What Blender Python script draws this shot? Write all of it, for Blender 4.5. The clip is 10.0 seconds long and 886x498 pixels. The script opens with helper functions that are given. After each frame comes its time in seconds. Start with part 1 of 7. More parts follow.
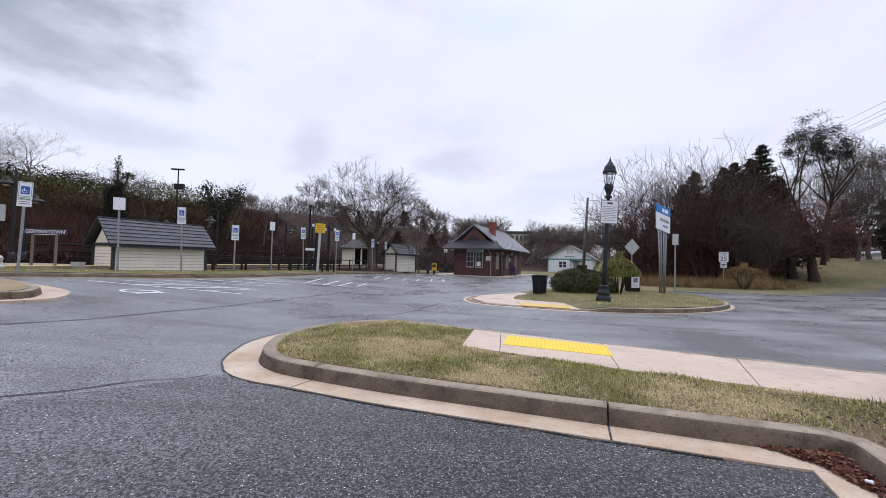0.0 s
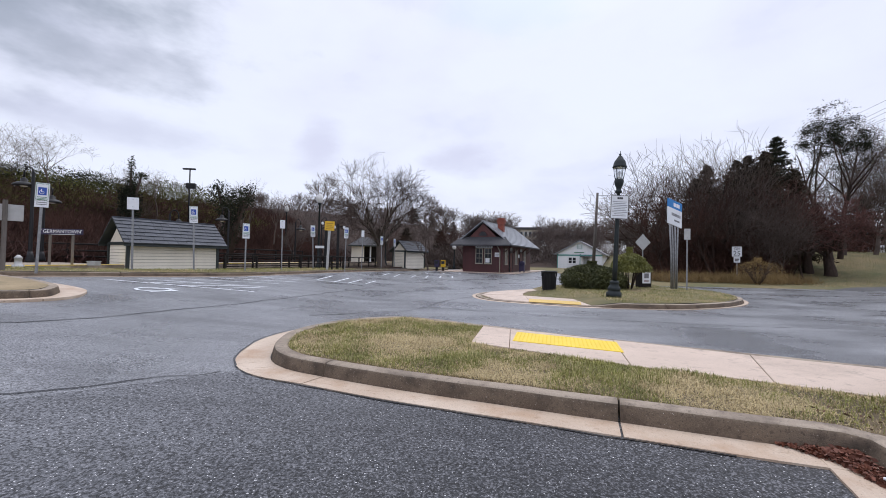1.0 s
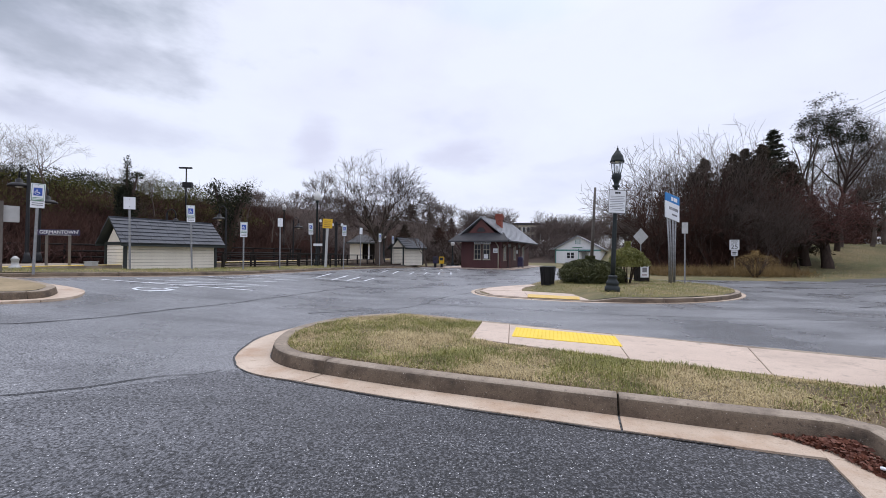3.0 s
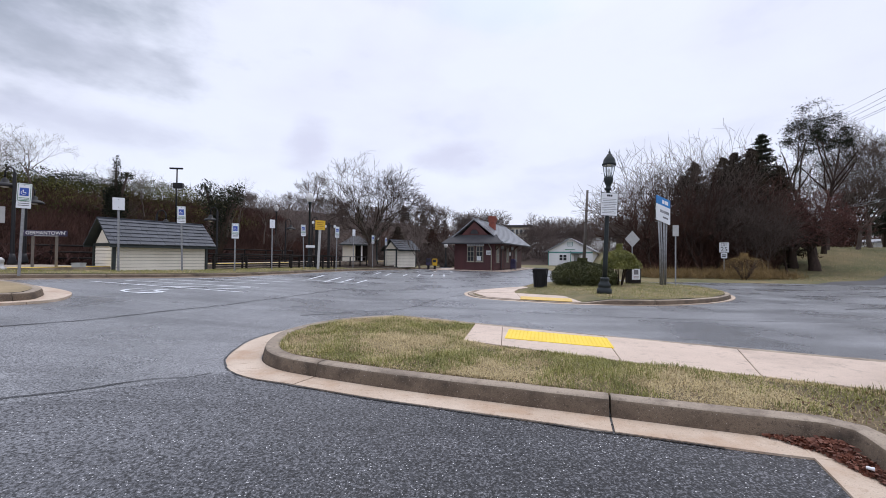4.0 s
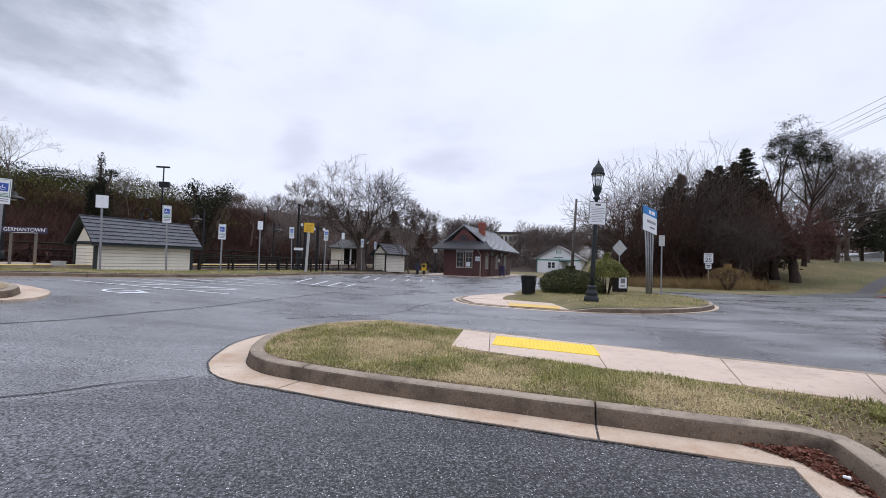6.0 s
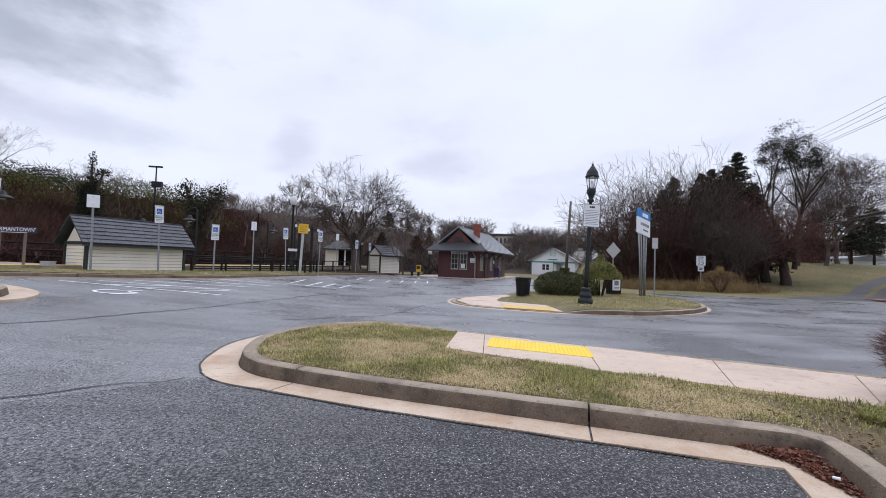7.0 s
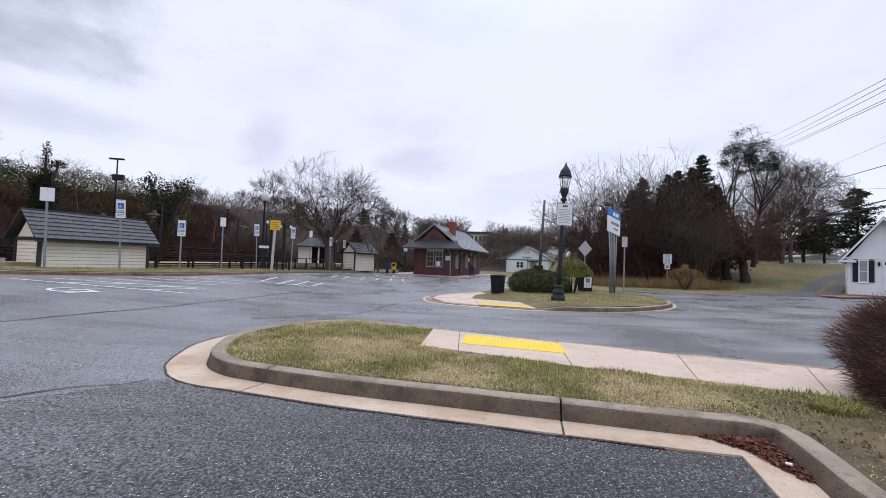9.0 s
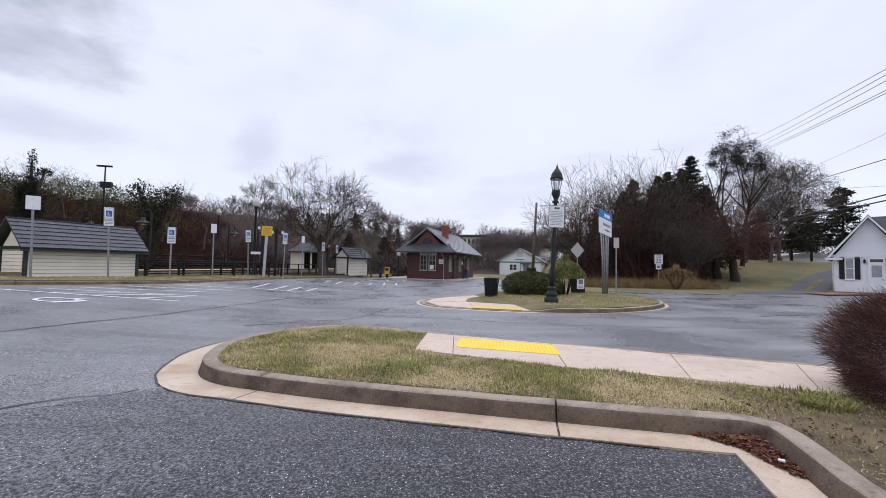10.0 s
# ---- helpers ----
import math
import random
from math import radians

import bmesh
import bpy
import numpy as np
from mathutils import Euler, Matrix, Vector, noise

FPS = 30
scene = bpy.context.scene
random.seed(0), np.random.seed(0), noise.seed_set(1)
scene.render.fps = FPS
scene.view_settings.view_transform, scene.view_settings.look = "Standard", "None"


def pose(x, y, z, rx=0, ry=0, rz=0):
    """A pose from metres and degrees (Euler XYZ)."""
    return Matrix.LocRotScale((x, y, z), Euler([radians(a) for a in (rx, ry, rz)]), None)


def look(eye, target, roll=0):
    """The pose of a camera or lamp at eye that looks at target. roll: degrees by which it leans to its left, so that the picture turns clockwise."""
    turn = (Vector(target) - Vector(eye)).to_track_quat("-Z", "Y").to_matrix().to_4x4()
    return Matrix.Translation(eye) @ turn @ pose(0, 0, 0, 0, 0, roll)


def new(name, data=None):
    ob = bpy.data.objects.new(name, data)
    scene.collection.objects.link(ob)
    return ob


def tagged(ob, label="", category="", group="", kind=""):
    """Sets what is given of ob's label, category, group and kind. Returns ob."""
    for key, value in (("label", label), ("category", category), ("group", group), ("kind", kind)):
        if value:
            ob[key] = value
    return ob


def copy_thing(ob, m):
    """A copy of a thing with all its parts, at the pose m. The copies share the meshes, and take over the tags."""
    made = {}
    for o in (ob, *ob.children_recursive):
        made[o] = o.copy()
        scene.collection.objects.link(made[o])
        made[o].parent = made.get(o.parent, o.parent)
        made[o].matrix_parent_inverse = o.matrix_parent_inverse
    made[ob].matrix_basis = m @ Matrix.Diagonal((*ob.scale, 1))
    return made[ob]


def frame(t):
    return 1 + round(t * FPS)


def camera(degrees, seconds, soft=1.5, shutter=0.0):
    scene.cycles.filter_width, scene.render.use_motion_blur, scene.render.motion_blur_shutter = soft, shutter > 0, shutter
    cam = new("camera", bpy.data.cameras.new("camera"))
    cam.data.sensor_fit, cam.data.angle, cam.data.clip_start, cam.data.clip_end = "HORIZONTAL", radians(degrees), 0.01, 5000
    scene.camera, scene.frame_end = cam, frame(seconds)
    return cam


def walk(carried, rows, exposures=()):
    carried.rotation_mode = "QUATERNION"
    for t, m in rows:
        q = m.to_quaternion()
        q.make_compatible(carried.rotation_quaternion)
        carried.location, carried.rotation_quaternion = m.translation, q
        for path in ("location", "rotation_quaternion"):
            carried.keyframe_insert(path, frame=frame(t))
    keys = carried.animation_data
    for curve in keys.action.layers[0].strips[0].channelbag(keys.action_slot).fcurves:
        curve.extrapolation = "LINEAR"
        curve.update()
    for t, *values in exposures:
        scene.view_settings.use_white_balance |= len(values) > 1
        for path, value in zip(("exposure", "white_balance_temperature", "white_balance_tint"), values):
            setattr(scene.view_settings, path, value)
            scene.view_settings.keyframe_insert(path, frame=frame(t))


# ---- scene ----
cam = camera(96.12, 10.0, soft=0.9)
PATH = [
    (0.0, pose(0, 0, 1.45, 91.779, -1.568, 0.116)),
    (0.5, pose(0, 0, 1.45, 91.715, -1.405, 0.524)),
    (1.0, pose(0, 0, 1.45, 91.276, -1.179, 1.386)),
    (1.5, pose(0, 0, 1.45, 90.745, -0.964, 2.091)),
    (2.0, pose(0, 0, 1.45, 90.531, -0.764, 2.174)),
    (2.5, pose(0, 0, 1.45, 90.621, -0.614, 1.766)),
    (4.0, pose(0, 0, 1.45, 91.061, -0.654, 0.178)),
    (4.5, pose(0, 0, 1.45, 91.192, -0.801, -0.014)),
    (5.0, pose(0, 0, 1.45, 91.364, -0.998, -0.332)),
    (5.5, pose(0, 0, 1.45, 91.613, -1.422, -0.923)),
    (7.0, pose(0, 0, 1.45, 92.112, -1.977, -2.134)),
    (7.5, pose(0, 0, 1.45, 92.095, -1.948, -2.940)),
    (8.0, pose(0, 0, 1.45, 91.925, -2.046, -4.331)),
    (8.5, pose(0, 0, 1.45, 91.738, -2.192, -5.186)),
    (9.0, pose(0, 0, 1.45, 91.891, -2.082, -5.660)),
    (9.5, pose(0, 0, 1.45, 92.286, -1.668, -6.220)),
    (10.0, pose(0, 0, 1.45, 92.425, -1.234, -6.619)),
]
walk(cam, PATH)

# ---- light: overcast winter day ----
world = bpy.data.worlds.new("overcast_sky")
scene.world = world
world.use_nodes = True
wn, wl = world.node_tree.nodes, world.node_tree.links
wn.clear()
w_out = wn.new("ShaderNodeOutputWorld")
w_bg = wn.new("ShaderNodeBackground")
w_sky = wn.new("ShaderNodeTexSky")
w_sky.sky_type, w_sky.sun_disc = "NISHITA", False
w_sky.sun_elevation, w_sky.sun_rotation = radians(65), radians(20)
w_co = wn.new("ShaderNodeTexCoord")
w_map = wn.new("ShaderNodeMapping")
w_map.inputs["Location"].default_value = (1.35, 0.3, 0.0)
w_map.inputs["Rotation"].default_value = (0, 0, radians(-29))
w_map.inputs["Scale"].default_value = (1.0, 1.0, 2.2)
w_n = wn.new("ShaderNodeTexNoise")
w_n.inputs["Scale"].default_value, w_n.inputs["Detail"].default_value, w_n.inputs["Roughness"].default_value = 2.6, 6.0, 0.5
w_n.inputs["Distortion"].default_value = 0.25
w_r = wn.new("ShaderNodeValToRGB")
w_r.color_ramp.elements[0].position, w_r.color_ramp.elements[0].color = 0.24, (0.42, 0.45, 0.56, 1)
w_r.color_ramp.elements[1].position, w_r.color_ramp.elements[1].color = 0.62, (0.80, 0.83, 0.96, 1)
e = w_r.color_ramp.elements.new(0.36)
e.color = (0.68, 0.70, 0.85, 1)
e = w_r.color_ramp.elements.new(0.475)
e.color = (0.765, 0.785, 0.925, 1)


def cloud(before, centre, size, depth, tint):
    """A soft grey cloud round a direction of the sky, its rim broken up by noise; returns its colour socket."""
    off, far, rim = wn.new("ShaderNodeVectorMath"), wn.new("ShaderNodeVectorMath"), wn.new("ShaderNodeMath")
    off.operation, far.operation, rim.operation = "SUBTRACT", "LENGTH", "MULTIPLY_ADD"
    wl.new(w_co.outputs["Generated"], off.inputs[0])
    off.inputs[1].default_value = centre
    sq = wn.new("ShaderNodeVectorMath")
    sq.operation = "MULTIPLY"
    wl.new(off.outputs[0], sq.inputs[0])
    sq.inputs[1].default_value = (1 / size[0], 1 / size[0], 1 / size[1])
    wl.new(sq.outputs[0], far.inputs[0])
    wl.new(w_n2.outputs[0], rim.inputs[0])
    rim.inputs[1].default_value = -2.6
    wl.new(far.outputs["Value"], rim.inputs[2])
    rng, mix = wn.new("ShaderNodeMapRange"), wn.new("ShaderNodeMix")
    rng.interpolation_type, mix.data_type = "SMOOTHSTEP", "RGBA"
    wl.new(rim.outputs[0], rng.inputs["Value"])
    for key, value in (("From Min", -1.1), ("From Max", 0.1), ("To Min", depth), ("To Max", 0.0)):
        rng.inputs[key].default_value = value
    wl.new(rng.outputs[0], mix.inputs[0])
    wl.new(before, mix.inputs[6])
    mix.inputs[7].default_value = (*tint, 1)
    return mix.outputs[2]


w_n2 = wn.new("ShaderNodeTexNoise")
w_n2.inputs["Scale"].default_value, w_n2.inputs["Detail"].default_value, w_n2.inputs["Roughness"].default_value = 5.0, 5.0, 0.55
wl.new(w_map.outputs["Vector"], w_n2.inputs["Vector"])
w_col = w_r.outputs["Color"]
for centre, size, depth, tint in (((-0.70, 0.58, 0.42), (0.28, 0.13), 0.95, (0.33, 0.36, 0.43)), ((-0.60, 0.70, 0.35), (0.16, 0.05), 0.5, (0.45, 0.47, 0.56)),
                                  ((-0.64, 0.73, 0.235), (0.16, 0.035), 0.6, (0.53, 0.54, 0.68)), ((0.018, 0.968, 0.25), (0.085, 0.05), 0.6, (0.55, 0.54, 0.70)),
                                  ((-0.32, 0.911, 0.262), (0.06, 0.06), 0.55, (0.55, 0.54, 0.70)), ((0.12, 0.83, 0.54), (0.2, 0.05), 0.5, (0.66, 0.76, 0.95))):
    w_col = cloud(w_col, centre, size, depth, tint)
w_mix = wn.new("ShaderNodeMix")
w_mix.data_type, w_mix.blend_type = "RGBA", "ADD"
w_mix.inputs[0].default_value = 0.02
wl.new(w_co.outputs["Generated"], w_map.inputs["Vector"])
wl.new(w_map.outputs["Vector"], w_n.inputs["Vector"])
wl.new(w_n.outputs[0], w_r.inputs["Fac"])
wl.new(w_col, w_mix.inputs[6])
wl.new(w_sky.outputs["Color"], w_mix.inputs[7])
wl.new(w_mix.outputs[2], w_bg.inputs["Color"])
# overcast sky: brighter overhead than near the horizon
w_sep, w_zen = wn.new("ShaderNodeSeparateXYZ"), wn.new("ShaderNodeMapRange")
wl.new(w_co.outputs["Generated"], w_sep.inputs[0])
wl.new(w_sep.outputs["Z"], w_zen.inputs["Value"])
w_zen.interpolation_type = "SMOOTHSTEP"
for key, value in (("From Min", 0.45), ("From Max", 1.0), ("To Min", 1.0), ("To Max", 1.7)):
    w_zen.inputs[key].default_value = value
wl.new(w_zen.outputs[0], w_bg.inputs["Strength"])
wl.new(w_bg.outputs[0], w_out.inputs["Surface"])
sun = new("sun", bpy.data.lights.new("sun", "SUN"))
sun.data.energy, sun.data.angle, sun.data.color = 0.9, radians(40), (1.0, 0.97, 0.93)
sun.matrix_world = look((12, 42, 75), (0, 10, 0))

# ---- materials ----
def mat(name, a, b=None, rough=0.7, metal=0.0, scale=6.0, fine=60.0, bump=0.15, gloss_var=0.0, island=0.0, stretch=(1, 1, 1), coat=0.0, spec=0.5):
    """Two tones mixed by a broad and a fine noise, with fine relief."""
    b = b or tuple(c * 0.75 for c in a)
    m = bpy.data.materials.new(name)
    m.use_nodes = True
    n, l = m.node_tree.nodes, m.node_tree.links
    p = n["Principled BSDF"]
    co, mp = n.new("ShaderNodeTexCoord"), n.new("ShaderNodeMapping")
    mp.inputs["Scale"].default_value = stretch
    l.new(co.outputs["Object"], mp.inputs["Vector"])
    big, small = n.new("ShaderNodeTexNoise"), n.new("ShaderNodeTexNoise")
    for t, s, d in ((big, scale, 4.0), (small, fine, 3.0)):
        t.inputs["Scale"].default_value, t.inputs["Detail"].default_value = s, d
        l.new(mp.outputs["Vector"], t.inputs["Vector"])
    add = n.new("ShaderNodeMath")
    add.operation = "MULTIPLY_ADD"
    l.new(small.outputs[0], add.inputs[0])
    add.inputs[1].default_value = 0.6
    l.new(big.outputs[0], add.inputs[2])
    ramp = n.new("ShaderNodeValToRGB")
    ramp.color_ramp.elements[0].position, ramp.color_ramp.elements[1].position = 0.55, 1.05 - 0.05
    ramp.color_ramp.elements[0].color, ramp.color_ramp.elements[1].color = (*b, 1), (*a, 1)
    l.new(add.outputs[0], ramp.inputs["Fac"])
    colour = ramp.outputs["Color"]
    if island:
        geo, obi, hs = n.new("ShaderNodeNewGeometry"), n.new("ShaderNodeObjectInfo"), n.new("ShaderNodeHueSaturation")
        s1, s2 = n.new("ShaderNodeMath"), n.new("ShaderNodeMath")
        s1.operation, s2.operation = "ADD", "MULTIPLY_ADD"
        l.new(geo.outputs["Random Per Island"], s1.inputs[0])
        l.new(obi.outputs["Random"], s1.inputs[1])
        l.new(s1.outputs[0], s2.inputs[0])
        s2.inputs[1].default_value, s2.inputs[2].default_value = island, 1.0 - island
        l.new(s2.outputs[0], hs.inputs["Value"])
        l.new(colour, hs.inputs["Color"])
        colour = hs.outputs["Color"]
    l.new(colour, p.inputs["Base Color"])
    p.inputs["Metallic"].default_value, p.inputs["Roughness"].default_value = metal, rough
    p.inputs["Coat Weight"].default_value = coat
    p.inputs["Specular IOR Level"].default_value = spec
    if gloss_var:
        r = n.new("ShaderNodeMapRange")
        l.new(big.outputs[0], r.inputs["Value"])
        r.inputs["From Min"].default_value, r.inputs["From Max"].default_value = 0.35, 0.65
        r.inputs["To Min"].default_value, r.inputs["To Max"].default_value = rough - gloss_var, rough + gloss_var
        l.new(r.outputs[0], p.inputs["Roughness"])
    if bump:
        bp = n.new("ShaderNodeBump")
        bp.inputs["Strength"].default_value, bp.inputs["Distance"].default_value = bump, 0.01
        l.new(small.outputs[0], bp.inputs["Height"])
        l.new(bp.outputs["Normal"], p.inputs["Normal"])
    return m


def asphalt(name, dark, light, speck, rough, grain=130.0, stones=0.35, relief=0.8):
    """Worn asphalt: broad damp and worn patches, stone grains in dark binder."""
    m = mat(name, light, dark, rough=rough, scale=0.45, fine=7.0, bump=0, gloss_var=0.13)
    n, l = m.node_tree.nodes, m.node_tree.links
    p = n["Principled BSDF"]
    base = p.inputs["Base Color"].links[0].from_socket
    co = n["Texture Coordinate"]
    v = n.new("ShaderNodeTexVoronoi")
    v.inputs["Scale"].default_value = grain
    l.new(co.outputs["Object"], v.inputs["Vector"])
    pick = n.new("ShaderNodeSeparateColor")
    l.new(v.outputs["Color"], pick.inputs[0])
    r = n.new("ShaderNodeMapRange")
    l.new(pick.outputs[0], r.inputs["Value"])
    r.inputs["From Min"].default_value, r.inputs["From Max"].default_value = 0.45, 1.0
    r.inputs["To Min"].default_value, r.inputs["To Max"].default_value = 0.0, stones
    mx = n.new("ShaderNodeMix")
    mx.data_type = "RGBA"
    l.new(r.outputs[0], mx.inputs[0])
    l.new(base, mx.inputs[6])
    mx.inputs[7].default_value = (*speck, 1)
    # rare pale stones
    v2 = n.new("ShaderNodeTexVoronoi")
    v2.inputs["Scale"].default_value = grain * 0.6
    l.new(co.outputs["Object"], v2.inputs["Vector"])
    pick2 = n.new("ShaderNodeSeparateColor")
    l.new(v2.outputs["Color"], pick2.inputs[0])
    lt, gt, mu = n.new("ShaderNodeMath"), n.new("ShaderNodeMath"), n.new("ShaderNodeMath")
    lt.operation, gt.operation, mu.operation = "LESS_THAN", "GREATER_THAN", "MULTIPLY"
    l.new(v2.outputs["Distance"], lt.inputs[0])
    lt.inputs[1].default_value = 0.26
    l.new(pick2.outputs[1], gt.inputs[0])
    gt.inputs[1].default_value = 0.88
    l.new(lt.outputs[0], mu.inputs[0])
    l.new(gt.outputs[0], mu.inputs[1])
    mx2 = n.new("ShaderNodeMix")
    mx2.data_type = "RGBA"
    l.new(mu.outputs[0], mx2.inputs[0])
    l.new(mx.outputs[2], mx2.inputs[6])
    mx2.inputs[7].default_value = (0.62, 0.62, 0.62, 1)
    # open pores and dark binder between the stones
    pore, dim = n.new("ShaderNodeTexNoise"), n.new("ShaderNodeMapRange")
    pore.inputs["Scale"].default_value, pore.inputs["Detail"].default_value = grain * 0.45, 2.0
    l.new(co.outputs["Object"], pore.inputs["Vector"])
    l.new(pore.outputs[0], dim.inputs["Value"])
    for key, value in (("From Min", 0.38), ("From Max", 0.56), ("To Min", 0.25), ("To Max", 1.25)):
        dim.inputs[key].default_value = value
    dark = n.new("ShaderNodeVectorMath")
    dark.operation = "SCALE"
    l.new(mx2.outputs[2], dark.inputs[0])
    l.new(dim.outputs[0], dark.inputs["Scale"])
    # long worn and damp streaks along the way of the traffic
    sm, st, sr, worn = n.new("ShaderNodeMapping"), n.new("ShaderNodeTexNoise"), n.new("ShaderNodeMapRange"), n.new("ShaderNodeVectorMath")
    sm.inputs["Scale"].default_value = (0.22, 1.3, 1.0)
    sm.inputs["Rotation"].default_value = (0, 0, radians(14))
    st.inputs["Scale"].default_value, st.inputs["Detail"].default_value, st.inputs["Roughness"].default_value = 1.0, 5.0, 0.6
    l.new(co.outputs["Object"], sm.inputs["Vector"])
    l.new(sm.outputs[0], st.inputs["Vector"])
    l.new(st.outputs[0], sr.inputs["Value"])
    for key, value in (("From Min", 0.35), ("From Max", 0.62), ("To Min", 0.74), ("To Max", 1.14)):
        sr.inputs[key].default_value = value
    worn.operation = "SCALE"
    l.new(dark.outputs[0], worn.inputs[0])
    l.new(sr.outputs[0], worn.inputs["Scale"])
    l.new(worn.outputs[0], p.inputs["Base Color"])
    bp = n.new("ShaderNodeBump")
    bp.inputs["Strength"].default_value, bp.inputs["Distance"].default_value = relief, 0.006
    l.new(v.outputs["Distance"], bp.inputs["Height"])
    l.new(bp.outputs["Normal"], p.inputs["Normal"])
    return m


def glass(name, colour=(0.9, 0.93, 0.95), rough=0.05, trans=0.9):
    m = bpy.data.materials.new(name)
    m.use_nodes = True
    p = m.node_tree.nodes["Principled BSDF"]
    p.inputs["Base Color"].default_value = (*colour, 1)
    p.inputs["Roughness"].default_value = rough
    p.inputs["Transmission Weight"].default_value = trans
    p.inputs["IOR"].default_value = 1.12
    return m


M_ROAD = asphalt("road_asphalt", (0.128, 0.132, 0.142), (0.21, 0.215, 0.228), (0.32, 0.323, 0.33), 0.33, grain=110.0, stones=0.55, relief=0.4)
M_BAY = asphalt("bay_asphalt", (0.013, 0.014, 0.017), (0.034, 0.036, 0.041), (0.22, 0.22, 0.235), 0.6, grain=95.0, stones=0.7)
M_BAY.node_tree.nodes["Principled BSDF"].inputs["Specular IOR Level"].default_value = 0.4
# the bay's dark colour fades gradually to the road's grey along its seam
bn, bl = M_BAY.node_tree.nodes, M_BAY.node_tree.links
b_in = next(k for k in bn if k.bl_idname == "ShaderNodeMix" and k.inputs[6].links and k.inputs[6].links[0].from_node.bl_idname == "ShaderNodeValToRGB").inputs[6]
b_was = b_in.links[0].from_socket
b_dot, b_rng, b_mix = bn.new("ShaderNodeVectorMath"), bn.new("ShaderNodeMapRange"), bn.new("ShaderNodeMix")
b_dot.operation, b_rng.interpolation_type, b_mix.data_type = "DOT_PRODUCT", "SMOOTHSTEP", "RGBA"
bl.new(bn["Texture Coordinate"].outputs["Object"], b_dot.inputs[0])
b_dot.inputs[1].default_value = (0.6, -0.8, 0.0)
bl.new(b_dot.outputs["Value"], b_rng.inputs["Value"])
b_rng.inputs["From Min"].default_value, b_rng.inputs["From Max"].default_value = -5.6, -1.6
bl.new(b_rng.outputs[0], b_mix.inputs[0])
b_mix.inputs[6].default_value = (0.13, 0.134, 0.144, 1)
bl.new(b_was, b_mix.inputs[7])
bl.new(b_mix.outputs[2], b_in)
M_SEAL = mat("crack_sealer", (0.018, 0.018, 0.02), rough=0.45)
def concrete(name, a, b, stain, amount, rough=0.85, blot=1.6, pits=0.5, speck=0.0):
    """Cast concrete: two tones, blotchy stains of their own colour, pits and pale grains."""
    m = mat(name, a, b, rough=rough, scale=1.7, fine=70, bump=0)
    n, l = m.node_tree.nodes, m.node_tree.links
    p, co = n["Principled BSDF"], n["Texture Coordinate"]
    colour = p.inputs["Base Color"].links[0].from_socket

    def layer(colour, scale, lo, hi, tint, detail=6.0, rough_n=0.65):
        t, r, mx = n.new("ShaderNodeTexNoise"), n.new("ShaderNodeMapRange"), n.new("ShaderNodeMix")
        mx.data_type = "RGBA"
        t.inputs["Scale"].default_value, t.inputs["Detail"].default_value, t.inputs["Roughness"].default_value = scale, detail, rough_n
        l.new(co.outputs["Object"], t.inputs["Vector"])
        l.new(t.outputs[0], r.inputs["Value"])
        r.inputs["From Min"].default_value, r.inputs["From Max"].default_value = lo, hi
        l.new(r.outputs[0], mx.inputs[0])
        l.new(colour, mx.inputs[6])
        mx.inputs[7].default_value = (*tint, 1)
        return mx.outputs[2], t
    lo = 0.62 - 0.3 * amount
    colour, _ = layer(colour, blot, lo, lo + 0.2, stain)
    colour, _ = layer(colour, blot * 9, 0.56, 0.74, tuple(c * 0.8 for c in stain))
    colour, grains = layer(colour, 95.0, 0.62, 0.7, tuple(c * 0.45 for c in b), 2.0)
    if speck:
        colour, _ = layer(colour, 110.0, 0.72 - speck, 0.74 - speck * 0.6, (0.62, 0.58, 0.52), 2.0)
    l.new(colour, p.inputs["Base Color"])
    bp = n.new("ShaderNodeBump")
    bp.invert = True
    bp.inputs["Strength"].default_value, bp.inputs["Distance"].default_value = pits, 0.008
    l.new(grains.outputs[0], bp.inputs["Height"])
    l.new(bp.outputs["Normal"], p.inputs["Normal"])
    return m


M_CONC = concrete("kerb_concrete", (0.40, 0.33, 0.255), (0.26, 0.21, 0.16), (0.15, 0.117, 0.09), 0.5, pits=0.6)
# kerb face tone holds its shade in the colour, besides real stains
M_FACE = concrete("shaded_stained_kerb_face", (0.175, 0.13, 0.09), (0.10, 0.072, 0.049), (0.05, 0.036, 0.026), 0.5, pits=0.9, blot=2.6, speck=0.02)
M_PAN = concrete("gutter_concrete", (0.60, 0.49, 0.385), (0.47, 0.36, 0.265), (0.43, 0.29, 0.19), 0.4, rough=0.55, pits=0.4, blot=1.5)
M_WALK = concrete("walk_concrete", (0.62, 0.495, 0.40), (0.52, 0.41, 0.33), (0.40, 0.31, 0.245), 0.25, rough=0.6, pits=0.25, blot=0.8)
M_DOME_OLD = mat("faded_tactile_yellow", (0.72, 0.50, 0.13), (0.60, 0.40, 0.12), rough=0.6, scale=3)
M_DOME = mat("tactile_yellow", (0.85, 0.62, 0.04), (0.75, 0.52, 0.03), rough=0.55, scale=3)
M_DIRT = mat("soil_with_thatch", (0.165, 0.12, 0.066), (0.062, 0.048, 0.026), rough=0.95, scale=2.5, fine=30, bump=0.8)
M_STRAW = mat("dry_straw_turf", (0.34, 0.26, 0.155), (0.19, 0.15, 0.08), rough=0.95, scale=1.5, fine=20, bump=0.8)
M_TURF = mat("winter_turf", (0.20, 0.155, 0.075), (0.085, 0.09, 0.034), rough=0.95, scale=0.9, fine=14, bump=0.9)
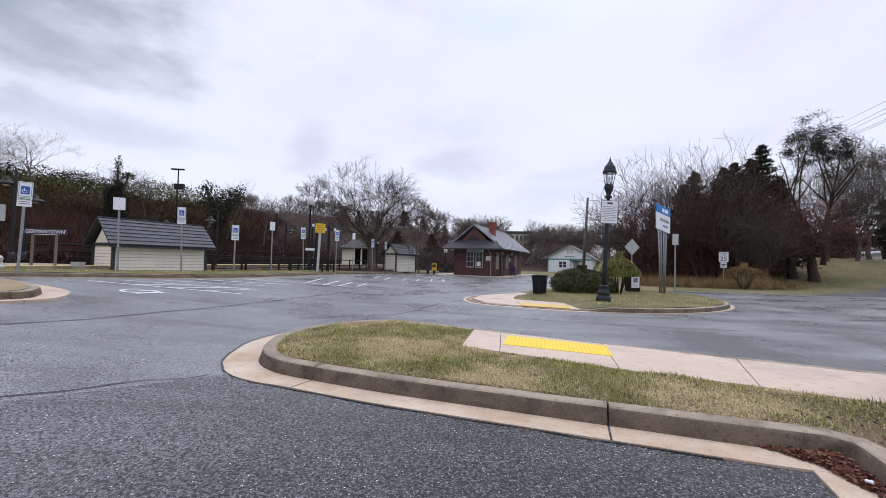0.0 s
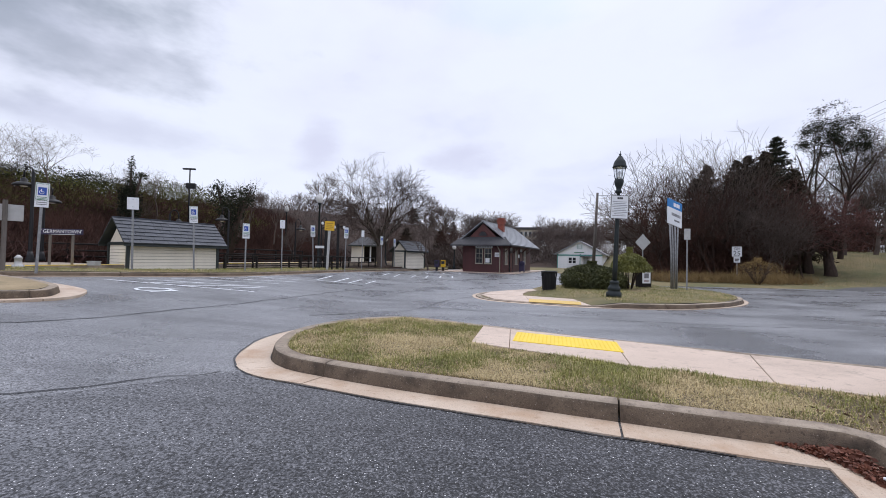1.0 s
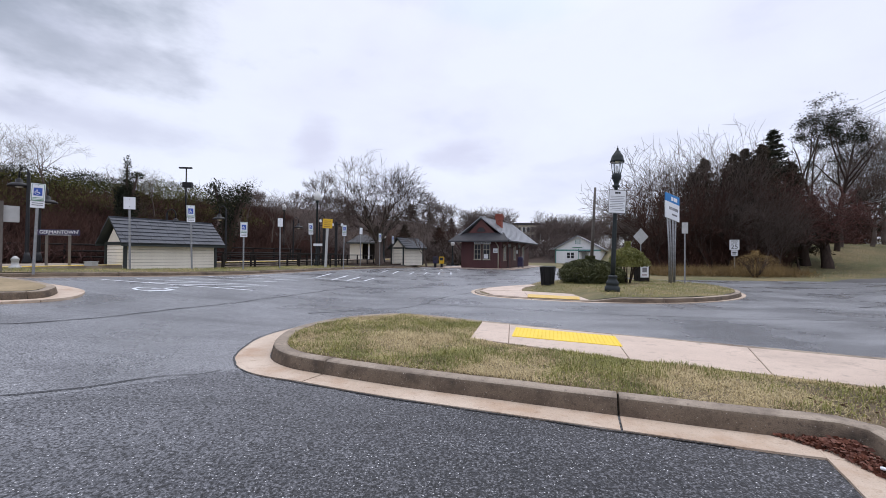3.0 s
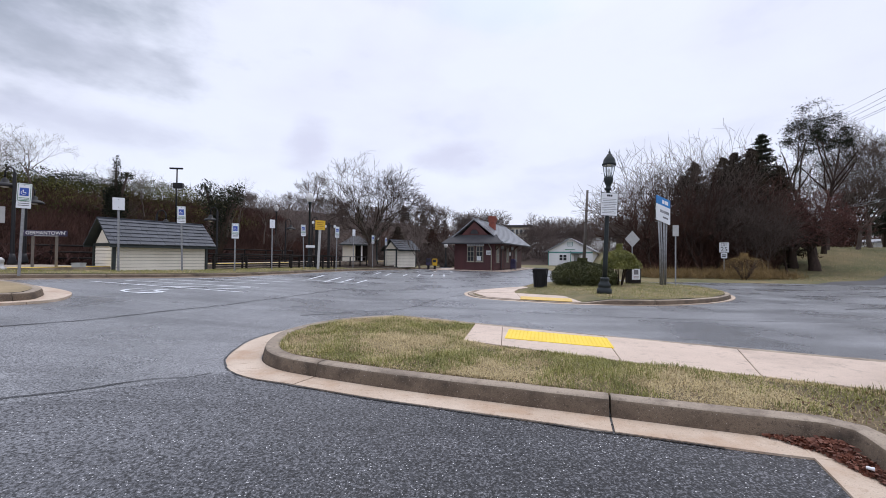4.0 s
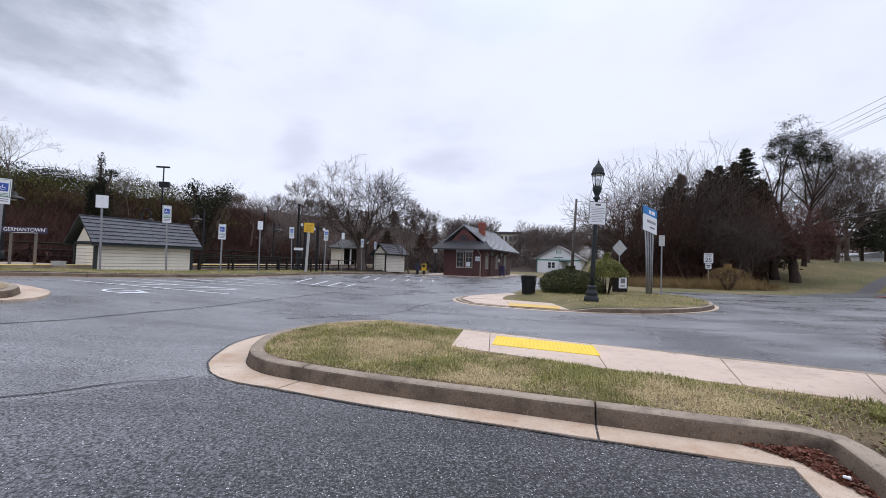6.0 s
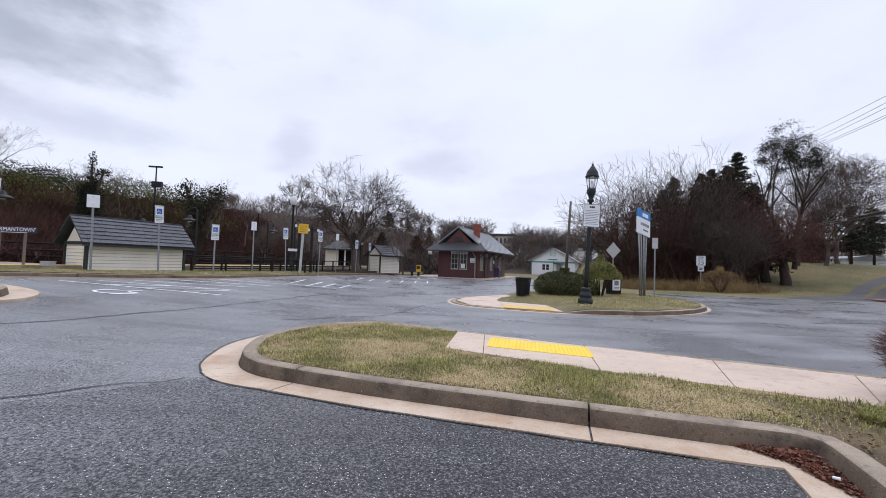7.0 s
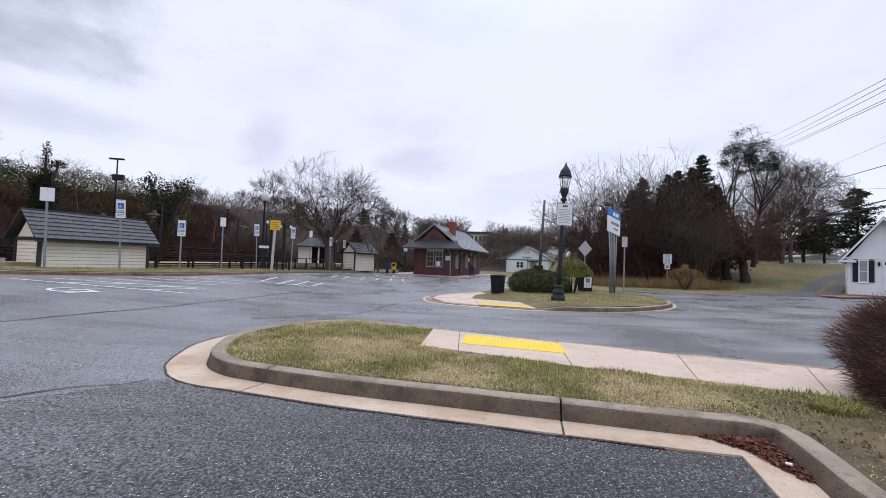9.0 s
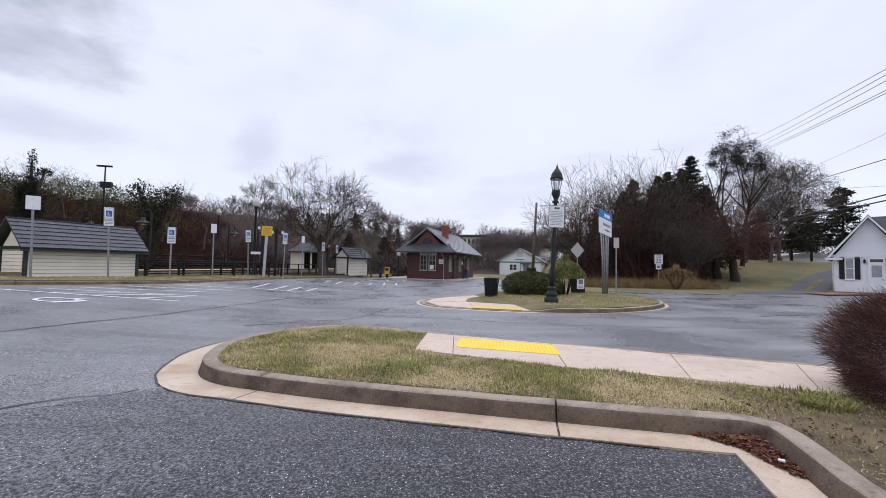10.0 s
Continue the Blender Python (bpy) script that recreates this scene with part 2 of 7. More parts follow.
M_HILL = mat("hill_turf", (0.215, 0.165, 0.08), (0.075, 0.09, 0.032), rough=0.95, scale=0.28, fine=5, bump=0.9)
M_LITTER = mat("leaf_litter", (0.06, 0.036, 0.025), (0.022, 0.014, 0.011), rough=0.95, scale=0.5, fine=5, bump=1.0)
M_BLADE_G = mat("grass_green", (0.31, 0.295, 0.085), (0.16, 0.17, 0.048), rough=0.7, scale=3, bump=0, island=0.3)
M_BLADE_T = mat("grass_straw", (0.60, 0.49, 0.27), (0.40, 0.31, 0.16), rough=0.8, scale=3, bump=0, island=0.3)
M_LEAF_DRY = mat("dry_leaves", (0.19, 0.065, 0.035), (0.10, 0.035, 0.022), rough=0.7, scale=9, bump=0, island=0.35)
M_MULCH = mat("brown_mulch_leaves", (0.15, 0.085, 0.05), (0.06, 0.036, 0.024), rough=0.85, scale=6, bump=0, island=0.4)
M_BARK = mat("grey_bark", (0.13, 0.102, 0.086), (0.06, 0.046, 0.039), rough=0.9, scale=4, fine=25, bump=0.9, stretch=(1, 1, 0.25), spec=0.2)
M_BARK_D = mat("dark_bark", (0.078, 0.055, 0.045), (0.036, 0.026, 0.021), rough=0.9, scale=4, fine=25, bump=0.9, stretch=(1, 1, 0.25), spec=0.2)
M_TWIG = mat("brown_twigs", (0.092, 0.047, 0.034), (0.026, 0.014, 0.011), rough=0.9, scale=0.4, fine=6, bump=0, island=0.35, spec=0.2)
M_TWIG_R = mat("reddish_twigs", (0.13, 0.052, 0.040), (0.05, 0.024, 0.021), rough=0.85, scale=1.5, fine=8, bump=0, island=0.3)
M_CEDAR_B = mat("browned_cedar", (0.058, 0.044, 0.026), (0.018, 0.016, 0.011), rough=0.85, scale=0.5, fine=5, bump=0, island=0.4, spec=0.15)
# paler than near twigs: distance haze and sky showing through, put into the colour
M_FARWOOD = mat("hazed_distant_twigs", (0.17, 0.135, 0.12), (0.085, 0.066, 0.058), rough=0.9, scale=0.3, fine=4, bump=0, island=0.35, spec=0.1)
M_DRIVE = mat("driveway_asphalt", (0.085, 0.083, 0.085), (0.05, 0.05, 0.053), rough=0.7, scale=0.6, fine=20, bump=0.3)
M_CEDAR = mat("evergreen_needles", (0.034, 0.04, 0.022), (0.013, 0.016, 0.01), rough=0.85, scale=0.6, fine=7, bump=0, island=0.35, spec=0.2)
M_IVY = mat("ivy_leaves", (0.115, 0.112, 0.034), (0.034, 0.038, 0.014), rough=0.9, scale=0.22, fine=2.5, bump=0, island=0.35, spec=0.08)
M_JUNIPER = mat("juniper_sprays", (0.095, 0.1, 0.03), (0.036, 0.044, 0.014), rough=0.75, scale=1.5, fine=10, bump=0, island=0.35)
M_SHRUB = mat("yellow_green_leaves", (0.24, 0.235, 0.06), (0.075, 0.085, 0.022), rough=0.6, scale=2, fine=12, bump=0, island=0.35)
M_FORSY = mat("tan_shrub", (0.30, 0.20, 0.075), (0.14, 0.09, 0.038), rough=0.85, scale=2, fine=12, bump=0, island=0.3)
M_SIDING = mat("cream_siding", (0.86, 0.81, 0.69), (0.76, 0.71, 0.6), rough=0.55, scale=1.2, fine=20, bump=0.1)
M_WHITE = mat("white_paint", (0.82, 0.83, 0.85), (0.74, 0.75, 0.78), rough=0.5, scale=1.2, fine=20, bump=0.1)
M_TRIM = mat("dark_green_trim", (0.028, 0.038, 0.036), (0.018, 0.025, 0.024), rough=0.5)
M_SHING = mat("slate_shingles", (0.085, 0.093, 0.112), (0.042, 0.047, 0.058), rough=0.65, scale=3, fine=30, bump=0.6, island=0.25)
M_ROOF_D = mat("dark_roofing", (0.05, 0.05, 0.055), (0.03, 0.03, 0.034), rough=0.7, scale=3, fine=30, bump=0.4)
# slate tone raised to carry reflected sky in its colour, besides low roughness
M_ROOF_M = mat("wet_slate_sky_sheen", (0.3, 0.31, 0.33), (0.2, 0.21, 0.23), rough=0.3, scale=2, fine=25, bump=0.4, island=0.2)
M_MAROON = mat("maroon_boards", (0.088, 0.026, 0.026), (0.058, 0.018, 0.019), rough=0.55, scale=2, fine=20, bump=0.2)
M_MAROON_L = mat("maroon_gable", (0.13, 0.045, 0.04), (0.09, 0.032, 0.03), rough=0.6, scale=2, fine=20, bump=0.2)
M_BRICK = mat("red_brick", (0.30, 0.085, 0.055), (0.19, 0.055, 0.04), rough=0.8, scale=5, fine=30, bump=0.4, island=0.25)
M_BLACK = mat("black_paint", (0.013, 0.013, 0.015), (0.008, 0.008, 0.009), rough=0.45, scale=5, spec=0.3)
M_LAMPGR = mat("lamp_green_black", (0.02, 0.027, 0.028), (0.011, 0.015, 0.016), rough=0.45, scale=5, spec=0.3)
M_STEEL = mat("galvanised_steel", (0.34, 0.345, 0.35), (0.22, 0.225, 0.23), rough=0.5, metal=0.6, scale=7, fine=30, bump=0.05)
M_SIGN = mat("sign_white", (0.8, 0.82, 0.84), (0.72, 0.74, 0.77), rough=0.4, scale=4, bump=0)
M_SIGNBACK = mat("sign_back", (0.5, 0.5, 0.49), (0.4, 0.4, 0.39), rough=0.5, metal=0.3, scale=4, bump=0)
M_BLUE = mat("sign_blue", (0.03, 0.09, 0.42), (0.025, 0.075, 0.36), rough=0.4, scale=4, bump=0)
M_SKYBLUE = mat("panel_blue", (0.02, 0.22, 0.56), (0.018, 0.18, 0.48), rough=0.4, scale=4, bump=0)
M_NAVY = mat("navy_board", (0.03, 0.022, 0.075), (0.022, 0.017, 0.055), rough=0.4, scale=4, bump=0)
M_YELLOW = mat("sign_yellow", (0.75, 0.46, 0.02), (0.65, 0.39, 0.018), rough=0.45, scale=4, bump=0)
M_INK = mat("black_ink", (0.03, 0.03, 0.032), rough=0.5, bump=0)
M_GREY_INK = mat("grey_ink", (0.2, 0.2, 0.21), rough=0.5, bump=0)
M_GREEN_INK = mat("green_ink", (0.02, 0.2, 0.08), rough=0.5, bump=0)
M_WOOD = mat("weathered_wood", (0.17, 0.15, 0.135), (0.10, 0.088, 0.078), rough=0.85, scale=3, fine=40, bump=0.5, stretch=(1, 1, 0.15))
M_FENCE = mat("dark_fence", (0.026, 0.022, 0.02), (0.014, 0.012, 0.011), rough=0.85, scale=3, fine=40, bump=0.3, spec=0.2)
M_RAIL = mat("railhead_steel", (0.16, 0.12, 0.10), (0.09, 0.065, 0.055), rough=0.4, metal=0.7, scale=5)
M_BALLAST = mat("ballast", (0.075, 0.055, 0.047), (0.03, 0.022, 0.019), rough=0.95, scale=8, fine=40, bump=1.0)
M_PAINT = mat("road_marking", (0.84, 0.87, 0.9), (0.55, 0.58, 0.61), rough=0.5, scale=2.5, fine=25, bump=0.2)
M_GLASS = glass("lamp_glass")
M_PANE = mat("window_glass", (0.05, 0.055, 0.06), (0.03, 0.034, 0.04), rough=0.08, bump=0)
M_PALEPANE = mat("curtained_glass", (0.33, 0.35, 0.36), (0.22, 0.24, 0.25), rough=0.12, bump=0)
M_GLOBE = mat("frosted_globe", (0.75, 0.75, 0.74), rough=0.3, bump=0)
M_TEAL = mat("teal_trim", (0.10, 0.30, 0.27), (0.08, 0.24, 0.22), rough=0.5)
M_BEIGE = mat("beige_masonry", (0.42, 0.38, 0.31), (0.34, 0.31, 0.25), rough=0.8, scale=0.3, fine=3)
M_BRICKWALK = mat("brick_pavers", (0.36, 0.17, 0.13), (0.25, 0.115, 0.09), rough=0.8, scale=3, fine=20, bump=0.4)


# ---- building blocks ----
def part(name, bm, material, parent=None, label=""):
    """Links a bmesh as one mesh object, under parent if given."""
    me = bpy.data.meshes.new(name)
    bm.to_mesh(me)
    bm.free()
    me.materials.append(material)
    ob = new(name, me)
    if parent is not None:
        ob.parent = parent
    if label:
        tagged(ob, label)
    return ob


def mesh_of(name, verts, faces, material, parent=None):
    me = bpy.data.meshes.new(name)
    me.from_pydata(verts, [], faces)
    me.materials.append(material)
    ob = new(name, me)
    if parent is not None:
        ob.parent = parent
    return ob


def shared(name, ob, parent, m):
    """Another object on ob's mesh."""
    o = new(name, ob.data)
    o.parent = parent
    o.matrix_basis = m
    return o


def thing(name, m, label, category, group="", kind=""):
    ob = new(name)
    ob.empty_display_size = 0.2
    ob.matrix_basis = m
    return tagged(ob, label, category, group, kind)


def box(bm, x0, x1, y0, y1, z0, z1, bevel=0.0):
    m = Matrix.LocRotScale(((x0 + x1) / 2, (y0 + y1) / 2, (z0 + z1) / 2), None, (abs(x1 - x0), abs(y1 - y0), abs(z1 - z0)))
    vs = bmesh.ops.create_cube(bm, size=1, matrix=m)["verts"]
    if bevel:
        es = list({e for v in vs for e in v.link_edges})
        bmesh.ops.bevel(bm, geom=es, offset=bevel, segments=2, affect="EDGES", clamp_overlap=True)
    return bm


def boxes(*rows, bevel=0.0):
    bm = bmesh.new()
    for r in rows:
        box(bm, *r, bevel=bevel)
    return bm


def tube(bm, pts, radii, n=8, cap=True):
    """A round tube through points, with a radius at each."""
    rings = []
    for i, p in enumerate(pts):
        p = Vector(p)
        d = (Vector(pts[min(i + 1, len(pts) - 1)]) - Vector(pts[max(i - 1, 0)])).normalized()
        u = d.orthogonal().normalized() if abs(d.z) < 0.9 else Vector((1, 0, 0)).cross(d).normalized()
        w = d.cross(u)
        r = radii[i] if isinstance(radii, (list, tuple)) else radii
        rings.append([bm.verts.new(p + r * (math.cos(a) * u + math.sin(a) * w)) for a in (2 * math.pi * k / n for k in range(n))])
    for a, b in zip(rings, rings[1:]):
        for k in range(n):
            f = bm.faces.new((a[k], a[(k + 1) % n], b[(k + 1) % n], b[k]))
            f.smooth = True
    if cap:
        bm.faces.new(rings[0][::-1])
        bm.faces.new(rings[-1])
    return bm


def turned(profile, n=16):
    """A turned shape from (radius, height) rows."""
    bm = bmesh.new()
    return tube(bm, [(0, 0, z) for _, z in profile], [max(r, 0.001) for r, _ in profile], n)


def prism(bm, pts, x0, x1, axis="x"):
    """A prism: an outline in two axes, drawn out along the third."""
    def at(p, s):
        return {"x": (s, p[0], p[1]), "y": (p[0], s, p[1]), "z": (p[0], p[1], s)}[axis]
    a, b = [bm.verts.new(at(p, x0)) for p in pts], [bm.verts.new(at(p, x1)) for p in pts]
    bm.faces.new(a)
    bm.faces.new(b[::-1])
    for i in range(len(pts)):
        j = (i + 1) % len(pts)
        bm.faces.new((a[j], a[i], b[i], b[j]))
    bmesh.ops.recalc_face_normals(bm, faces=bm.faces)
    return bm


def lettering(body, size, material, parent, m, name="lettering"):
    cu = bpy.data.curves.new(name, "FONT")
    cu.body, cu.size, cu.align_x, cu.align_y, cu.extrude = body, size, "CENTER", "CENTER", 0.002
    tmp = bpy.data.objects.new(name, cu)
    scene.collection.objects.link(tmp)
    bpy.context.view_layer.update()
    me = bpy.data.meshes.new_from_object(tmp)
    bpy.data.objects.remove(tmp)
    me.materials.clear()
    me.materials.append(material)
    ob = new(name, me)
    ob.parent = parent
    ob.matrix_basis = m
    return ob


def smooth_path(pts, step=0.25, closed=False):
    """Catmull-Rom through points in the plan, at even steps."""
    P = [Vector(p) for p in pts]
    out, n = [], len(P)
    for i in range(n if closed else n - 1):
        a, b, c, d = (P[(i + k) % n] if closed else P[min(max(i + k, 0), n - 1)] for k in (-1, 0, 1, 2))
        m = max(1, round((c - b).length / step))
        for k in range(m):
            t = k / m
            out.append(0.5 * (2 * b + (c - a) * t + (2 * a - 5 * b + 4 * c - d) * t * t + (3 * b - a - 3 * c + d) * t ** 3))
    if not closed:
        out.append(P[-1])
    return out


def smoothstep(a, b, v):
    t = min(max((v - a) / (b - a), 0.0), 1.0)
    return t * t * (3 - 2 * t)


# ---- lie of the land ----
def lot_z(x, y):
    """The lot climbs gently towards the railway."""
    a = -x - 2.8
    return min(0.07 * max(0.5 * (a + math.sqrt(a * a + 0.3)) - 0.03, 0.0), 0.72)


KERB_W = [(-19.0, -6.0), (-15.0, 4.0), (-13.4, 8.5), (-12.2, 11.7), (-11.1, 13.7), (-10.2, 15.6), (-9.3, 18.0), (-8.6, 21.6), (-7.3, 28.5), (-5.2, 36.5), (-3.4, 42.5), (-0.5, 48.0)]
_kw = smooth_path(KERB_W, 0.5)


def kerb_x(y):
    for a, b in zip(_kw, _kw[1:]):
        if a.y <= y <= b.y:
            return a.x + (b.x - a.x) * (y - a.y) / max(b.y - a.y, 1e-6)
    return _kw[0].x if y < _kw[0].y else _kw[-1].x


def land_z(x, y):
    """Open ground: level by the road, a grass hill in the east."""
    z = lot_z(x, y) - 0.06
    if x > 12 and y > 22:
        z += 0.14 * smoothstep(24.0, 25.5, y) + 3.0 * smoothstep(26.0, 47.0, y) * smoothstep(20.0, 38.0, x)
    return z


def west_z(d, y, x):
    """Across the verge, down to the tracks and up the wooded bank; d metres west of the kerb."""
    z = lot_z(x + d, y) + 0.15
    z += 0.06 * smoothstep(0.2, 1.3, d)
    low = 0.25
    z = z + (low - z) * smoothstep(2.6, 5.0, d)
    z += 1.5 * smoothstep(16.5, 20, d) + 4.6 * smoothstep(18, 32, d) + 1.5 * smoothstep(36, 50, y) * smoothstep(20, 31, d)
    return z


# ---- ground, road, verge ----
def sheet(name, us, vs, at, material, label, category):
    verts = [at(u, v) for v in vs for u in us]
    w = len(us)
    faces = [(j * w + i, j * w + i + 1, (j + 1) * w + i + 1, (j + 1) * w + i) for j in range(len(vs) - 1) for i in range(w - 1)]
    ob = mesh_of(name, verts, faces, material)
    for p in ob.data.polygons:
        p.use_smooth = True
    return tagged(ob, label, category, kind="structure")


def spread(a, b, n, power=1.0):
    return [a + (b - a) * (k / n) ** power for k in range(n + 1)]


gx = [-4000, -1200, -400, -150, -80, -50] + spread(-40, 120, 100) + [160, 300, 900, 4000]
gy = [-4000, -800, -200, -60] + spread(-30, 110, 90) + [150, 300, 900, 4000]
sheet("ground", gx, gy, lambda x, y: (x, y, land_z(x, y) - (0.9 if x < kerb_x(y) + 1 and y > -10 else 0.0)), M_HILL, "winter grass and bare earth reaching the horizon", "ground")


def road_at(u, y):
    right = 95.0 if y < 24.4 else (13.2 + 81.8 * (1 - smoothstep(24.4, 26.2, y)))
    if y > 44:
        right = 13.2 - 1.2 * smoothstep(44, 50, y)
    x0 = kerb_x(y) - 0.05
    x = x0 + (right - x0) * u
    return (x, y, lot_z(x, y))


ry = spread(-25, 23.5, 70) + spread(23.8, 27, 12) + spread(28, 52, 22)
sheet("road", spread(0, 0.22, 60) + spread(0.24, 1, 30), ry, road_at, M_ROAD, "damp grey worn asphalt of road and parking lot", "asphalt")

vy = spread(-6, 70, 90)


def strip_at(u, y):
    x = kerb_x(y) - u
    return (x, y, west_z(u, y, x))


sheet("verge", [0.1, 0.4, 0.8, 1.3, 2.0, 2.6, 3.2, 4.0, 5.0], vy, strip_at, M_TURF, "mown winter grass verge beside the lot", "grass")
sheet("trackbed", [5.0, 7.0, 9.0, 12.0, 15.0, 17.0], vy, strip_at, M_BALLAST, "rusty brown ballast of the railway", "ballast")
sheet("wooded_bank", [17.0, 18.0, 19.0, 20, 21.0, 22.5, 24.0, 26, 28.0, 31, 34.0, 60.0], vy, strip_at, M_LITTER, "bank covered with brown leaf litter", "bank")


def ridge_z(x, y):
    f = 1.0 - 0.68 * smoothstep(-12, 14, x) + 0.28 * smoothstep(-18, -42, x)
    return -0.4 + 10.5 * f * smoothstep(62, 104, y) * (1 + 0.12 * noise.noise((x * 0.05, y * 0.05, 3)))


sheet("far_ridge", spread(-110, 140, 50), spread(60, 135, 20), lambda x, y: (x, y, ridge_z(x, y)), M_LITTER, "wooded brown ridge in the distance", "ridge")

# darker, coarser asphalt of the parking bay in front
def bay_at(u, y):
    xl = -4.55 + (y - 3.0) * (0.8 if y < 3 else 1.05)
    xr = 2.9 if y < 3 else 2.9 - (y - 3.0) * 2.8
    x = xl + (max(xr, xl + 0.05) - xl) * u
    return (x, y, lot_z(x, y) + 0.005)


sheet("bay_pavement", [k / 30 for k in range(31)], spread(-12, 3, 40) + spread(3.1, 4.9, 18), bay_at, M_BAY, "darker coarse damp asphalt of the parking bay", "asphalt")


def ribbon(name, pts, width, material, label, category, lift=0.008, seed=1, wobble=0.05):
    r = random.Random(seed)
    P = smooth_path(pts, 0.3)
    verts, faces = [], []
    for i, p in enumerate(P):
        d = (P[min(i + 1, len(P) - 1)] - P[max(i - 1, 0)]).normalized()
        nrm = Vector((-d.y, d.x))
        c = p + nrm * r.uniform(-wobble, wobble)
        w = width * r.uniform(0.5, 1.2) if wobble else width
        for s in (-0.5, 0.5):
            q = c + nrm * w * s
            verts.append((q.x, q.y, lot_z(q.x, q.y) + lift))
        if i:
            faces.append((2 * i - 2, 2 * i - 1, 2 * i + 1, 2 * i))
    ob = mesh_of(name, verts, faces, material)
    return tagged(ob, label, category, kind="structure")


for k, (pts, w) in enumerate([
        ([(-7.5, 1.5), (-4.04, 3.67), (-3.48, 4.25), (-2.75, 4.75)], 0.025),
        ([(-9.5, 5.0), (-6.87, 6.21), (-5.84, 8.55), (-5.1, 11.2), (-4.45, 14.07), (-3.2, 19)], 0.045),
        ([(-3.3, 9.2), (-2.2, 10.2), (-1.0, 11.0), (-0.3, 13.2), (1.2, 16.0)], 0.035),
        ([(-0.6, 11.6), (1.5, 10.8), (4.6, 9.8), (9, 9.4), (16, 9.6)], 0.03),
        ([(-4.2, 9.6), (-3.3, 10.0), (-2.4, 9.9)], 0.02),
        ([(12, 12), (18, 13.2), (26, 14.8)], 0.06), ([(14, 16), (20, 17), (30, 18)], 0.06)]):
    ribbon("asphalt_crack", pts, w, M_SEAL, "dark sealed crack in the asphalt", "crack", seed=k + 3)

# painted stall markings
def line(a, b, w=0.1):
    ribbon("stall_marking", [a, b], w, M_PAINT, "worn white parking line on asphalt", "road marking", lift=0.006, wobble=0.0)


for a, b in [((-10.9, 12.2), (-6.3, 12.55)), ((-10.5, 13.1), (-6.6, 14.2)), ((-10.1, 14.1), (-6.9, 15.7)),
             ((-9.55, 12.4), (-8.4, 13.75)), ((-8.6, 12.4), (-7.4, 14.0)), ((-7.5, 12.45), (-6.75, 13.9)), ((-9.6, 15.6), (-6.6, 17.1)), ((-9.2, 17.6), (-6.4, 18.4)),
             ((-6.85, 22.66), (-6.55, 19.2)), ((-5.76, 22.2), (-5.6, 18.65)), ((-5.0, 22.0), (-4.95, 19.0)), ((-4.2, 21.9), (-4.25, 19.5)),
             ((-4.9, 30.85), (-4.85, 27.6)), ((-4.1, 31.1), (-4.0, 27.3)), ((-2.9, 31.4), (-2.9, 28.0)), ((-1.9, 31.6), (-1.9, 28.2)), ((-0.9, 31.8), (-0.9, 28.4)), ((0.0, 31.9), (0.0, 28.6)),
             ((-2.6, 38), (-2.2, 35.5)), ((-1.0, 38.5), (-0.7, 36)), ((0.6, 39), (0.8, 36.5)), ((-6.4, 25.8), (-4.4, 25.8)), ((-6.6, 18.9), (-4.3, 18.9))]:
    line(a, b)
# worn wheelchair pavement symbol
sym = thing("access_symbol", pose(-8.4, 11.05, lot_z(-8.4, 11.05) + 0.012, 0, 4.0, 0), "worn white wheelchair symbol painted on asphalt", "road marking")
bm = bmesh.new()
for k in range(14):
    a0, a1 = 2.4 + k * 0.33, 2.4 + (k + 1) * 0.33
    bm.faces.new([bm.verts.new((rr * math.cos(a), rr * math.sin(a), 0)) for rr, a in ((0.36, a0), (0.46, a0), (0.46, a1), (0.36, a1))])
for x0, x1, y0, y1 in ((-0.06, 0.5, 0.28, 0.38), (0.42, 0.52, -0.35, 0.27), (-0.1, 0.0, 0.0, 0.75)):
    bm.faces.new([bm.verts.new(p) for p in ((x0, y0, 0), (x1, y0, 0), (x1, y1, 0), (x0, y1, 0))])
bmesh.ops.recalc_face_normals(bm, faces=bm.faces)
bmesh.ops.rotate(bm, verts=bm.verts, cent=(0, 0, 0), matrix=Matrix.Rotation(radians(-25), 3, "Z"))
part("symbol", bm, M_PAINT, sym)

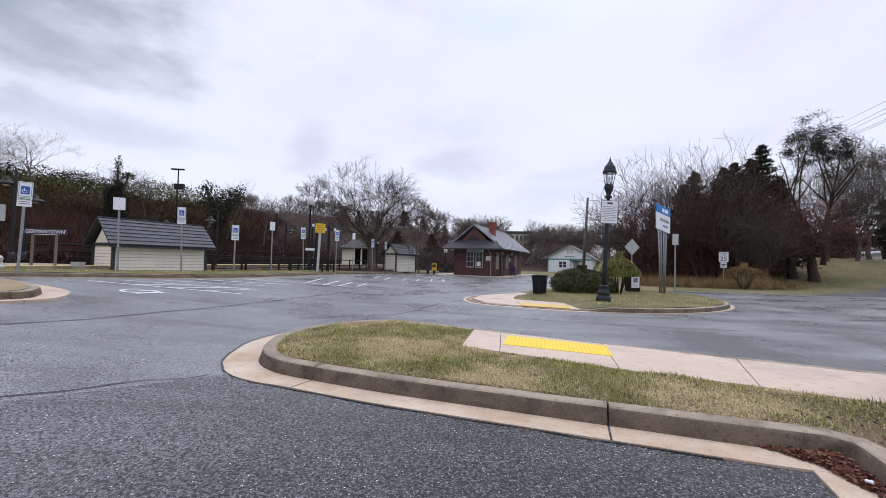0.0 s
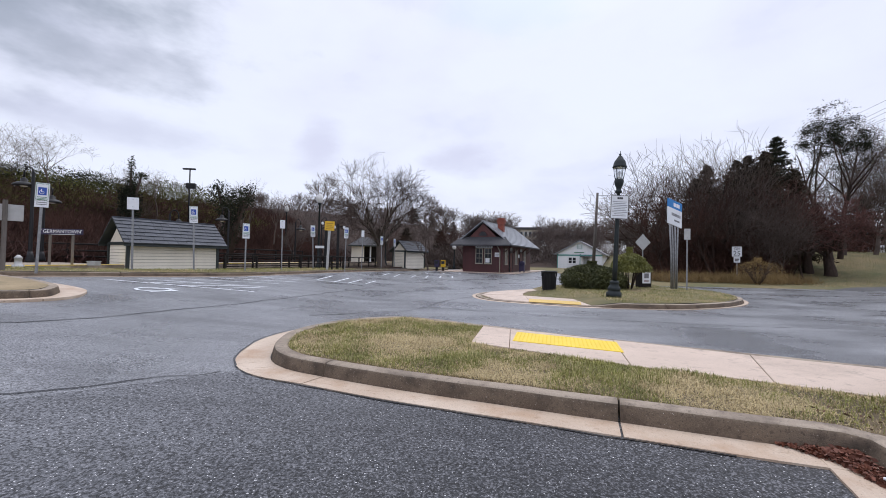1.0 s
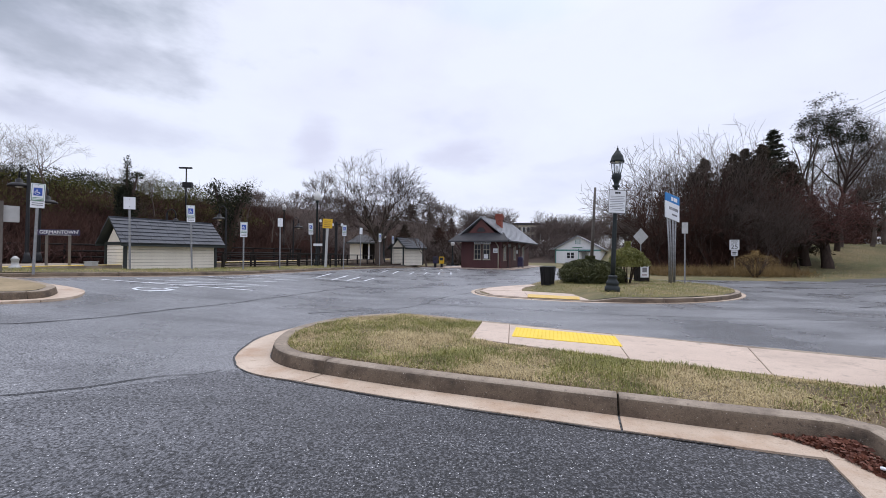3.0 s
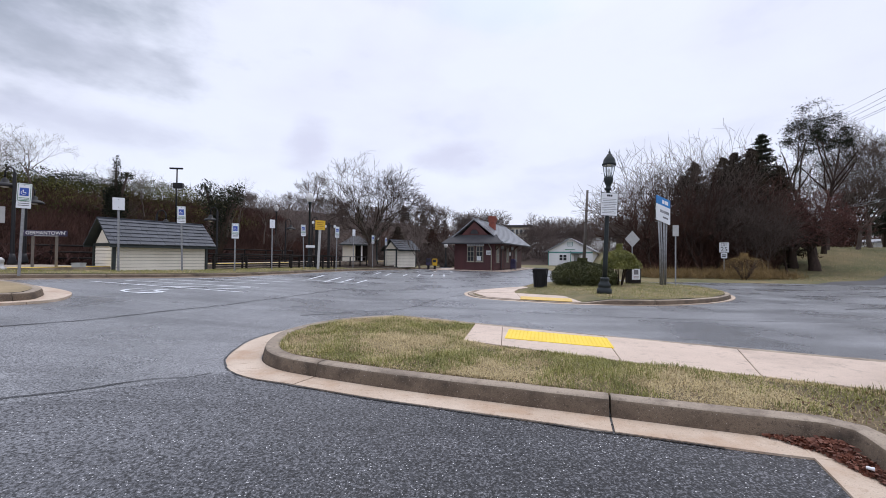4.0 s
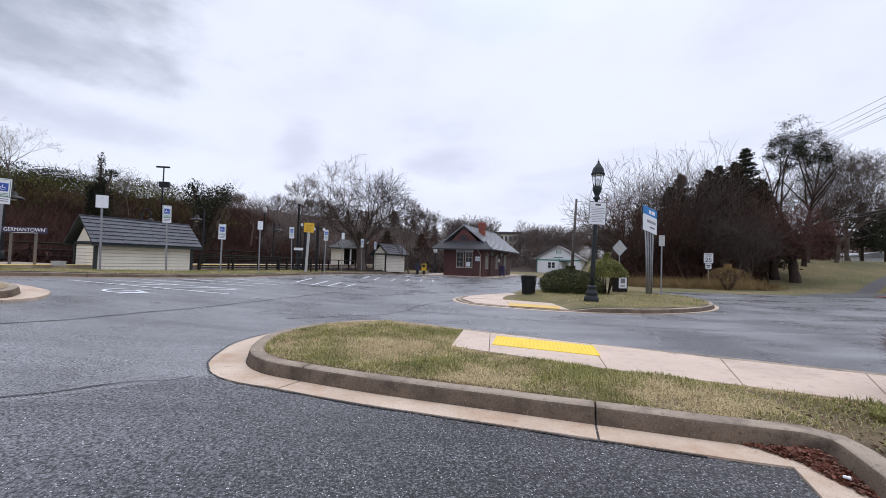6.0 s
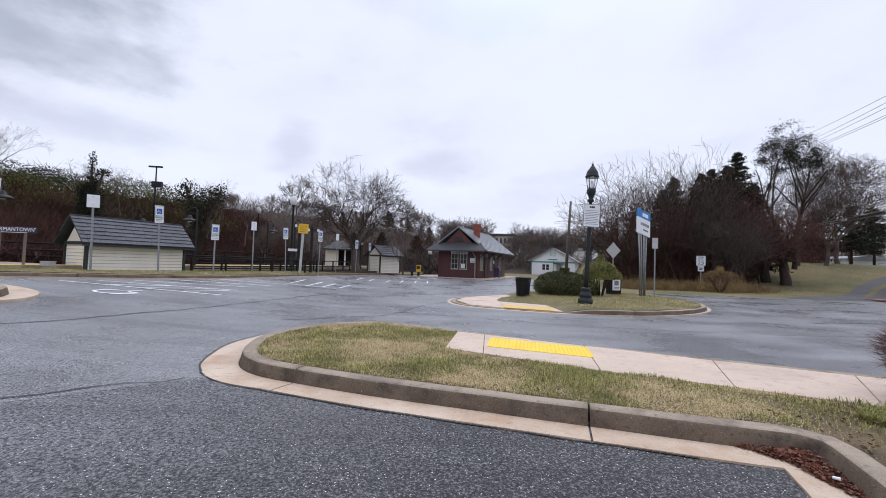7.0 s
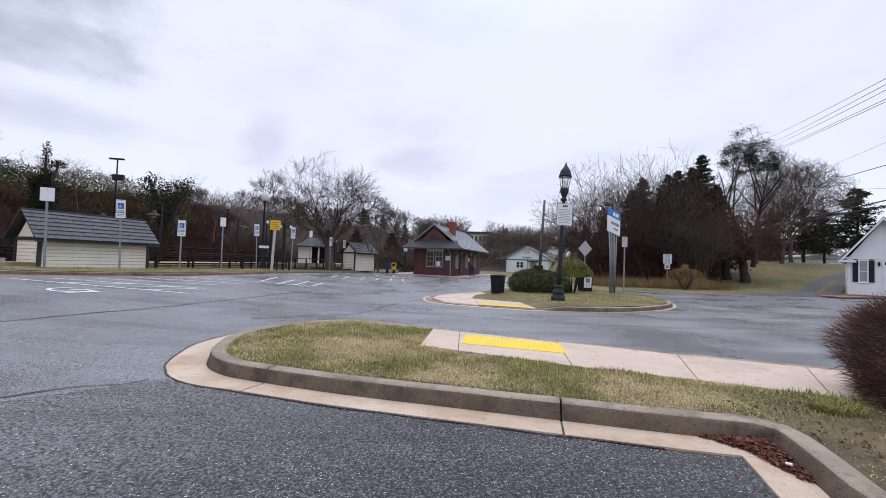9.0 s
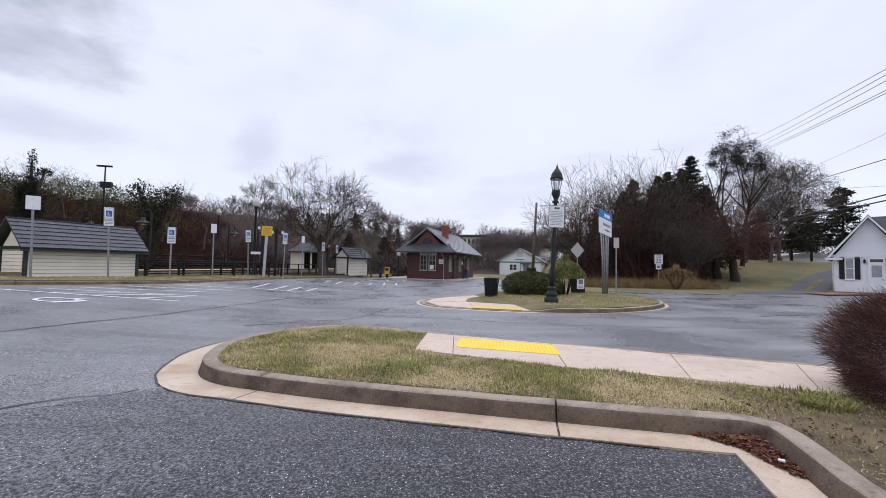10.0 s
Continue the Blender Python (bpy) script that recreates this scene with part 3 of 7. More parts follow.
# ---- kerbs ----
def kerb(name, pts, label, closed=False, pan=0.36, height=0.17, width=0.19, joints=(), z_of=lot_z, cut=3.0, pan_mat=None, dip=None, flare=None):
    """A kerb with its gutter pan, in cast sections with open joints. Its inner side lies to the right of the way along it."""
    top = thing(name, Matrix.Identity(4), label, "kerb", kind="structure")
    P = smooth_path(pts, 0.15, closed)
    if closed:
        P = P + [P[0]]
    # section ends
    runs, start, run = [], 0, 0.0
    for i in range(1, len(P)):
        run += (P[i] - P[i - 1]).length
        if joints:
            end = any((P[i] - Vector(j)).length < 0.08 or ((P[i] - Vector(j)).length < 0.16 and (P[i] - Vector(j)).length <= (P[min(i + 1, len(P) - 1)] - Vector(j)).length and run > 0.5) for j in joints) or run > cut * 1.35
        else:
            end = run > cut
        if end or i == len(P) - 1:
            runs.append((start, i))
            start, run = i, 0.0
    prof_k = [(-0.03, -0.05), (-0.03, 0.0), (0.0, height * 0.75), (0.012, height * 0.92), (0.04, height), (width - 0.03, height), (width, height - 0.012), (width, -0.05)]
    prof_p = [(-pan, -0.05), (-pan, 0.022), (-pan * 0.5, 0.016), (-0.028, 0.012), (-0.028, -0.05)]
    for a, b in runs:
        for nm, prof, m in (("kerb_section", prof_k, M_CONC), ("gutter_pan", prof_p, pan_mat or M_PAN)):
            if nm == "gutter_pan" and pan <= 0.05:
                continue
            bm = bmesh.new()
            rings = []
            for i in range(a, b + 1):
                d = (P[min(i + 1, len(P) - 1)] - P[max(i - 1, 0)]).normalized()
                if closed and i in (0, len(P) - 1):
                    d = (P[1] - P[-2]).normalized()
                nrm = Vector((d.y, -d.x))
                back = (0.01 if i == a else 0) - (0.01 if i == b else 0)
                c = P[i] + d * back
                z = z_of(c.x, c.y)
                wob = 0.006 * noise.noise((c.x * 0.9, c.y * 0.9, 3.0))
                k_pan = flare(c.x, c.y) if flare and nm == "gutter_pan" else 1.0
                rings.append([bm.verts.new((c.x + nrm.x * (o * k_pan + wob), c.y + nrm.y * (o * k_pan + wob), z + (h * dip(c.x, c.y) if dip and h > 0.02 else h) + (0.004 * noise.noise((c.x * 2, c.y * 2, h * 9)) if h > 0.05 else 0))) for o, h in prof])
            for r, s in zip(rings, rings[1:]):
                for k in range(len(prof)):
                    f = bm.faces.new((r[k], s[k], s[(k + 1) % len(prof)], r[(k + 1) % len(prof)]))
                    f.smooth = nm == "kerb_section" and 1 <= k <= 5
            bm.faces.new(rings[0][::-1])
            bm.faces.new(rings[-1])
            bmesh.ops.recalc_face_normals(bm, faces=bm.faces)
            o = part(nm, bm, m, top)
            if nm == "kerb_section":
                # front face coloured darker than the top: painted shade plus rougher, stained concrete
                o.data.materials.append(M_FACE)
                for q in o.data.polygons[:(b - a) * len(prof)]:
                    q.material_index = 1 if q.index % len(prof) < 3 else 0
    return P


ISLE = [(2.25, -3.0), (2.5, 0.8), (2.74, 2.05), (2.9, 2.48), (3.05, 2.83), (3.14, 3.08), (3.05, 3.19), (2.52, 3.34), (1.53, 3.66), (0.58, 3.98), (-0.56, 4.36), (-1.5, 4.74), (-2.05, 5.02), (-2.42, 5.42), (-2.62, 6.0), (-2.68, 6.7),
        (-2.5, 7.4), (-2.15, 8.0), (-1.6, 8.46), (-0.94, 8.62), (-0.22, 8.33), (0.4, 7.93), (1.06, 7.55), (2.01, 7.0), (4.41, 5.85), (5.8, 5.21), (8.5, 4.05), (14.0, 2.2), (30, -3)]


def isle_flare(x, y):
    """The gutter pan broadens round the nose of the island."""
    return 1 + 0.3 * smoothstep(-1.5, -2.35, x)


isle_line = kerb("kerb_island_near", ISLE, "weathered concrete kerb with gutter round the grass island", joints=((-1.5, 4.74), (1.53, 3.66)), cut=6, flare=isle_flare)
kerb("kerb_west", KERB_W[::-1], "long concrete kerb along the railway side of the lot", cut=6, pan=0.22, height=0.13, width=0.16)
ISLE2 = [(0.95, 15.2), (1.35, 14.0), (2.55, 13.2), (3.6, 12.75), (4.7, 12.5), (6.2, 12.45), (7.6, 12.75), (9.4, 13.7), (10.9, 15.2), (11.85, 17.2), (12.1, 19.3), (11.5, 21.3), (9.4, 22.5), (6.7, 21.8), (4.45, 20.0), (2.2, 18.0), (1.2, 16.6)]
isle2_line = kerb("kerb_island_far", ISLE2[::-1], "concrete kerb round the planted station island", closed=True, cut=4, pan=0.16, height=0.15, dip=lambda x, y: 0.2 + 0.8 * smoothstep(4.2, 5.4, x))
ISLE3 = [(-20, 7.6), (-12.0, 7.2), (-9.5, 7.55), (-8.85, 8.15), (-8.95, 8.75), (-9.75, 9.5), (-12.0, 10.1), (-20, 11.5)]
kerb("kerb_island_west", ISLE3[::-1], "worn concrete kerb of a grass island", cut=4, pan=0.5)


def inset(P, d):
    out = []
    for i, p in enumerate(P):
        t = (P[min(i + 1, len(P) - 1)] - P[max(i - 1, 0)]).normalized()
        out.append(p + Vector((t.y, -t.x)) * d)
    return out


def inside(p, poly):
    x, y, hit = p[0], p[1], False
    for a, b in zip(poly, poly[1:] + poly[:1]):
        if (a[1] > y) != (b[1] > y) and x < a[0] + (y - a[1]) / (b[1] - a[1]) * (b[0] - a[0]):
            hit = not hit
    return hit


def mound(name, poly, x0, x1, y0, y1, step, z_of, material, label):
    """A lawn inside an outline, as a fine grid cut to it."""
    bm = bmesh.new()
    vs = [bm.verts.new((p[0], p[1], z_of(p[0], p[1]))) for p in poly]
    f = bm.faces.new(vs)
    if f.normal.z < 0:
        f.normal_flip()
    x = x0
    while x < x1:
        bmesh.ops.bisect_plane(bm, geom=bm.verts[:] + bm.edges[:] + bm.faces[:], plane_co=(x, 0, 0), plane_no=(1, 0, 0))
        x += step
    y = y0
    while y < y1:
        bmesh.ops.bisect_plane(bm, geom=bm.verts[:] + bm.edges[:] + bm.faces[:], plane_co=(0, y, 0), plane_no=(0, 1, 0))
        y += step
    for v in bm.verts:
        v.co.z = z_of(v.co.x, v.co.y)
    return tagged(part(name, bm, material), label, "grass", kind="structure")


WALK_FAR = [(0.6, 7.58), (1.08, 7.33), (2.62, 6.55), (4.2, 5.72), (5.62, 5.05), (7.1, 4.4), (8.6, 3.8), (10.2, 3.25), (11.8, 2.7), (13.4, 2.15)]
WALK_NEAR = [(0.3, 6.1), (0.84, 5.78), (2.22, 4.98), (3.5, 4.4), (4.6, 3.85), (6.05, 3.2), (7.6, 2.55), (9.2, 1.95), (10.8, 1.4), (12.4, 0.85)]


def isle_z(x, y):
    return lot_z(x, y) + 0.155 + 0.02 * noise.noise((x * 0.7, y * 0.7, 1.0))


lawn = [tuple(p) for p in inset(isle_line, 0.17)] + [(30, -6), (2.6, -6)]
mound("lawn_near", lawn, -2.8, 8, -3, 9, 0.25, isle_z, M_DIRT, "patchy winter lawn of green and straw grass")
lawn2 = [tuple(p) for p in inset(isle2_line[:-1], 0.17)]


def isle2_z(x, y):
    return lot_z(x, y) + (0.165 + 0.03 * noise.noise((x * 0.5, y * 0.5, 7))) * (0.1 + 0.9 * smoothstep(4.0, 5.4, x + 0.13 * max(y - 14.5, 0)))


mound("lawn_far", lawn2, 1, 12.5, 12, 23, 0.5, isle2_z, M_TURF, "green and tan grass of the station island")
lawn3 = [tuple(p) for p in inset(smooth_path(ISLE3[::-1], 0.3), 0.17)]
mound("lawn_west", lawn3, -20, -8, 6, 12, 0.6, lambda x, y: lot_z(x, y) + 0.165, M_STRAW, "dry tan grass of a traffic island")


def slab_row(name, far, near, label, z, parent_thick=0.05):
    top = thing(name, Matrix.Identity(4), label, "sidewalk", kind="structure")
    for (a, b), (c, d) in zip(zip(far, far[1:]), zip(near, near[1:])):
        q = [Vector(a), Vector(b), Vector(d), Vector(c)]
        mid = sum(q, Vector((0, 0))) / 4
        q = [p + (mid - p).normalized() * 0.007 for p in q]
        bm = bmesh.new()
        lo, hi = [bm.verts.new((p.x, p.y, lot_z(p.x, p.y) + z - 0.08)) for p in q], [bm.verts.new((p.x, p.y, lot_z(p.x, p.y) + z)) for p in q]
        bm.faces.new(hi[::-1])
        for i in range(4):
            bm.faces.new((lo[i], lo[(i + 1) % 4], hi[(i + 1) % 4], hi[i]))
        bmesh.ops.recalc_face_normals(bm, faces=bm.faces)
        es = [e for e in bm.edges if e.verts[0] in hi and e.verts[1] in hi]
        bmesh.ops.bevel(bm, geom=es, offset=0.006, segments=1, affect="EDGES")
        part("slab", bm, M_WALK, top)
    return top


slab_row("sidewalk_near", WALK_FAR, WALK_NEAR, "pinkish tan concrete sidewalk in jointed slabs", 0.178)


def tactile(name, corners, z, nu, nv, paint=None, words="bright yellow tactile paving with raised domes"):
    a, b, c, d = (Vector(p) for p in corners)  # far left, far right, near right, near left
    top = thing(name, Matrix.Identity(4), words, "tactile paving")
    bm = bmesh.new()
    lo = [bm.verts.new((p.x, p.y, lot_z(p.x, p.y) + z - 0.01)) for p in (a, b, c, d)]
    hi = [bm.verts.new((p.x, p.y, lot_z(p.x, p.y) + z + 0.006)) for p in (a, b, c, d)]
    bm.faces.new(hi[::-1])
    for i in range(4):
        bm.faces.new((lo[i], lo[(i + 1) % 4], hi[(i + 1) % 4], hi[i]))
    bmesh.ops.recalc_face_normals(bm, faces=bm.faces)
    part("plate", bm, paint or M_DOME, top)
    bm = bmesh.new()
    for i in range(nu):
        for j in range(nv):
            u, v = (i + 0.5) / nu, (j + 0.5) / nv
            p = (a * (1 - u) + b * u) * (1 - v) + (d * (1 - u) + c * u) * v
            z0 = lot_z(p.x, p.y) + z + 0.006
            tube(bm, [(p.x, p.y, z0), (p.x, p.y, z0 + 0.002), (p.x, p.y, z0 + 0.003)], [0.012, 0.009, 0.005], 6)
    tagged(part("dome_relief", bm, paint or M_DOME, top), kind="stuff")


tactile("tactile_plate", [(1.15, 7.02), (2.6, 6.36), (2.42, 5.66), (0.96, 6.26)], 0.18, 26, 13)
slab_row("sidewalk_far", [(1.15, 15.7), (2.85, 15.6), (4.5, 14.6), (5.2, 14.2)], [(1.5, 14.05), (2.6, 13.32), (4.1, 12.74), (4.85, 12.66)], "tan concrete corner ramp of the island", 0.05)
slab_row("sidewalk_back", [(1.2, 15.8), (1.6, 16.95), (2.4, 17.9), (3.9, 19.2)], [(2.8, 15.7), (2.95, 16.6), (3.3, 17.6), (4.2, 18.9)], "tan concrete walk rising from the corner ramp", 0.052)
tactile("tactile_plate", [(2.75, 14.25), (4.35, 13.6), (4.1, 12.72), (2.55, 13.3)], 0.056, 26, 10, M_DOME_OLD, "faded yellow tactile paving with raised domes")

# broken dark asphalt edge along the gutter
edge = [p + Vector((t.y, -t.x)) * (-0.012 - 0.36 * isle_flare(p.x, p.y)) for p, t in ((isle_line[i], (isle_line[i + 1] - isle_line[i - 1]).normalized()) for i in range(8, len(isle_line) - 40, 2))]
edge = edge[next(i for i, p in enumerate(edge) if p.x < 2.3 and p.y > 2.9):]
ribbon("asphalt_edge", [tuple(p) for p in edge], 0.026, M_SEAL, "ragged dark asphalt edge against the gutter", "crack", lift=0.014, seed=9, wobble=0.014)

# ---- grass blades ----
def blades(name, n, region, avoid, z_of, seed, label, tall=(0.03, 0.08), straw=0.5, green_at=None):
    r = random.Random(seed)
    sets = {0: ([], []), 1: ([], [])}
    x0, x1, y0, y1, poly = region
    count = 0
    tries = 0
    while count < n and tries < n * 12:
        tries += 1
        x, y = r.uniform(x0, x1), r.uniform(y0, y1)
        if not inside((x, y), poly) or any(inside((x, y), a) for a in avoid):
            continue
        patchy = noise.noise((x * 0.9, y * 0.9, 5.0)) + 0.5 * noise.noise((x * 3, y * 3, 9.0))
        if r.random() < 0.35 * max(0, -patchy):
            continue
        if x > 2.75 and r.random() < 0.85 * smoothstep(3.9, 3.1, y):
            continue
        k = 1 if r.random() < straw + 0.9 * patchy else 0
        V, F = sets[k]
        h = r.uniform(*tall) * (0.7 if k else 1.1) * (1.0 + 0.75 * noise.noise((x * 1.7, y * 1.7, 12.0)))
        a, lean = r.uniform(0, 6.28), r.uniform(0.2, 1.1) * (1.9 if k else 1.0)
        w = r.uniform(0.002, 0.0048)
        dx, dy = math.cos(a), math.sin(a)
        z = z_of(x, y) - 0.004
        b = len(V)
        ox, oy = -dy * w, dx * w
        V += [(x - ox, y - oy, z), (x + ox, y + oy, z), (x + dx * h * lean * 0.35 + ox * 0.7, y + dy * h * lean * 0.35 + oy * 0.7, z + h * 0.6), (x + dx * h * lean * 0.35 - ox * 0.7, y + dy * h * lean * 0.35 - oy * 0.7, z + h * 0.6), (x + dx * h * lean, y + dy * h * lean, z + h * max(0.25, 1 - 0.3 * lean))]
        F += [(b, b + 1, b + 2, b + 3), (b + 3, b + 2, b + 4)]
        count += 1
    for k, m, nm in ((0, M_BLADE_G, "green"), (1, M_BLADE_T, "straw coloured")):
        V, F = sets[k]
        if F:
            tagged(mesh_of(name, V, F, m), f"short {nm} winter grass blades {label}", "grass", kind="stuff")


walk_poly = WALK_FAR + WALK_NEAR[::-1]
lawn_b = [tuple(p) for p in inset(isle_line, 0.2)] + [(30, -6), (2.6, -6)]
blades("grass", 72000, (-2.7, 3.4, 3.2, 8.6, lawn_b), [walk_poly], isle_z, 11, "on the near island", straw=0.7, tall=(0.025, 0.085))
blades("grass", 10000, (3.0, 8.0, 0.5, 5.0, lawn_b), [walk_poly], isle_z, 12, "beside the sidewalk", straw=0.6, tall=(0.02, 0.06))
edge_poly = [(a[0] - 0.0, a[1] + 0.02) for a in WALK_NEAR[:6]] + [(a[0] - 0.03, a[1] - 0.16) for a in WALK_NEAR[:6]][::-1]
blades("grass", 7000, (0.2, 6.2, 3.0, 6.2, edge_poly), [], isle_z, 13, "overhanging the sidewalk edge", straw=0.8, tall=(0.03, 0.085))
weed = [(4.23 + 0.24 * math.cos(k * 0.52), 3.5 + 0.17 * math.sin(k * 0.52)) for k in range(12)]
blades("weed_tuft", 1500, (3.9, 4.5, 3.2, 3.7, weed), [], isle_z, 17, "in a rank green tuft beside the sidewalk", straw=-1.0, tall=(0.05, 0.12))
blades("grass", 20000, (2.6, 12.0, 12.6, 22.0, lawn2), [[(1.0, 15.8), (2.4, 18.2), (3.9, 19.4), (4.3, 18.9), (2.95, 15.6), (4.5, 14.7), (5.3, 14.3), (4.95, 12.5), (2.0, 13.0)]], isle2_z, 14, "on the station island", straw=0.45, tall=(0.04, 0.1))
strip = [(kerb_x(y) - 0.2, y) for y in spread(6, 30, 24)] + [(kerb_x(y) - 3.6, y) for y in spread(6, 30, 24)][::-1]
blades("grass", 26000, (-18, -7, 6, 30, strip), [], lambda x, y: west_z(max(kerb_x(y) - x, 0.1), y, x), 15, "on the verge beside the lot", straw=0.35, tall=(0.04, 0.1))
drive_strip = [(23, 21.5), (31.5, 25.4), (37.2, 29.8), (43.0, 33.4), (53, 38.0), (52, 40.6), (41.0, 35.7), (35.5, 32.3), (29.5, 28.0), (22, 24.5)]
blades("grass", 13000, (23, 52, 26, 46, [(23, 26), (52, 26), (52, 46), (23, 46)]), [drive_strip], land_z, 16, "on the hill by the driveway", straw=0.5, tall=(0.12, 0.28))


# ---- buildings ----
def lap_wall(parent, name, length, z0, z1, m, material, board=0.15, thick=0.02, cuts=()):
    """Lap siding: each board its own piece, along local x, proud towards local -y."""
    z = z0
    first = {}
    while z < z1 - 0.02:
        h = min(board, z1 - z)
        spans, x = [], 0.0
        for c0, c1, cz0, cz1 in sorted(cuts):
            if z + h > cz0 and z < cz1:
                spans.append((x, c0))
                x = c1
        spans.append((x, length))
        for a, b in spans:
            if b - a < 0.02:
                continue
            key = (round(b - a, 3), round(h, 3))
            mm = m @ Matrix.Translation((a, 0, z))
            if key in first:
                shared(name, first[key], parent, mm)
            else:
                bm = prism(bmesh.new(), [(0.0, 0.0), (-thick, 0.0), (-0.012, h - 0.018), (0.0, h - 0.018)], 0, b - a)
                first[key] = part(name, bm, material, parent)
                first[key].matrix_basis = mm
        z += h


def shingles(parent, length, run, rise, m, material, w=0.42, rows=7, seed=1, name="shingle"):
    """Courses of shingles up a slope from the eave; local x along the eave, y up the plan."""
    r = random.Random(seed)
    slope = math.hypot(run, rise)
    h = slope / rows
    tilt = math.degrees(math.atan2(rise, run))
    ms = {}
    for j in range(rows):
        x = -r.uniform(0, w * 0.6)
        while x < length - 0.02:
            ww = w * r.choice((0.8, 1.0, 1.2, 1.5))
            a, b = max(x, 0.0), min(x + ww - 0.012, length)
            x += ww
            if b - a < 0.03:
                continue
            key = round(b - a, 2)
            if key not in ms:
                bm = prism(bmesh.new(), [(0.0, 0.0), (0.0, 0.045), (h * 1.12, 0.006), (h * 1.12, 0.0)], 0, b - a)
                ms[key] = part(name, bm, material, parent)
                o = ms[key]
            else:
                o = shared(name, ms[key], parent, Matrix.Identity(4))
            o.matrix_basis = m @ pose(0, 0, 0, tilt) @ Matrix.Translation((a, j * h, r.uniform(0, 0.006)))


def shed(x, y, z, rz, length, width, eave, ridge, label, over=0.32, rows=7, w=0.42, gable=0.16):
    """A small gabled shed: walls of lap siding, dark trim, shingled roof. Local origin: the front corner at the left."""
    t = thing("shed", pose(x, y, z, 0, 0, rz), label, "shed", "railway sheds")
    bm = boxes((0.03, length - 0.03, 0.03, width - 0.03, 0, eave))
    prism(bm, [(0.03, eave), (width - 0.03, eave), (width / 2, ridge - 0.12)], 0.03, length - 0.03)
    # shadow lines between boards: a darker backing colour showing through the gaps
    part("wall", bm, M_BEIGE, t)
    part("gable_face", prism(bmesh.new(), [(0.1, eave), (width - 0.1, eave), (width / 2, ridge - 0.2)], 0.0, 0.04), M_SIDING, t)
    lap_wall(t, "siding_board", length - 0.2, 0.0, eave - 0.08, Matrix.Translation((0.1, 0.03, 0)), M_SIDING, thick=0.034)
    lap_wall(t, "siding_board", width - 0.2, 0.0, eave - 0.08, Matrix.Translation((0.03, width - 0.1, 0)) @ pose(0, 0, 0, 0, 0, -90), M_SIDING, thick=0.034)
    for cx, cy in ((0, 0), (length, 0), (0, width), (length, width)):
        part("corner_board", boxes((cx - 0.06 + 0.02, cx + 0.1 - 0.02, cy - 0.035, cy + 0.09, 0, eave - 0.02), bevel=0.008) if cx == 0 else boxes((cx - 0.08, cx + 0.04, cy - 0.035, cy + 0.09, 0, eave - 0.02), bevel=0.008), M_TRIM, t, "dark green corner trim")
    part("fascia", boxes((-gable, length + gable, -over, -over + 0.04, eave - 0.17, eave - 0.03), (-gable, length + gable, width + over - 0.04, width + over, eave - 0.17, eave - 0.03)), M_TRIM, t)
    part("belt_board", boxes((-0.04, 0.02, -0.02, width + 0.02, eave - 0.12, eave + 0.02)), M_TRIM, t)
    rise, run = ridge - eave + 0.15, width / 2 + over
    z0 = eave - 0.1
    bm = bmesh.new()
    for s in (1, -1):
        yc = width / 2
        prism(bm, [(yc - s * run, z0), (yc, z0 + rise), (yc, z0 + rise + 0.06), (yc - s * run, z0 + 0.05)], -gable, length + gable)
    part("roof_deck", bm, M_TRIM, t, "dark roof boards and barge edge")
    shingles(t, length + 2 * gable, run, rise, pose(-gable, -over, z0 + 0.05), M_SHING, rows=rows, w=w, seed=int(length * 10))
    shingles(t, length + 2 * gable, run, rise, pose(length + gable, width + over, z0 + 0.05, 0, 0, 180), M_SHING, rows=rows, w=w, seed=int(length * 10) + 1)
    part("ridge_cap", boxes((-gable, length + gable, width / 2 - 0.08, width / 2 + 0.08, z0 + rise + 0.04, z0 + rise + 0.085), bevel=0.015), M_SHING, t)
    return t


shed(-14.58, 17.5, 0.2, 60, 4.05, 2.0, 1.66, 2.72, "cream lap-sided shed with slate-grey shingle roof behind the verge", over=0.4, gable=0.28)
shed(-4.75, 39.6, 0.3, 52, 2.9, 1.7, 1.8, 2.7, "small cream shed with grey shingle roof by the tracks", over=0.42, rows=5, w=0.6)


def window_unit(parent, m, w, h, frame_mat, pane_mat, bars_v=1, bars_h=1, frame_w=0.07, name="window", sill=True):
    """A window in a wall that faces local -y, its lower left corner at the origin."""
    top = part(name, boxes((0, w, -0.02, 0.03, 0, h)), pane_mat, parent)
    top.matrix_basis = m
    part("window_frame", boxes((-frame_w, 0, -0.05, 0.02, -frame_w, h + frame_w), (w, w + frame_w, -0.05, 0.02, -frame_w, h + frame_w), (0, w, -0.05, 0.02, h, h + frame_w), (0, w, -0.05, 0.02, -frame_w, 0)), frame_mat, top)
    for i in range(bars_v):
        x = w * (i + 1) / (bars_v + 1)
        part("glazing_bar", boxes((x - 0.018, x + 0.018, -0.04, -0.018, 0, h)), frame_mat, top)
    for i in range(bars_h):
        z = h * (i + 1) / (bars_h + 1)
        part("glazing_bar", boxes((0, w, -0.042, -0.016, z - 0.022, z + 0.022)), frame_mat, top)
    if sill:
        part("sill", boxes((-frame_w - 0.04, w + frame_w + 0.04, -0.1, 0.02, -frame_w - 0.05, -frame_w), bevel=0.008), frame_mat, top)
    return top


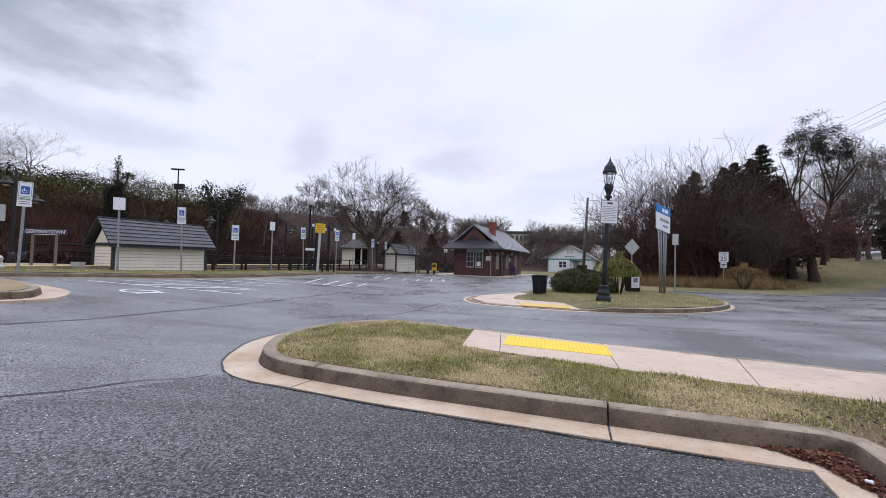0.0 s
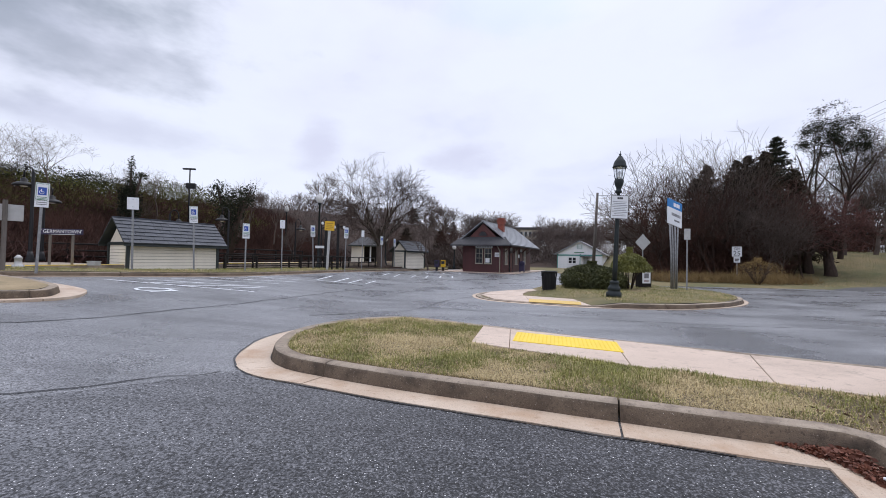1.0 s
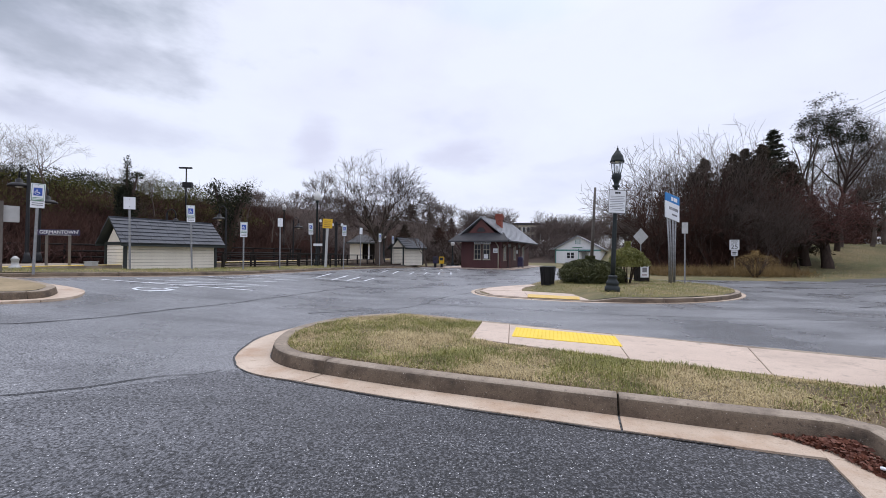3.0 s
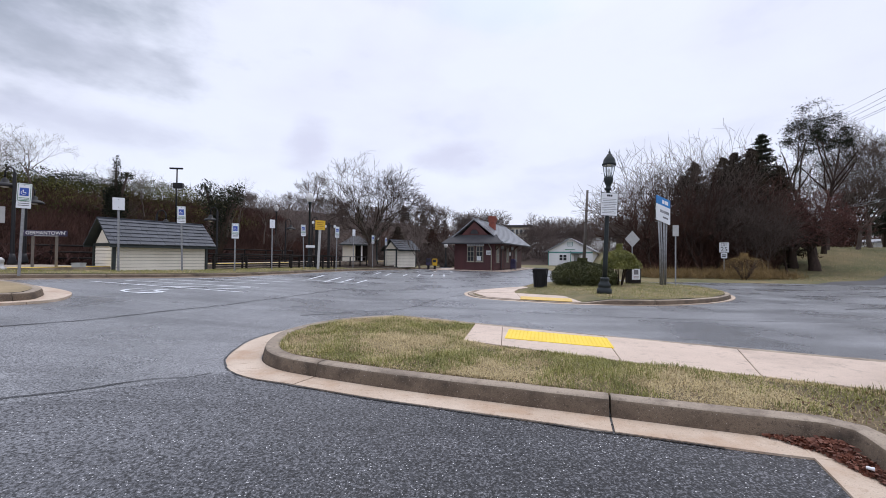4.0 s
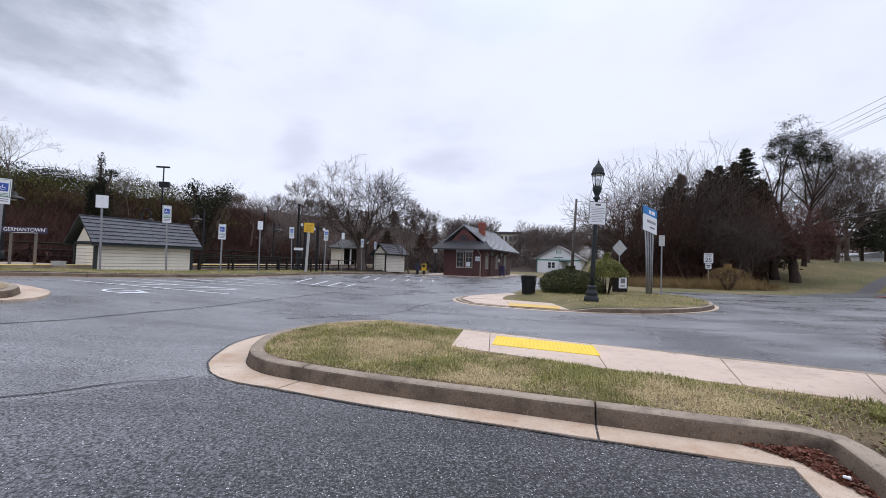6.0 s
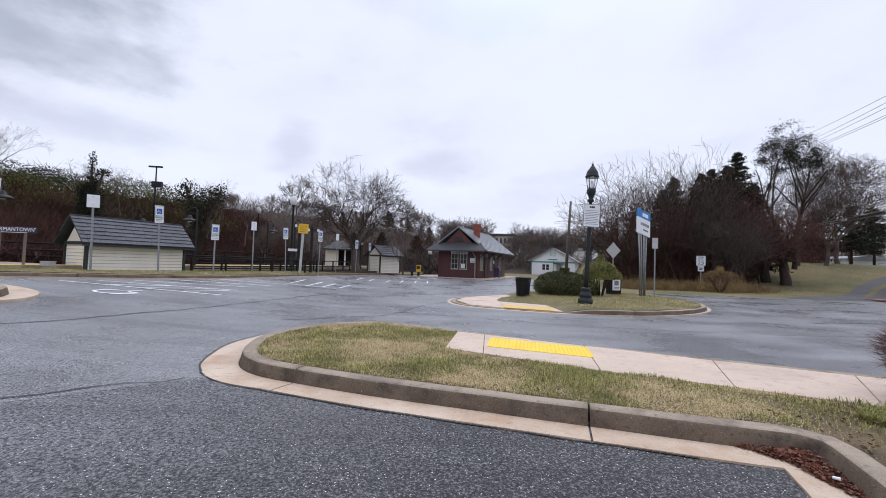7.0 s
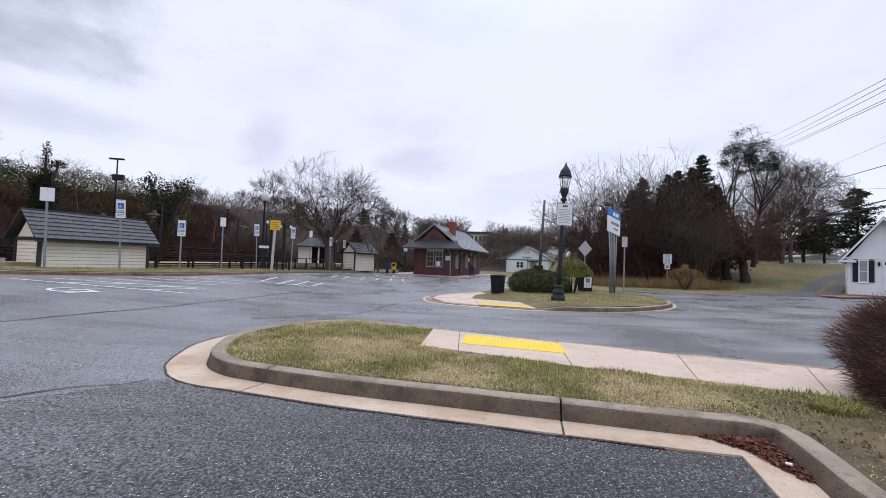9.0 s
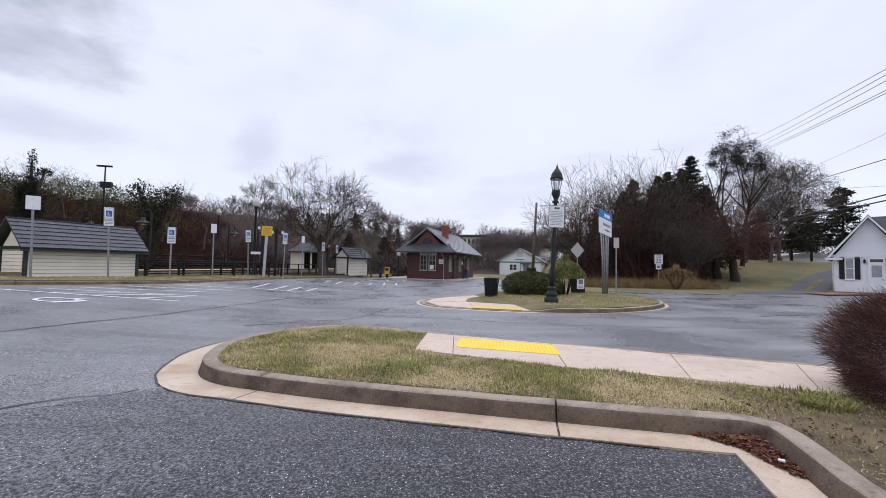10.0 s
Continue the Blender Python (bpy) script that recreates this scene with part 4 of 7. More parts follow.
def depot():
    t = thing("depot", pose(5.12, 40.75, 0.06, 0, 0, -24), "small maroon wooden railway depot with grey slate roof", "station building")
    W, L, E, R = 4.4, 12.0, 2.85, 5.25
    bm = boxes((-W, 0, 0, L, 0, E + 0.4))
    part("wall", bm, M_MAROON, t)
    part("gable", prism(bmesh.new(), [(-W + 0.25, E + 0.35), (-0.25, E + 0.35), (-W / 2, R - 0.15)], 0.05, L - 0.05, "y"), M_MAROON_L, t, "lighter maroon shingled gable")
    arch = bmesh.new()
    pts = [(-W / 2 + 0.42 * math.cos(a), E + 0.95 + 0.42 * math.sin(a)) for a in (math.pi * k / 10 for k in range(11))]
    prism(arch, pts, -0.02, 0.1, "y")
    part("gable_vent", arch, M_ROOF_D, t, "dark half-round gable vent")
    tr = bmesh.new()
    tube(tr, [(-W / 2 + 0.46 * math.cos(a), 0.0, E + 0.95 + 0.46 * math.sin(a)) for a in (math.pi * k / 10 for k in range(11))], 0.05, 5)
    part("vent_trim", tr, M_MAROON, t)
    part("barge_board", boxes((-W - 0.05, 0.05, 0.0, 0.06, E + 0.62, E + 0.76)), M_ROOF_D, t)
    # boarding
    for wall, (ln, m) in {"front": (W, Matrix.Translation((-W, 0, 0))), "east": (L, pose(0, 0, 0, 0, 0, 90))}.items():
        lap_wall(t, "wall_board", ln, 0.06, E - 0.05, m, M_MAROON, board=0.26, thick=0.025)
    # main roof with broad eaves
    ov = 1.05
    run, z0 = W / 2 + ov, E - 0.12
    rise = R - z0
    bm = bmesh.new()
    for s in (1, -1):
        prism(bm, [(-W / 2 + s * run, z0), (-W / 2, z0 + rise), (-W / 2, z0 + rise + 0.1), (-W / 2 + s * run, z0 + 0.1)], -0.25, L + 0.6, "y")
    part("roof", bm, M_ROOF_M, t, "wet grey slate roof")
    shingles(t, L + 0.85, run, rise, pose(-W / 2 + run, -0.25, z0 + 0.1, 0, 0, 90), M_ROOF_M, rows=16, w=0.8, seed=5, name="slate")
    part("ridge_cap", boxes((-W / 2 - 0.1, -W / 2 + 0.1, -0.28, L + 0.62, z0 + rise + 0.08, z0 + rise + 0.15)), M_ROOF_M, t)
    # skirt roof across the gable end
    sk = bmesh.new()
    a = [(-W - ov, -1.1, z0), (ov, -1.1, z0), (0.25, 0.03, z0 + 0.86), (-W - 0.25, 0.03, z0 + 0.86)]
    lo, hi = [sk.verts.new(p) for p in a], [sk.verts.new((p[0], p[1], p[2] + 0.09)) for p in a]
    sk.faces.new(lo[::-1])
    sk.faces.new(hi)
    for i in range(4):
        sk.faces.new((lo[i], lo[(i + 1) % 4], hi[(i + 1) % 4], hi[i]))
    bmesh.ops.recalc_face_normals(sk, faces=sk.faces)
    part("skirt_roof", sk, M_ROOF_D, t, "dark skirt roof")
    part("gutter", boxes((-W - ov, ov, -1.16, -1.08, z0 - 0.04, z0 + 0.06), (ov, ov + 0.08, -1.1, L + 0.6, z0 - 0.04, z0 + 0.06)), M_ROOF_D, t)
    for bx in (-W - 0.02,):
        for by in (0.3, 3.5, 7.0, 10.2):
            b = bmesh.new()
            tube(b, [(bx, by, 1.75), (bx - 0.9, by, E - 0.15)], 0.06, 4)
            part("bracket", b, M_MAROON, t)
    for by in (0.4, 3.8, 7.2, 10.2):
        b = bmesh.new()
        tube(b, [(0.02, by, 2.1), (0.8, by, E - 0.12)], 0.05, 4)
        part("bracket", b, M_MAROON, t)
    # front windows, board and notices
    for x in (-W + 1.52, -W + 2.5):
        window_unit(t, Matrix.Translation((x, -0.03, 0.95)), 0.66, 1.5, M_BEIGE, M_PANE, 1, 2, 0.07)
    part("blind", boxes((-W + 2.56, -W + 3.0, -0.075, -0.06, 1.0, 1.45)), M_SIGN, t, "white notice in the window")
    part("name_board", boxes((-W + 1.45, -W + 3.3, -0.1, -0.03, 2.53, 2.72)), M_SIGN, t, "white board with dark writing")
    for k in range(9):
        part("writing_bar", boxes((-W + 1.6 + k * 0.18, -W + 1.72 + k * 0.18, -0.106, -0.1, 2.58, 2.67)), M_INK, t)
    nb = part("notice", boxes((-W + 3.55, -W + 4.1, -0.07, -0.03, 1.6, 2.05)), M_SIGN, t, "white notice")
    part("writing_bar", boxes((-W + 3.62, -W + 4.02, -0.075, -0.07, 1.7, 1.74), (-W + 3.62, -W + 4.02, -0.075, -0.07, 1.85, 1.89)), M_GREY_INK, nb)
    b = bmesh.new()
    tube(b, [(-0.28, -0.12, 0), (-0.28, -0.12, 2.2), (-0.5, -0.5, 2.75)], 0.06, 6)
    part("downpipe", b, M_BEIGE, t, "pale downpipe")
    # east wall: windows and doors
    e = pose(0.03, 0, 0, 0, 0, 90)
    for y0 in (0.7, 4.6, 8.6):
        window_unit(t, e @ Matrix.Translation((y0, 0, 0.9)), 0.75, 1.5, M_BEIGE, M_PALEPANE, 1, 1, 0.07)
    for y0 in (2.4, 6.6):
        d = part("door", boxes((0, 0.95, -0.05, 0.02, 0.05, 2.1)), M_MAROON_L, t, "maroon panelled door")
        d.matrix_basis = e @ Matrix.Translation((y0, 0, 0))
        part("door_frame", boxes((-0.1, 0, -0.07, 0.02, 0, 2.2), (0.95, 1.05, -0.07, 0.02, 0, 2.2), (0, 0.95, -0.07, 0.02, 2.1, 2.2)), M_ROOF_D, d)
        part("transom", boxes((0.05, 0.9, -0.06, 0.0, 2.25, 2.6)), M_PALEPANE, d)
    nb = part("notice", boxes((5.75, 6.3, -0.06, -0.02, 1.55, 1.95)), M_SIGN, t, "white notice")
    nb.matrix_basis = e
    # brick chimney on the east slope
    cx, cy = -1.2, 3.2
    ch = part("chimney", boxes((cx - 0.3, cx + 0.3, cy - 0.3, cy + 0.3, 3.8, 5.25), (cx - 0.37, cx + 0.37, cy - 0.37, cy + 0.37, 5.25, 5.5), (cx - 0.43, cx + 0.43, cy - 0.43, cy + 0.43, 5.5, 5.72), (cx - 0.36, cx + 0.36, cy - 0.36, cy + 0.36, 5.72, 5.9), bevel=0.02), M_BRICK, t, "red brick chimney with corbelled cap")
    for j in range(14):
        for i in range(3):
            b = boxes((cx - 0.3 + i * 0.2 + 0.008 - (0.05 if j % 2 else 0), cx - 0.3 + (i + 1) * 0.2 - 0.008 - (0.05 if j % 2 else 0), cy - 0.315, cy - 0.29, 3.95 + j * 0.09, 4.03 + j * 0.09))
            part("brick", b, M_BRICK, ch)
    part("platform_slab", boxes((-W - 2.6, 1.6, -1.0, L + 2, -0.12, 0.0), bevel=0.02), M_WALK, t, "concrete apron")


depot()


def white_office():
    t = thing("office_building", pose(18.3, 70, 0.0, 0, 0, -24), "low white clapboard building with teal trim and shallow gable", "building")
    W, E, R, D = 7.3, 2.6, 4.7, 16
    bm = boxes((0, W, 0, D, 0, E))
    prism(bm, [(0, E), (W, E), (W * 0.5, R)], 0, D, "y")
    part("wall", bm, M_WHITE, t)
    bm = bmesh.new()
    prism(bm, [(-0.5, E - 0.2), (W * 0.5, R + 0.02), (W * 0.5, R + 0.2), (-0.5, E - 0.02)], -0.4, D, "y")
    prism(bm, [(W + 0.5, E - 0.2), (W * 0.5, R + 0.02), (W * 0.5, R + 0.2), (W + 0.5, E - 0.02)], -0.4, D, "y")
    part("roof", bm, M_ROOF_M, t)
    part("belt_course", boxes((-0.02, W + 0.02, -0.05, 0.0, E - 0.35, E - 0.12), (-0.05, 0.08, -0.05, 0, 0, E), (W * 0.5 + 0.05, W * 0.5 + 0.2, -0.05, 0, 0, E)), M_TEAL, t, "teal trim boards")
    for x in (1.9, 2.55):
        window_unit(t, Matrix.Translation((x, 0, 1.0)), 0.5, 0.95, M_WHITE, M_PANE, 0, 1)
    window_unit(t, Matrix.Translation((3.3, 0, R - 1.2)), 0.7, 0.6, M_TEAL, M_WHITE, 0, 3, name="gable_louvre", sill=False)
    part("name_board", boxes((2.5, 4.7, -0.06, 0, E + 0.05, E + 0.45)), M_SIGN, t, "pale sign with green writing")
    part("writing_bar", boxes((2.8, 4.4, -0.07, -0.06, E + 0.18, E + 0.3)), M_GREEN_INK, t)
    part("porch_roof", boxes((3.9, 5.7, -1.2, 0, 2.05, 2.2)), M_ROOF_D, t)
    part("door", boxes((4.3, 5.1, -0.06, 0.02, 0.1, 2.0)), M_PALEPANE, t)
    for x in (4.0, 5.6):
        part("porch_post", boxes((x - 0.05, x + 0.05, -1.15, -1.05, 0, 2.05)), M_WHITE, t)
    part("step", boxes((3.8, 5.8, -1.4, 0, -0.1, 0.1)), M_WALK, t)
    lap_wall(t, "siding_board", W - 0.2, 0.15, E - 0.36, Matrix.Translation((0.1, -0.001, 0)), M_WHITE, board=0.28, thick=0.03, cuts=((1.8, 3.1, 0.9, 2.05), (4.2, 5.15, 0.0, 2.0)))


white_office()


def apartments():
    t = thing("apartment_building", pose(24.6, 160, 0, 0, 0, -10), "distant beige apartment block with rows of windows", "building")
    part("wall", boxes((0, 10.5, 0, 18, 0, 13.4)), M_BEIGE, t)
    part("roof", boxes((-0.4, 10.9, -0.4, 18.4, 13.4, 14.3)), M_ROOF_D, t)
    for j in range(4):
        for i in range(6):
            w = part("window", boxes((0.5 + i * 1.7, 1.5 + i * 1.7, -0.1, 0.1, 1.6 + j * 3, 3.5 + j * 3)), M_PANE, t)
            part("window_frame", boxes((0.38 + i * 1.7, 0.5 + i * 1.7, -0.14, 0.1, 1.5 + j * 3, 3.6 + j * 3), (1.5 + i * 1.7, 1.62 + i * 1.7, -0.14, 0.1, 1.5 + j * 3, 3.6 + j * 3)), M_SIGN, w)


apartments()


def house():
    t = thing("house", pose(33.1, 26.7, 0.1, 0, 0, -53), "white clapboard cottage with black shutters and grey roof", "house")
    W, E, R, D = 3.6, 2.75, 5.55, 8
    part("foundation", boxes((0.02, W - 0.02, 0.02, D, -0.5, 0.1)), M_CONC, t)
    bm = boxes((0, W, 0, D, 0.05, E))
    prism(bm, [(0, E), (W, E), (W / 2, R)], 0, D, "y")
    part("wall", bm, M_WHITE, t)
    cuts = ((0.2, 1.42, 0.95, 2.6), (1.75, 2.6, 0.0, 2.6), (2.7, 3.5, 0.95, 2.6))
    lap_wall(t, "siding_board", W, 0.1, E - 0.1, Matrix.Translation((0, -0.001, 0)), M_WHITE, board=0.19, thick=0.022, cuts=cuts)
    lap_wall(t, "siding_board", D, 0.1, E - 0.1, Matrix.Translation((-0.001, D, 0)) @ pose(0, 0, 0, 0, 0, -90), M_WHITE, board=0.19, thick=0.022)
    part("frieze_board", boxes((-0.35, W + 0.35, -0.06, 0, E - 0.08, E + 0.1)), M_WHITE, t)
    part("corner_board", boxes((-0.03, 0.14, -0.035, 0.1, 0.05, E)), M_WHITE, t)
    bm = bmesh.new()
    for s in (1, -1):
        c = W / 2
        prism(bm, [(c - s * (c + 0.45), E - 0.32 * 0.9), (c, R + 0.08), (c, R + 0.2), (c - s * (c + 0.45), E - 0.14)], -0.45, D + 0.4, "y")
    part("roof", bm, M_ROOF_D, t, "dark grey shingle roof")
    bm = bmesh.new()
    for s in (1, -1):
        c = W / 2
        prism(bm, [(c - s * (c + 0.45), E - 0.42), (c, R - 0.03), (c, R + 0.14), (c - s * (c + 0.45), E - 0.2)], -0.5, -0.44, "y")
    part("rake_board", bm, M_WHITE, t, "white rake trim")
    bm = boxes((W - 0.02, W + 6, 1.0, 6.6, 0.05, E))
    prism(bm, [(1.0, E), (6.6, E), (3.8, R + 0.1)], W - 0.02, W + 6)
    part("main_block", bm, M_WHITE, t)
    bm = bmesh.new()
    for sgn in (1, -1):
        prism(bm, [(3.8 - sgn * 3.3, E - 0.25), (3.8, R + 0.3), (3.8, R + 0.42), (3.8 - sgn * 3.3, E - 0.1)], W / 2 + 0.2, W + 6.4)
    part("main_roof", bm, M_ROOF_D, t, "dark grey shingle roof of the main block")
    part("eave_return", boxes((-0.5, 0.45, -0.48, 0.0, E - 0.32, E - 0.14), (W - 0.45, W + 0.5, -0.48, 0.0, E - 0.32, E - 0.14)), M_WHITE, t)
    for x0 in (0.62, 2.98):
        window_unit(t, Matrix.Translation((x0, 0, 1.05)), 0.38, 1.5, M_WHITE, M_PALEPANE, 0, 1)
        for sx in (x0 - 0.37, x0 + 0.45):
            sh = part("shutter", boxes((sx, sx + 0.29, -0.07, -0.02, 1.0, 2.58), bevel=0.01), M_BLACK, t, "black louvred shutter")
            for k in range(12):
                part("slat", boxes((sx + 0.04, sx + 0.25, -0.082, -0.066, 1.18 + k * 0.13, 1.25 + k * 0.13)), M_BLACK, sh)
    d = part("door", boxes((1.85, 2.5, -0.05, 0.02, 0.1, 2.15)), M_WHITE, t, "white door with glazed top")
    part("door_pane", boxes((1.92, 2.43, -0.06, -0.045, 1.2, 2.05)), M_PALEPANE, d)
    part("door_handle", boxes((2.44, 2.48, -0.1, -0.05, 1.0, 1.08)), M_BLACK, d)
    part("transom", boxes((1.85, 2.5, -0.05, 0.02, 2.28, 2.5)), M_PANE, d)
    part("door_frame", boxes((1.75, 1.85, -0.08, 0.02, 0.1, 2.6), (2.5, 2.6, -0.08, 0.02, 0.1, 2.6), (1.85, 2.5, -0.08, 0.02, 2.15, 2.28), (1.85, 2.5, -0.08, 0.02, 2.5, 2.6)), M_WHITE, d)
    part("wall_lantern", boxes((1.52, 1.64, -0.2, -0.02, 2.2, 2.5), bevel=0.03), M_BLACK, t)
    part("step", boxes((1.6, 2.8, -0.9, 0, -0.2, 0.08), bevel=0.02), M_CONC, t)
    b = bmesh.new()
    tube(b, [(-0.3, -0.3, E - 0.3), (-0.08, -0.08, E - 0.55), (-0.08, -0.08, 0.1)], 0.05, 6)
    part("downpipe", b, M_WHITE, t)


house()


def garage():
    t = thing("garage", pose(67, 62, 2.6, 0, 0, -10), "low white garage with shallow roof on the hill", "building")
    part("wall", boxes((0, 9, 0, 6, -1.5, 1.7)), M_WHITE, t)
    part("roof", prism(bmesh.new(), [(-0.5, 1.7), (9.5, 1.7), (9.5, 1.85), (3.5, 2.5), (-0.5, 1.9)], -0.5, 6.5, "y"), M_ROOF_M, t)
    part("garage_door", boxes((5.0, 7.6, -0.06, 0.02, -1.4, 1.3)), M_PALEPANE, t)
    for k in range(4):
        part("door_panel", boxes((5.05, 7.55, -0.09, -0.05, -1.35 + k * 0.66, -0.78 + k * 0.66)), M_SIGN, t)


garage()

# driveway up the hill and brick path
def drive_at(u, v):
    P = [(24.0, 22.3), (30.4, 26.6), (36.3, 31.0), (41.8, 34.4), (51.0, 38.6)]
    i = min(int(v), 3)
    f = v - i
    a, b = Vector(P[i]), Vector(P[i + 1])
    c = a + (b - a) * f
    w = 2.3 if v > 1 else 5.0 - 2.7 * v
    d = (b - a).normalized()
    q = c + Vector((d.y, -d.x)) * w * (u - 0.5)
    return (q.x, q.y, land_z(q.x, q.y) + 0.05)


sheet("driveway", [k / 6 for k in range(7)], [k / 10 for k in range(41)], drive_at, M_DRIVE, "grey asphalt driveway climbing the grass hill", "driveway")


def median_at(u, v):
    x, y, z = drive_at(0.5 + (u - 0.5) * (0.16 + 0.1 * noise.noise((v * 3.0, 1.0, 0.0))), v)
    return (x, y, z + 0.012)


sheet("driveway_median", [0, 0.5, 1], [1.15 + k / 12 for k in range(19)], median_at, M_HILL, "tan worn strip along the middle of the driveway", "gravel")
bw = thing("brick_path", pose(28.6, 23.5, 0.06, 0, 0, 12), "red brick paver path beside the driveway", "path", kind="structure")
pv = part("paver", boxes((0, 0.38, 0, 0.28, 0, 0.05), bevel=0.01), M_BRICKWALK, bw)
for i in range(13):
    for j in range(5):
        if i or j:
            shared("paver", pv, bw, Matrix.Translation((i * 0.4 + (0.2 if j % 2 else 0), j * 0.3, 0)))

# ---- lamps, signs and posts ----
def acorn_lamp():
    x, y = 5.82, 14.5
    t = thing("street_lamp", pose(x, y, lot_z(x, y) + 0.16, 0, 2.0, 0), "dark green cast-iron street lamp with glass lantern", "lamp post")
    part("base", turned([(0.25, 0), (0.26, 0.05), (0.26, 0.17), (0.21, 0.2), (0.21, 0.26), (0.23, 0.29), (0.2, 0.36), (0.16, 0.42), (0.15, 0.5), (0.17, 0.53), (0.12, 0.6)], 16), M_LAMPGR, t)
    part("pole", turned([(0.085, 0.55), (0.082, 1.2), (0.07, 3.4), (0.062, 3.75), (0.12, 3.78), (0.12, 3.84), (0.08, 3.88), (0.09, 3.95), (0.15, 4.08), (0.165, 4.2), (0.15, 4.25)], 14), M_LAMPGR, t)
    lan = part("lantern", turned([(0.14, 4.25), (0.185, 4.5), (0.21, 4.66), (0.214, 4.68)], 12), M_GLASS, t, "clear ribbed glass lantern")
    lan.visible_shadow = False
    for k in range(8):
        a = k * math.pi / 4
        b = bmesh.new()
        tube(b, [(0.145 * math.cos(a), 0.145 * math.sin(a), 4.25), (0.193 * math.cos(a), 0.193 * math.sin(a), 4.5), (0.222 * math.cos(a), 0.222 * math.sin(a), 4.69)], 0.009, 5)
        part("rib", b, M_LAMPGR, lan)
    part("lamp_holder", turned([(0.05, 4.25), (0.05, 4.34), (0.035, 4.36), (0.045, 4.5), (0.02, 4.56)], 8), M_GLOBE, lan)
    part("cap", turned([(0.235, 4.68), (0.25, 4.72), (0.225, 4.76), (0.205, 4.86), (0.18, 4.93), (0.13, 5.0), (0.09, 5.06), (0.07, 5.1), (0.03, 5.13), (0.045, 5.17), (0.015, 5.21), (0.008, 5.3)], 16), M_LAMPGR, t)
    board = part("notice_board", boxes((-0.31, 0.31, -0.15, -0.12, 2.82, 3.66), bevel=0.008), M_SIGN, t, "white notice panel with rows of small print")
    part("panel_frame", boxes((-0.31, 0.31, -0.156, -0.148, 3.645, 3.66), (-0.31, 0.31, -0.156, -0.148, 2.82, 2.835), (-0.31, -0.295, -0.156, -0.148, 2.835, 3.645), (0.295, 0.31, -0.156, -0.148, 2.835, 3.645)), M_INK, board)
    part("heading", boxes((-0.09, -0.03, -0.155, -0.15, 3.52, 3.59), (-0.02, 0.03, -0.155, -0.15, 3.52, 3.59), (0.04, 0.1, -0.155, -0.15, 3.52, 3.59)), M_INK, board)
    for k in range(9):
        w = (0.25, 0.22, 0.27, 0.26, 0.2, 0.25, 0.27, 0.18, 0.24)[k]
        part("writing_bar", boxes((-w, w, -0.154, -0.15, 3.42 - k * 0.062, 3.435 - k * 0.062)), M_GREY_INK, board)
    for z in (2.95, 3.55):
        part("band", turned([(0.1, z), (0.102, z + 0.02), (0.1, z + 0.04)], 10), M_STEEL, board)


acorn_lamp()


def post(h, r=0.03, flat=True, material=None):
    bm = bmesh.new()
    if flat:
        prism(bm, [(-0.035, 0.0), (-0.015, 0.03), (0.015, 0.03), (0.035, 0.0), (0.015, 0.012), (-0.015, 0.012)], 0, h, "z")
    else:
        tube(bm, [(0, 0.03, 0), (0, 0.03, h)], r, 8)
    return bm


def access_sign(x, y, h, rz, lean=0.0, scale=1.0, back=0.2):
    z = west_z(max(kerb_x(y) - x, 0.2), y, x)
    t = thing("parking_sign", pose(x, y, z - 0.05, 0, lean, rz), "white and blue wheelchair parking sign on a steel post", "sign", "parking signs")
    part("post", post(h), M_STEEL, t)
    w, hh = 0.155 * scale, 0.72 * scale
    pl = part("plate", boxes((-w, w, -0.012, -0.004, h - hh * 0.72, h), bevel=0.003), M_SIGN, t)
    part("border", boxes((-w + 0.02, w - 0.02, -0.015, -0.012, h - 0.03, h - 0.02), (-w + 0.02, w - 0.02, -0.015, -0.012, h - hh * 0.72 + 0.02, h - hh * 0.72 + 0.03), (-w + 0.02, -w + 0.03, -0.015, -0.012, h - hh * 0.7, h - 0.03), (w - 0.03, w - 0.02, -0.015, -0.012, h - hh * 0.7, h - 0.03)), M_GREEN_INK, pl)
    sq = part("emblem", boxes((-w * 0.6, w * 0.6, -0.016, -0.012, h - 0.36 * scale, h - 0.13 * scale)), M_BLUE, pl, "blue emblem square")
    b = bmesh.new()
    c = h - 0.27 * scale
    tube(b, [(-0.01 + 0.055 * scale * math.cos(a), -0.017, c + 0.055 * scale * math.sin(a)) for a in (2.0 + k * 0.5 for k in range(9))], 0.008, 4)
    box(b, -0.03, -0.012, -0.019, -0.016, c + 0.0, c + 0.09 * scale)
    box(b, -0.03, 0.04, -0.019, -0.016, c + 0.0, c + 0.018)
    part("wheelchair", b, M_SIGN, sq)
    for k in range(3):
        part("writing_bar", boxes((-w * 0.7, w * 0.7, -0.015, -0.012, h - 0.43 * scale - k * 0.04, h - 0.415 * scale - k * 0.04)), M_GREEN_INK, pl)
    p2 = part("lower_plate", boxes((-w, w, -0.012, -0.004, h - hh, h - hh * 0.735), bevel=0.003), M_SIGN, t)
    part("writing_bar", boxes((-w * 0.75, w * 0.75, -0.015, -0.012, h - hh * 0.9, h - hh * 0.87), (-w * 0.75, w * 0.75, -0.015, -0.012, h - hh * 0.82, h - hh * 0.79)), M_GREY_INK, p2)
    for z in (h - 0.06, h - hh + 0.06):
        part("bolt", boxes((-0.008, 0.008, -0.018, -0.01, z, z + 0.016)), M_STEEL, t)


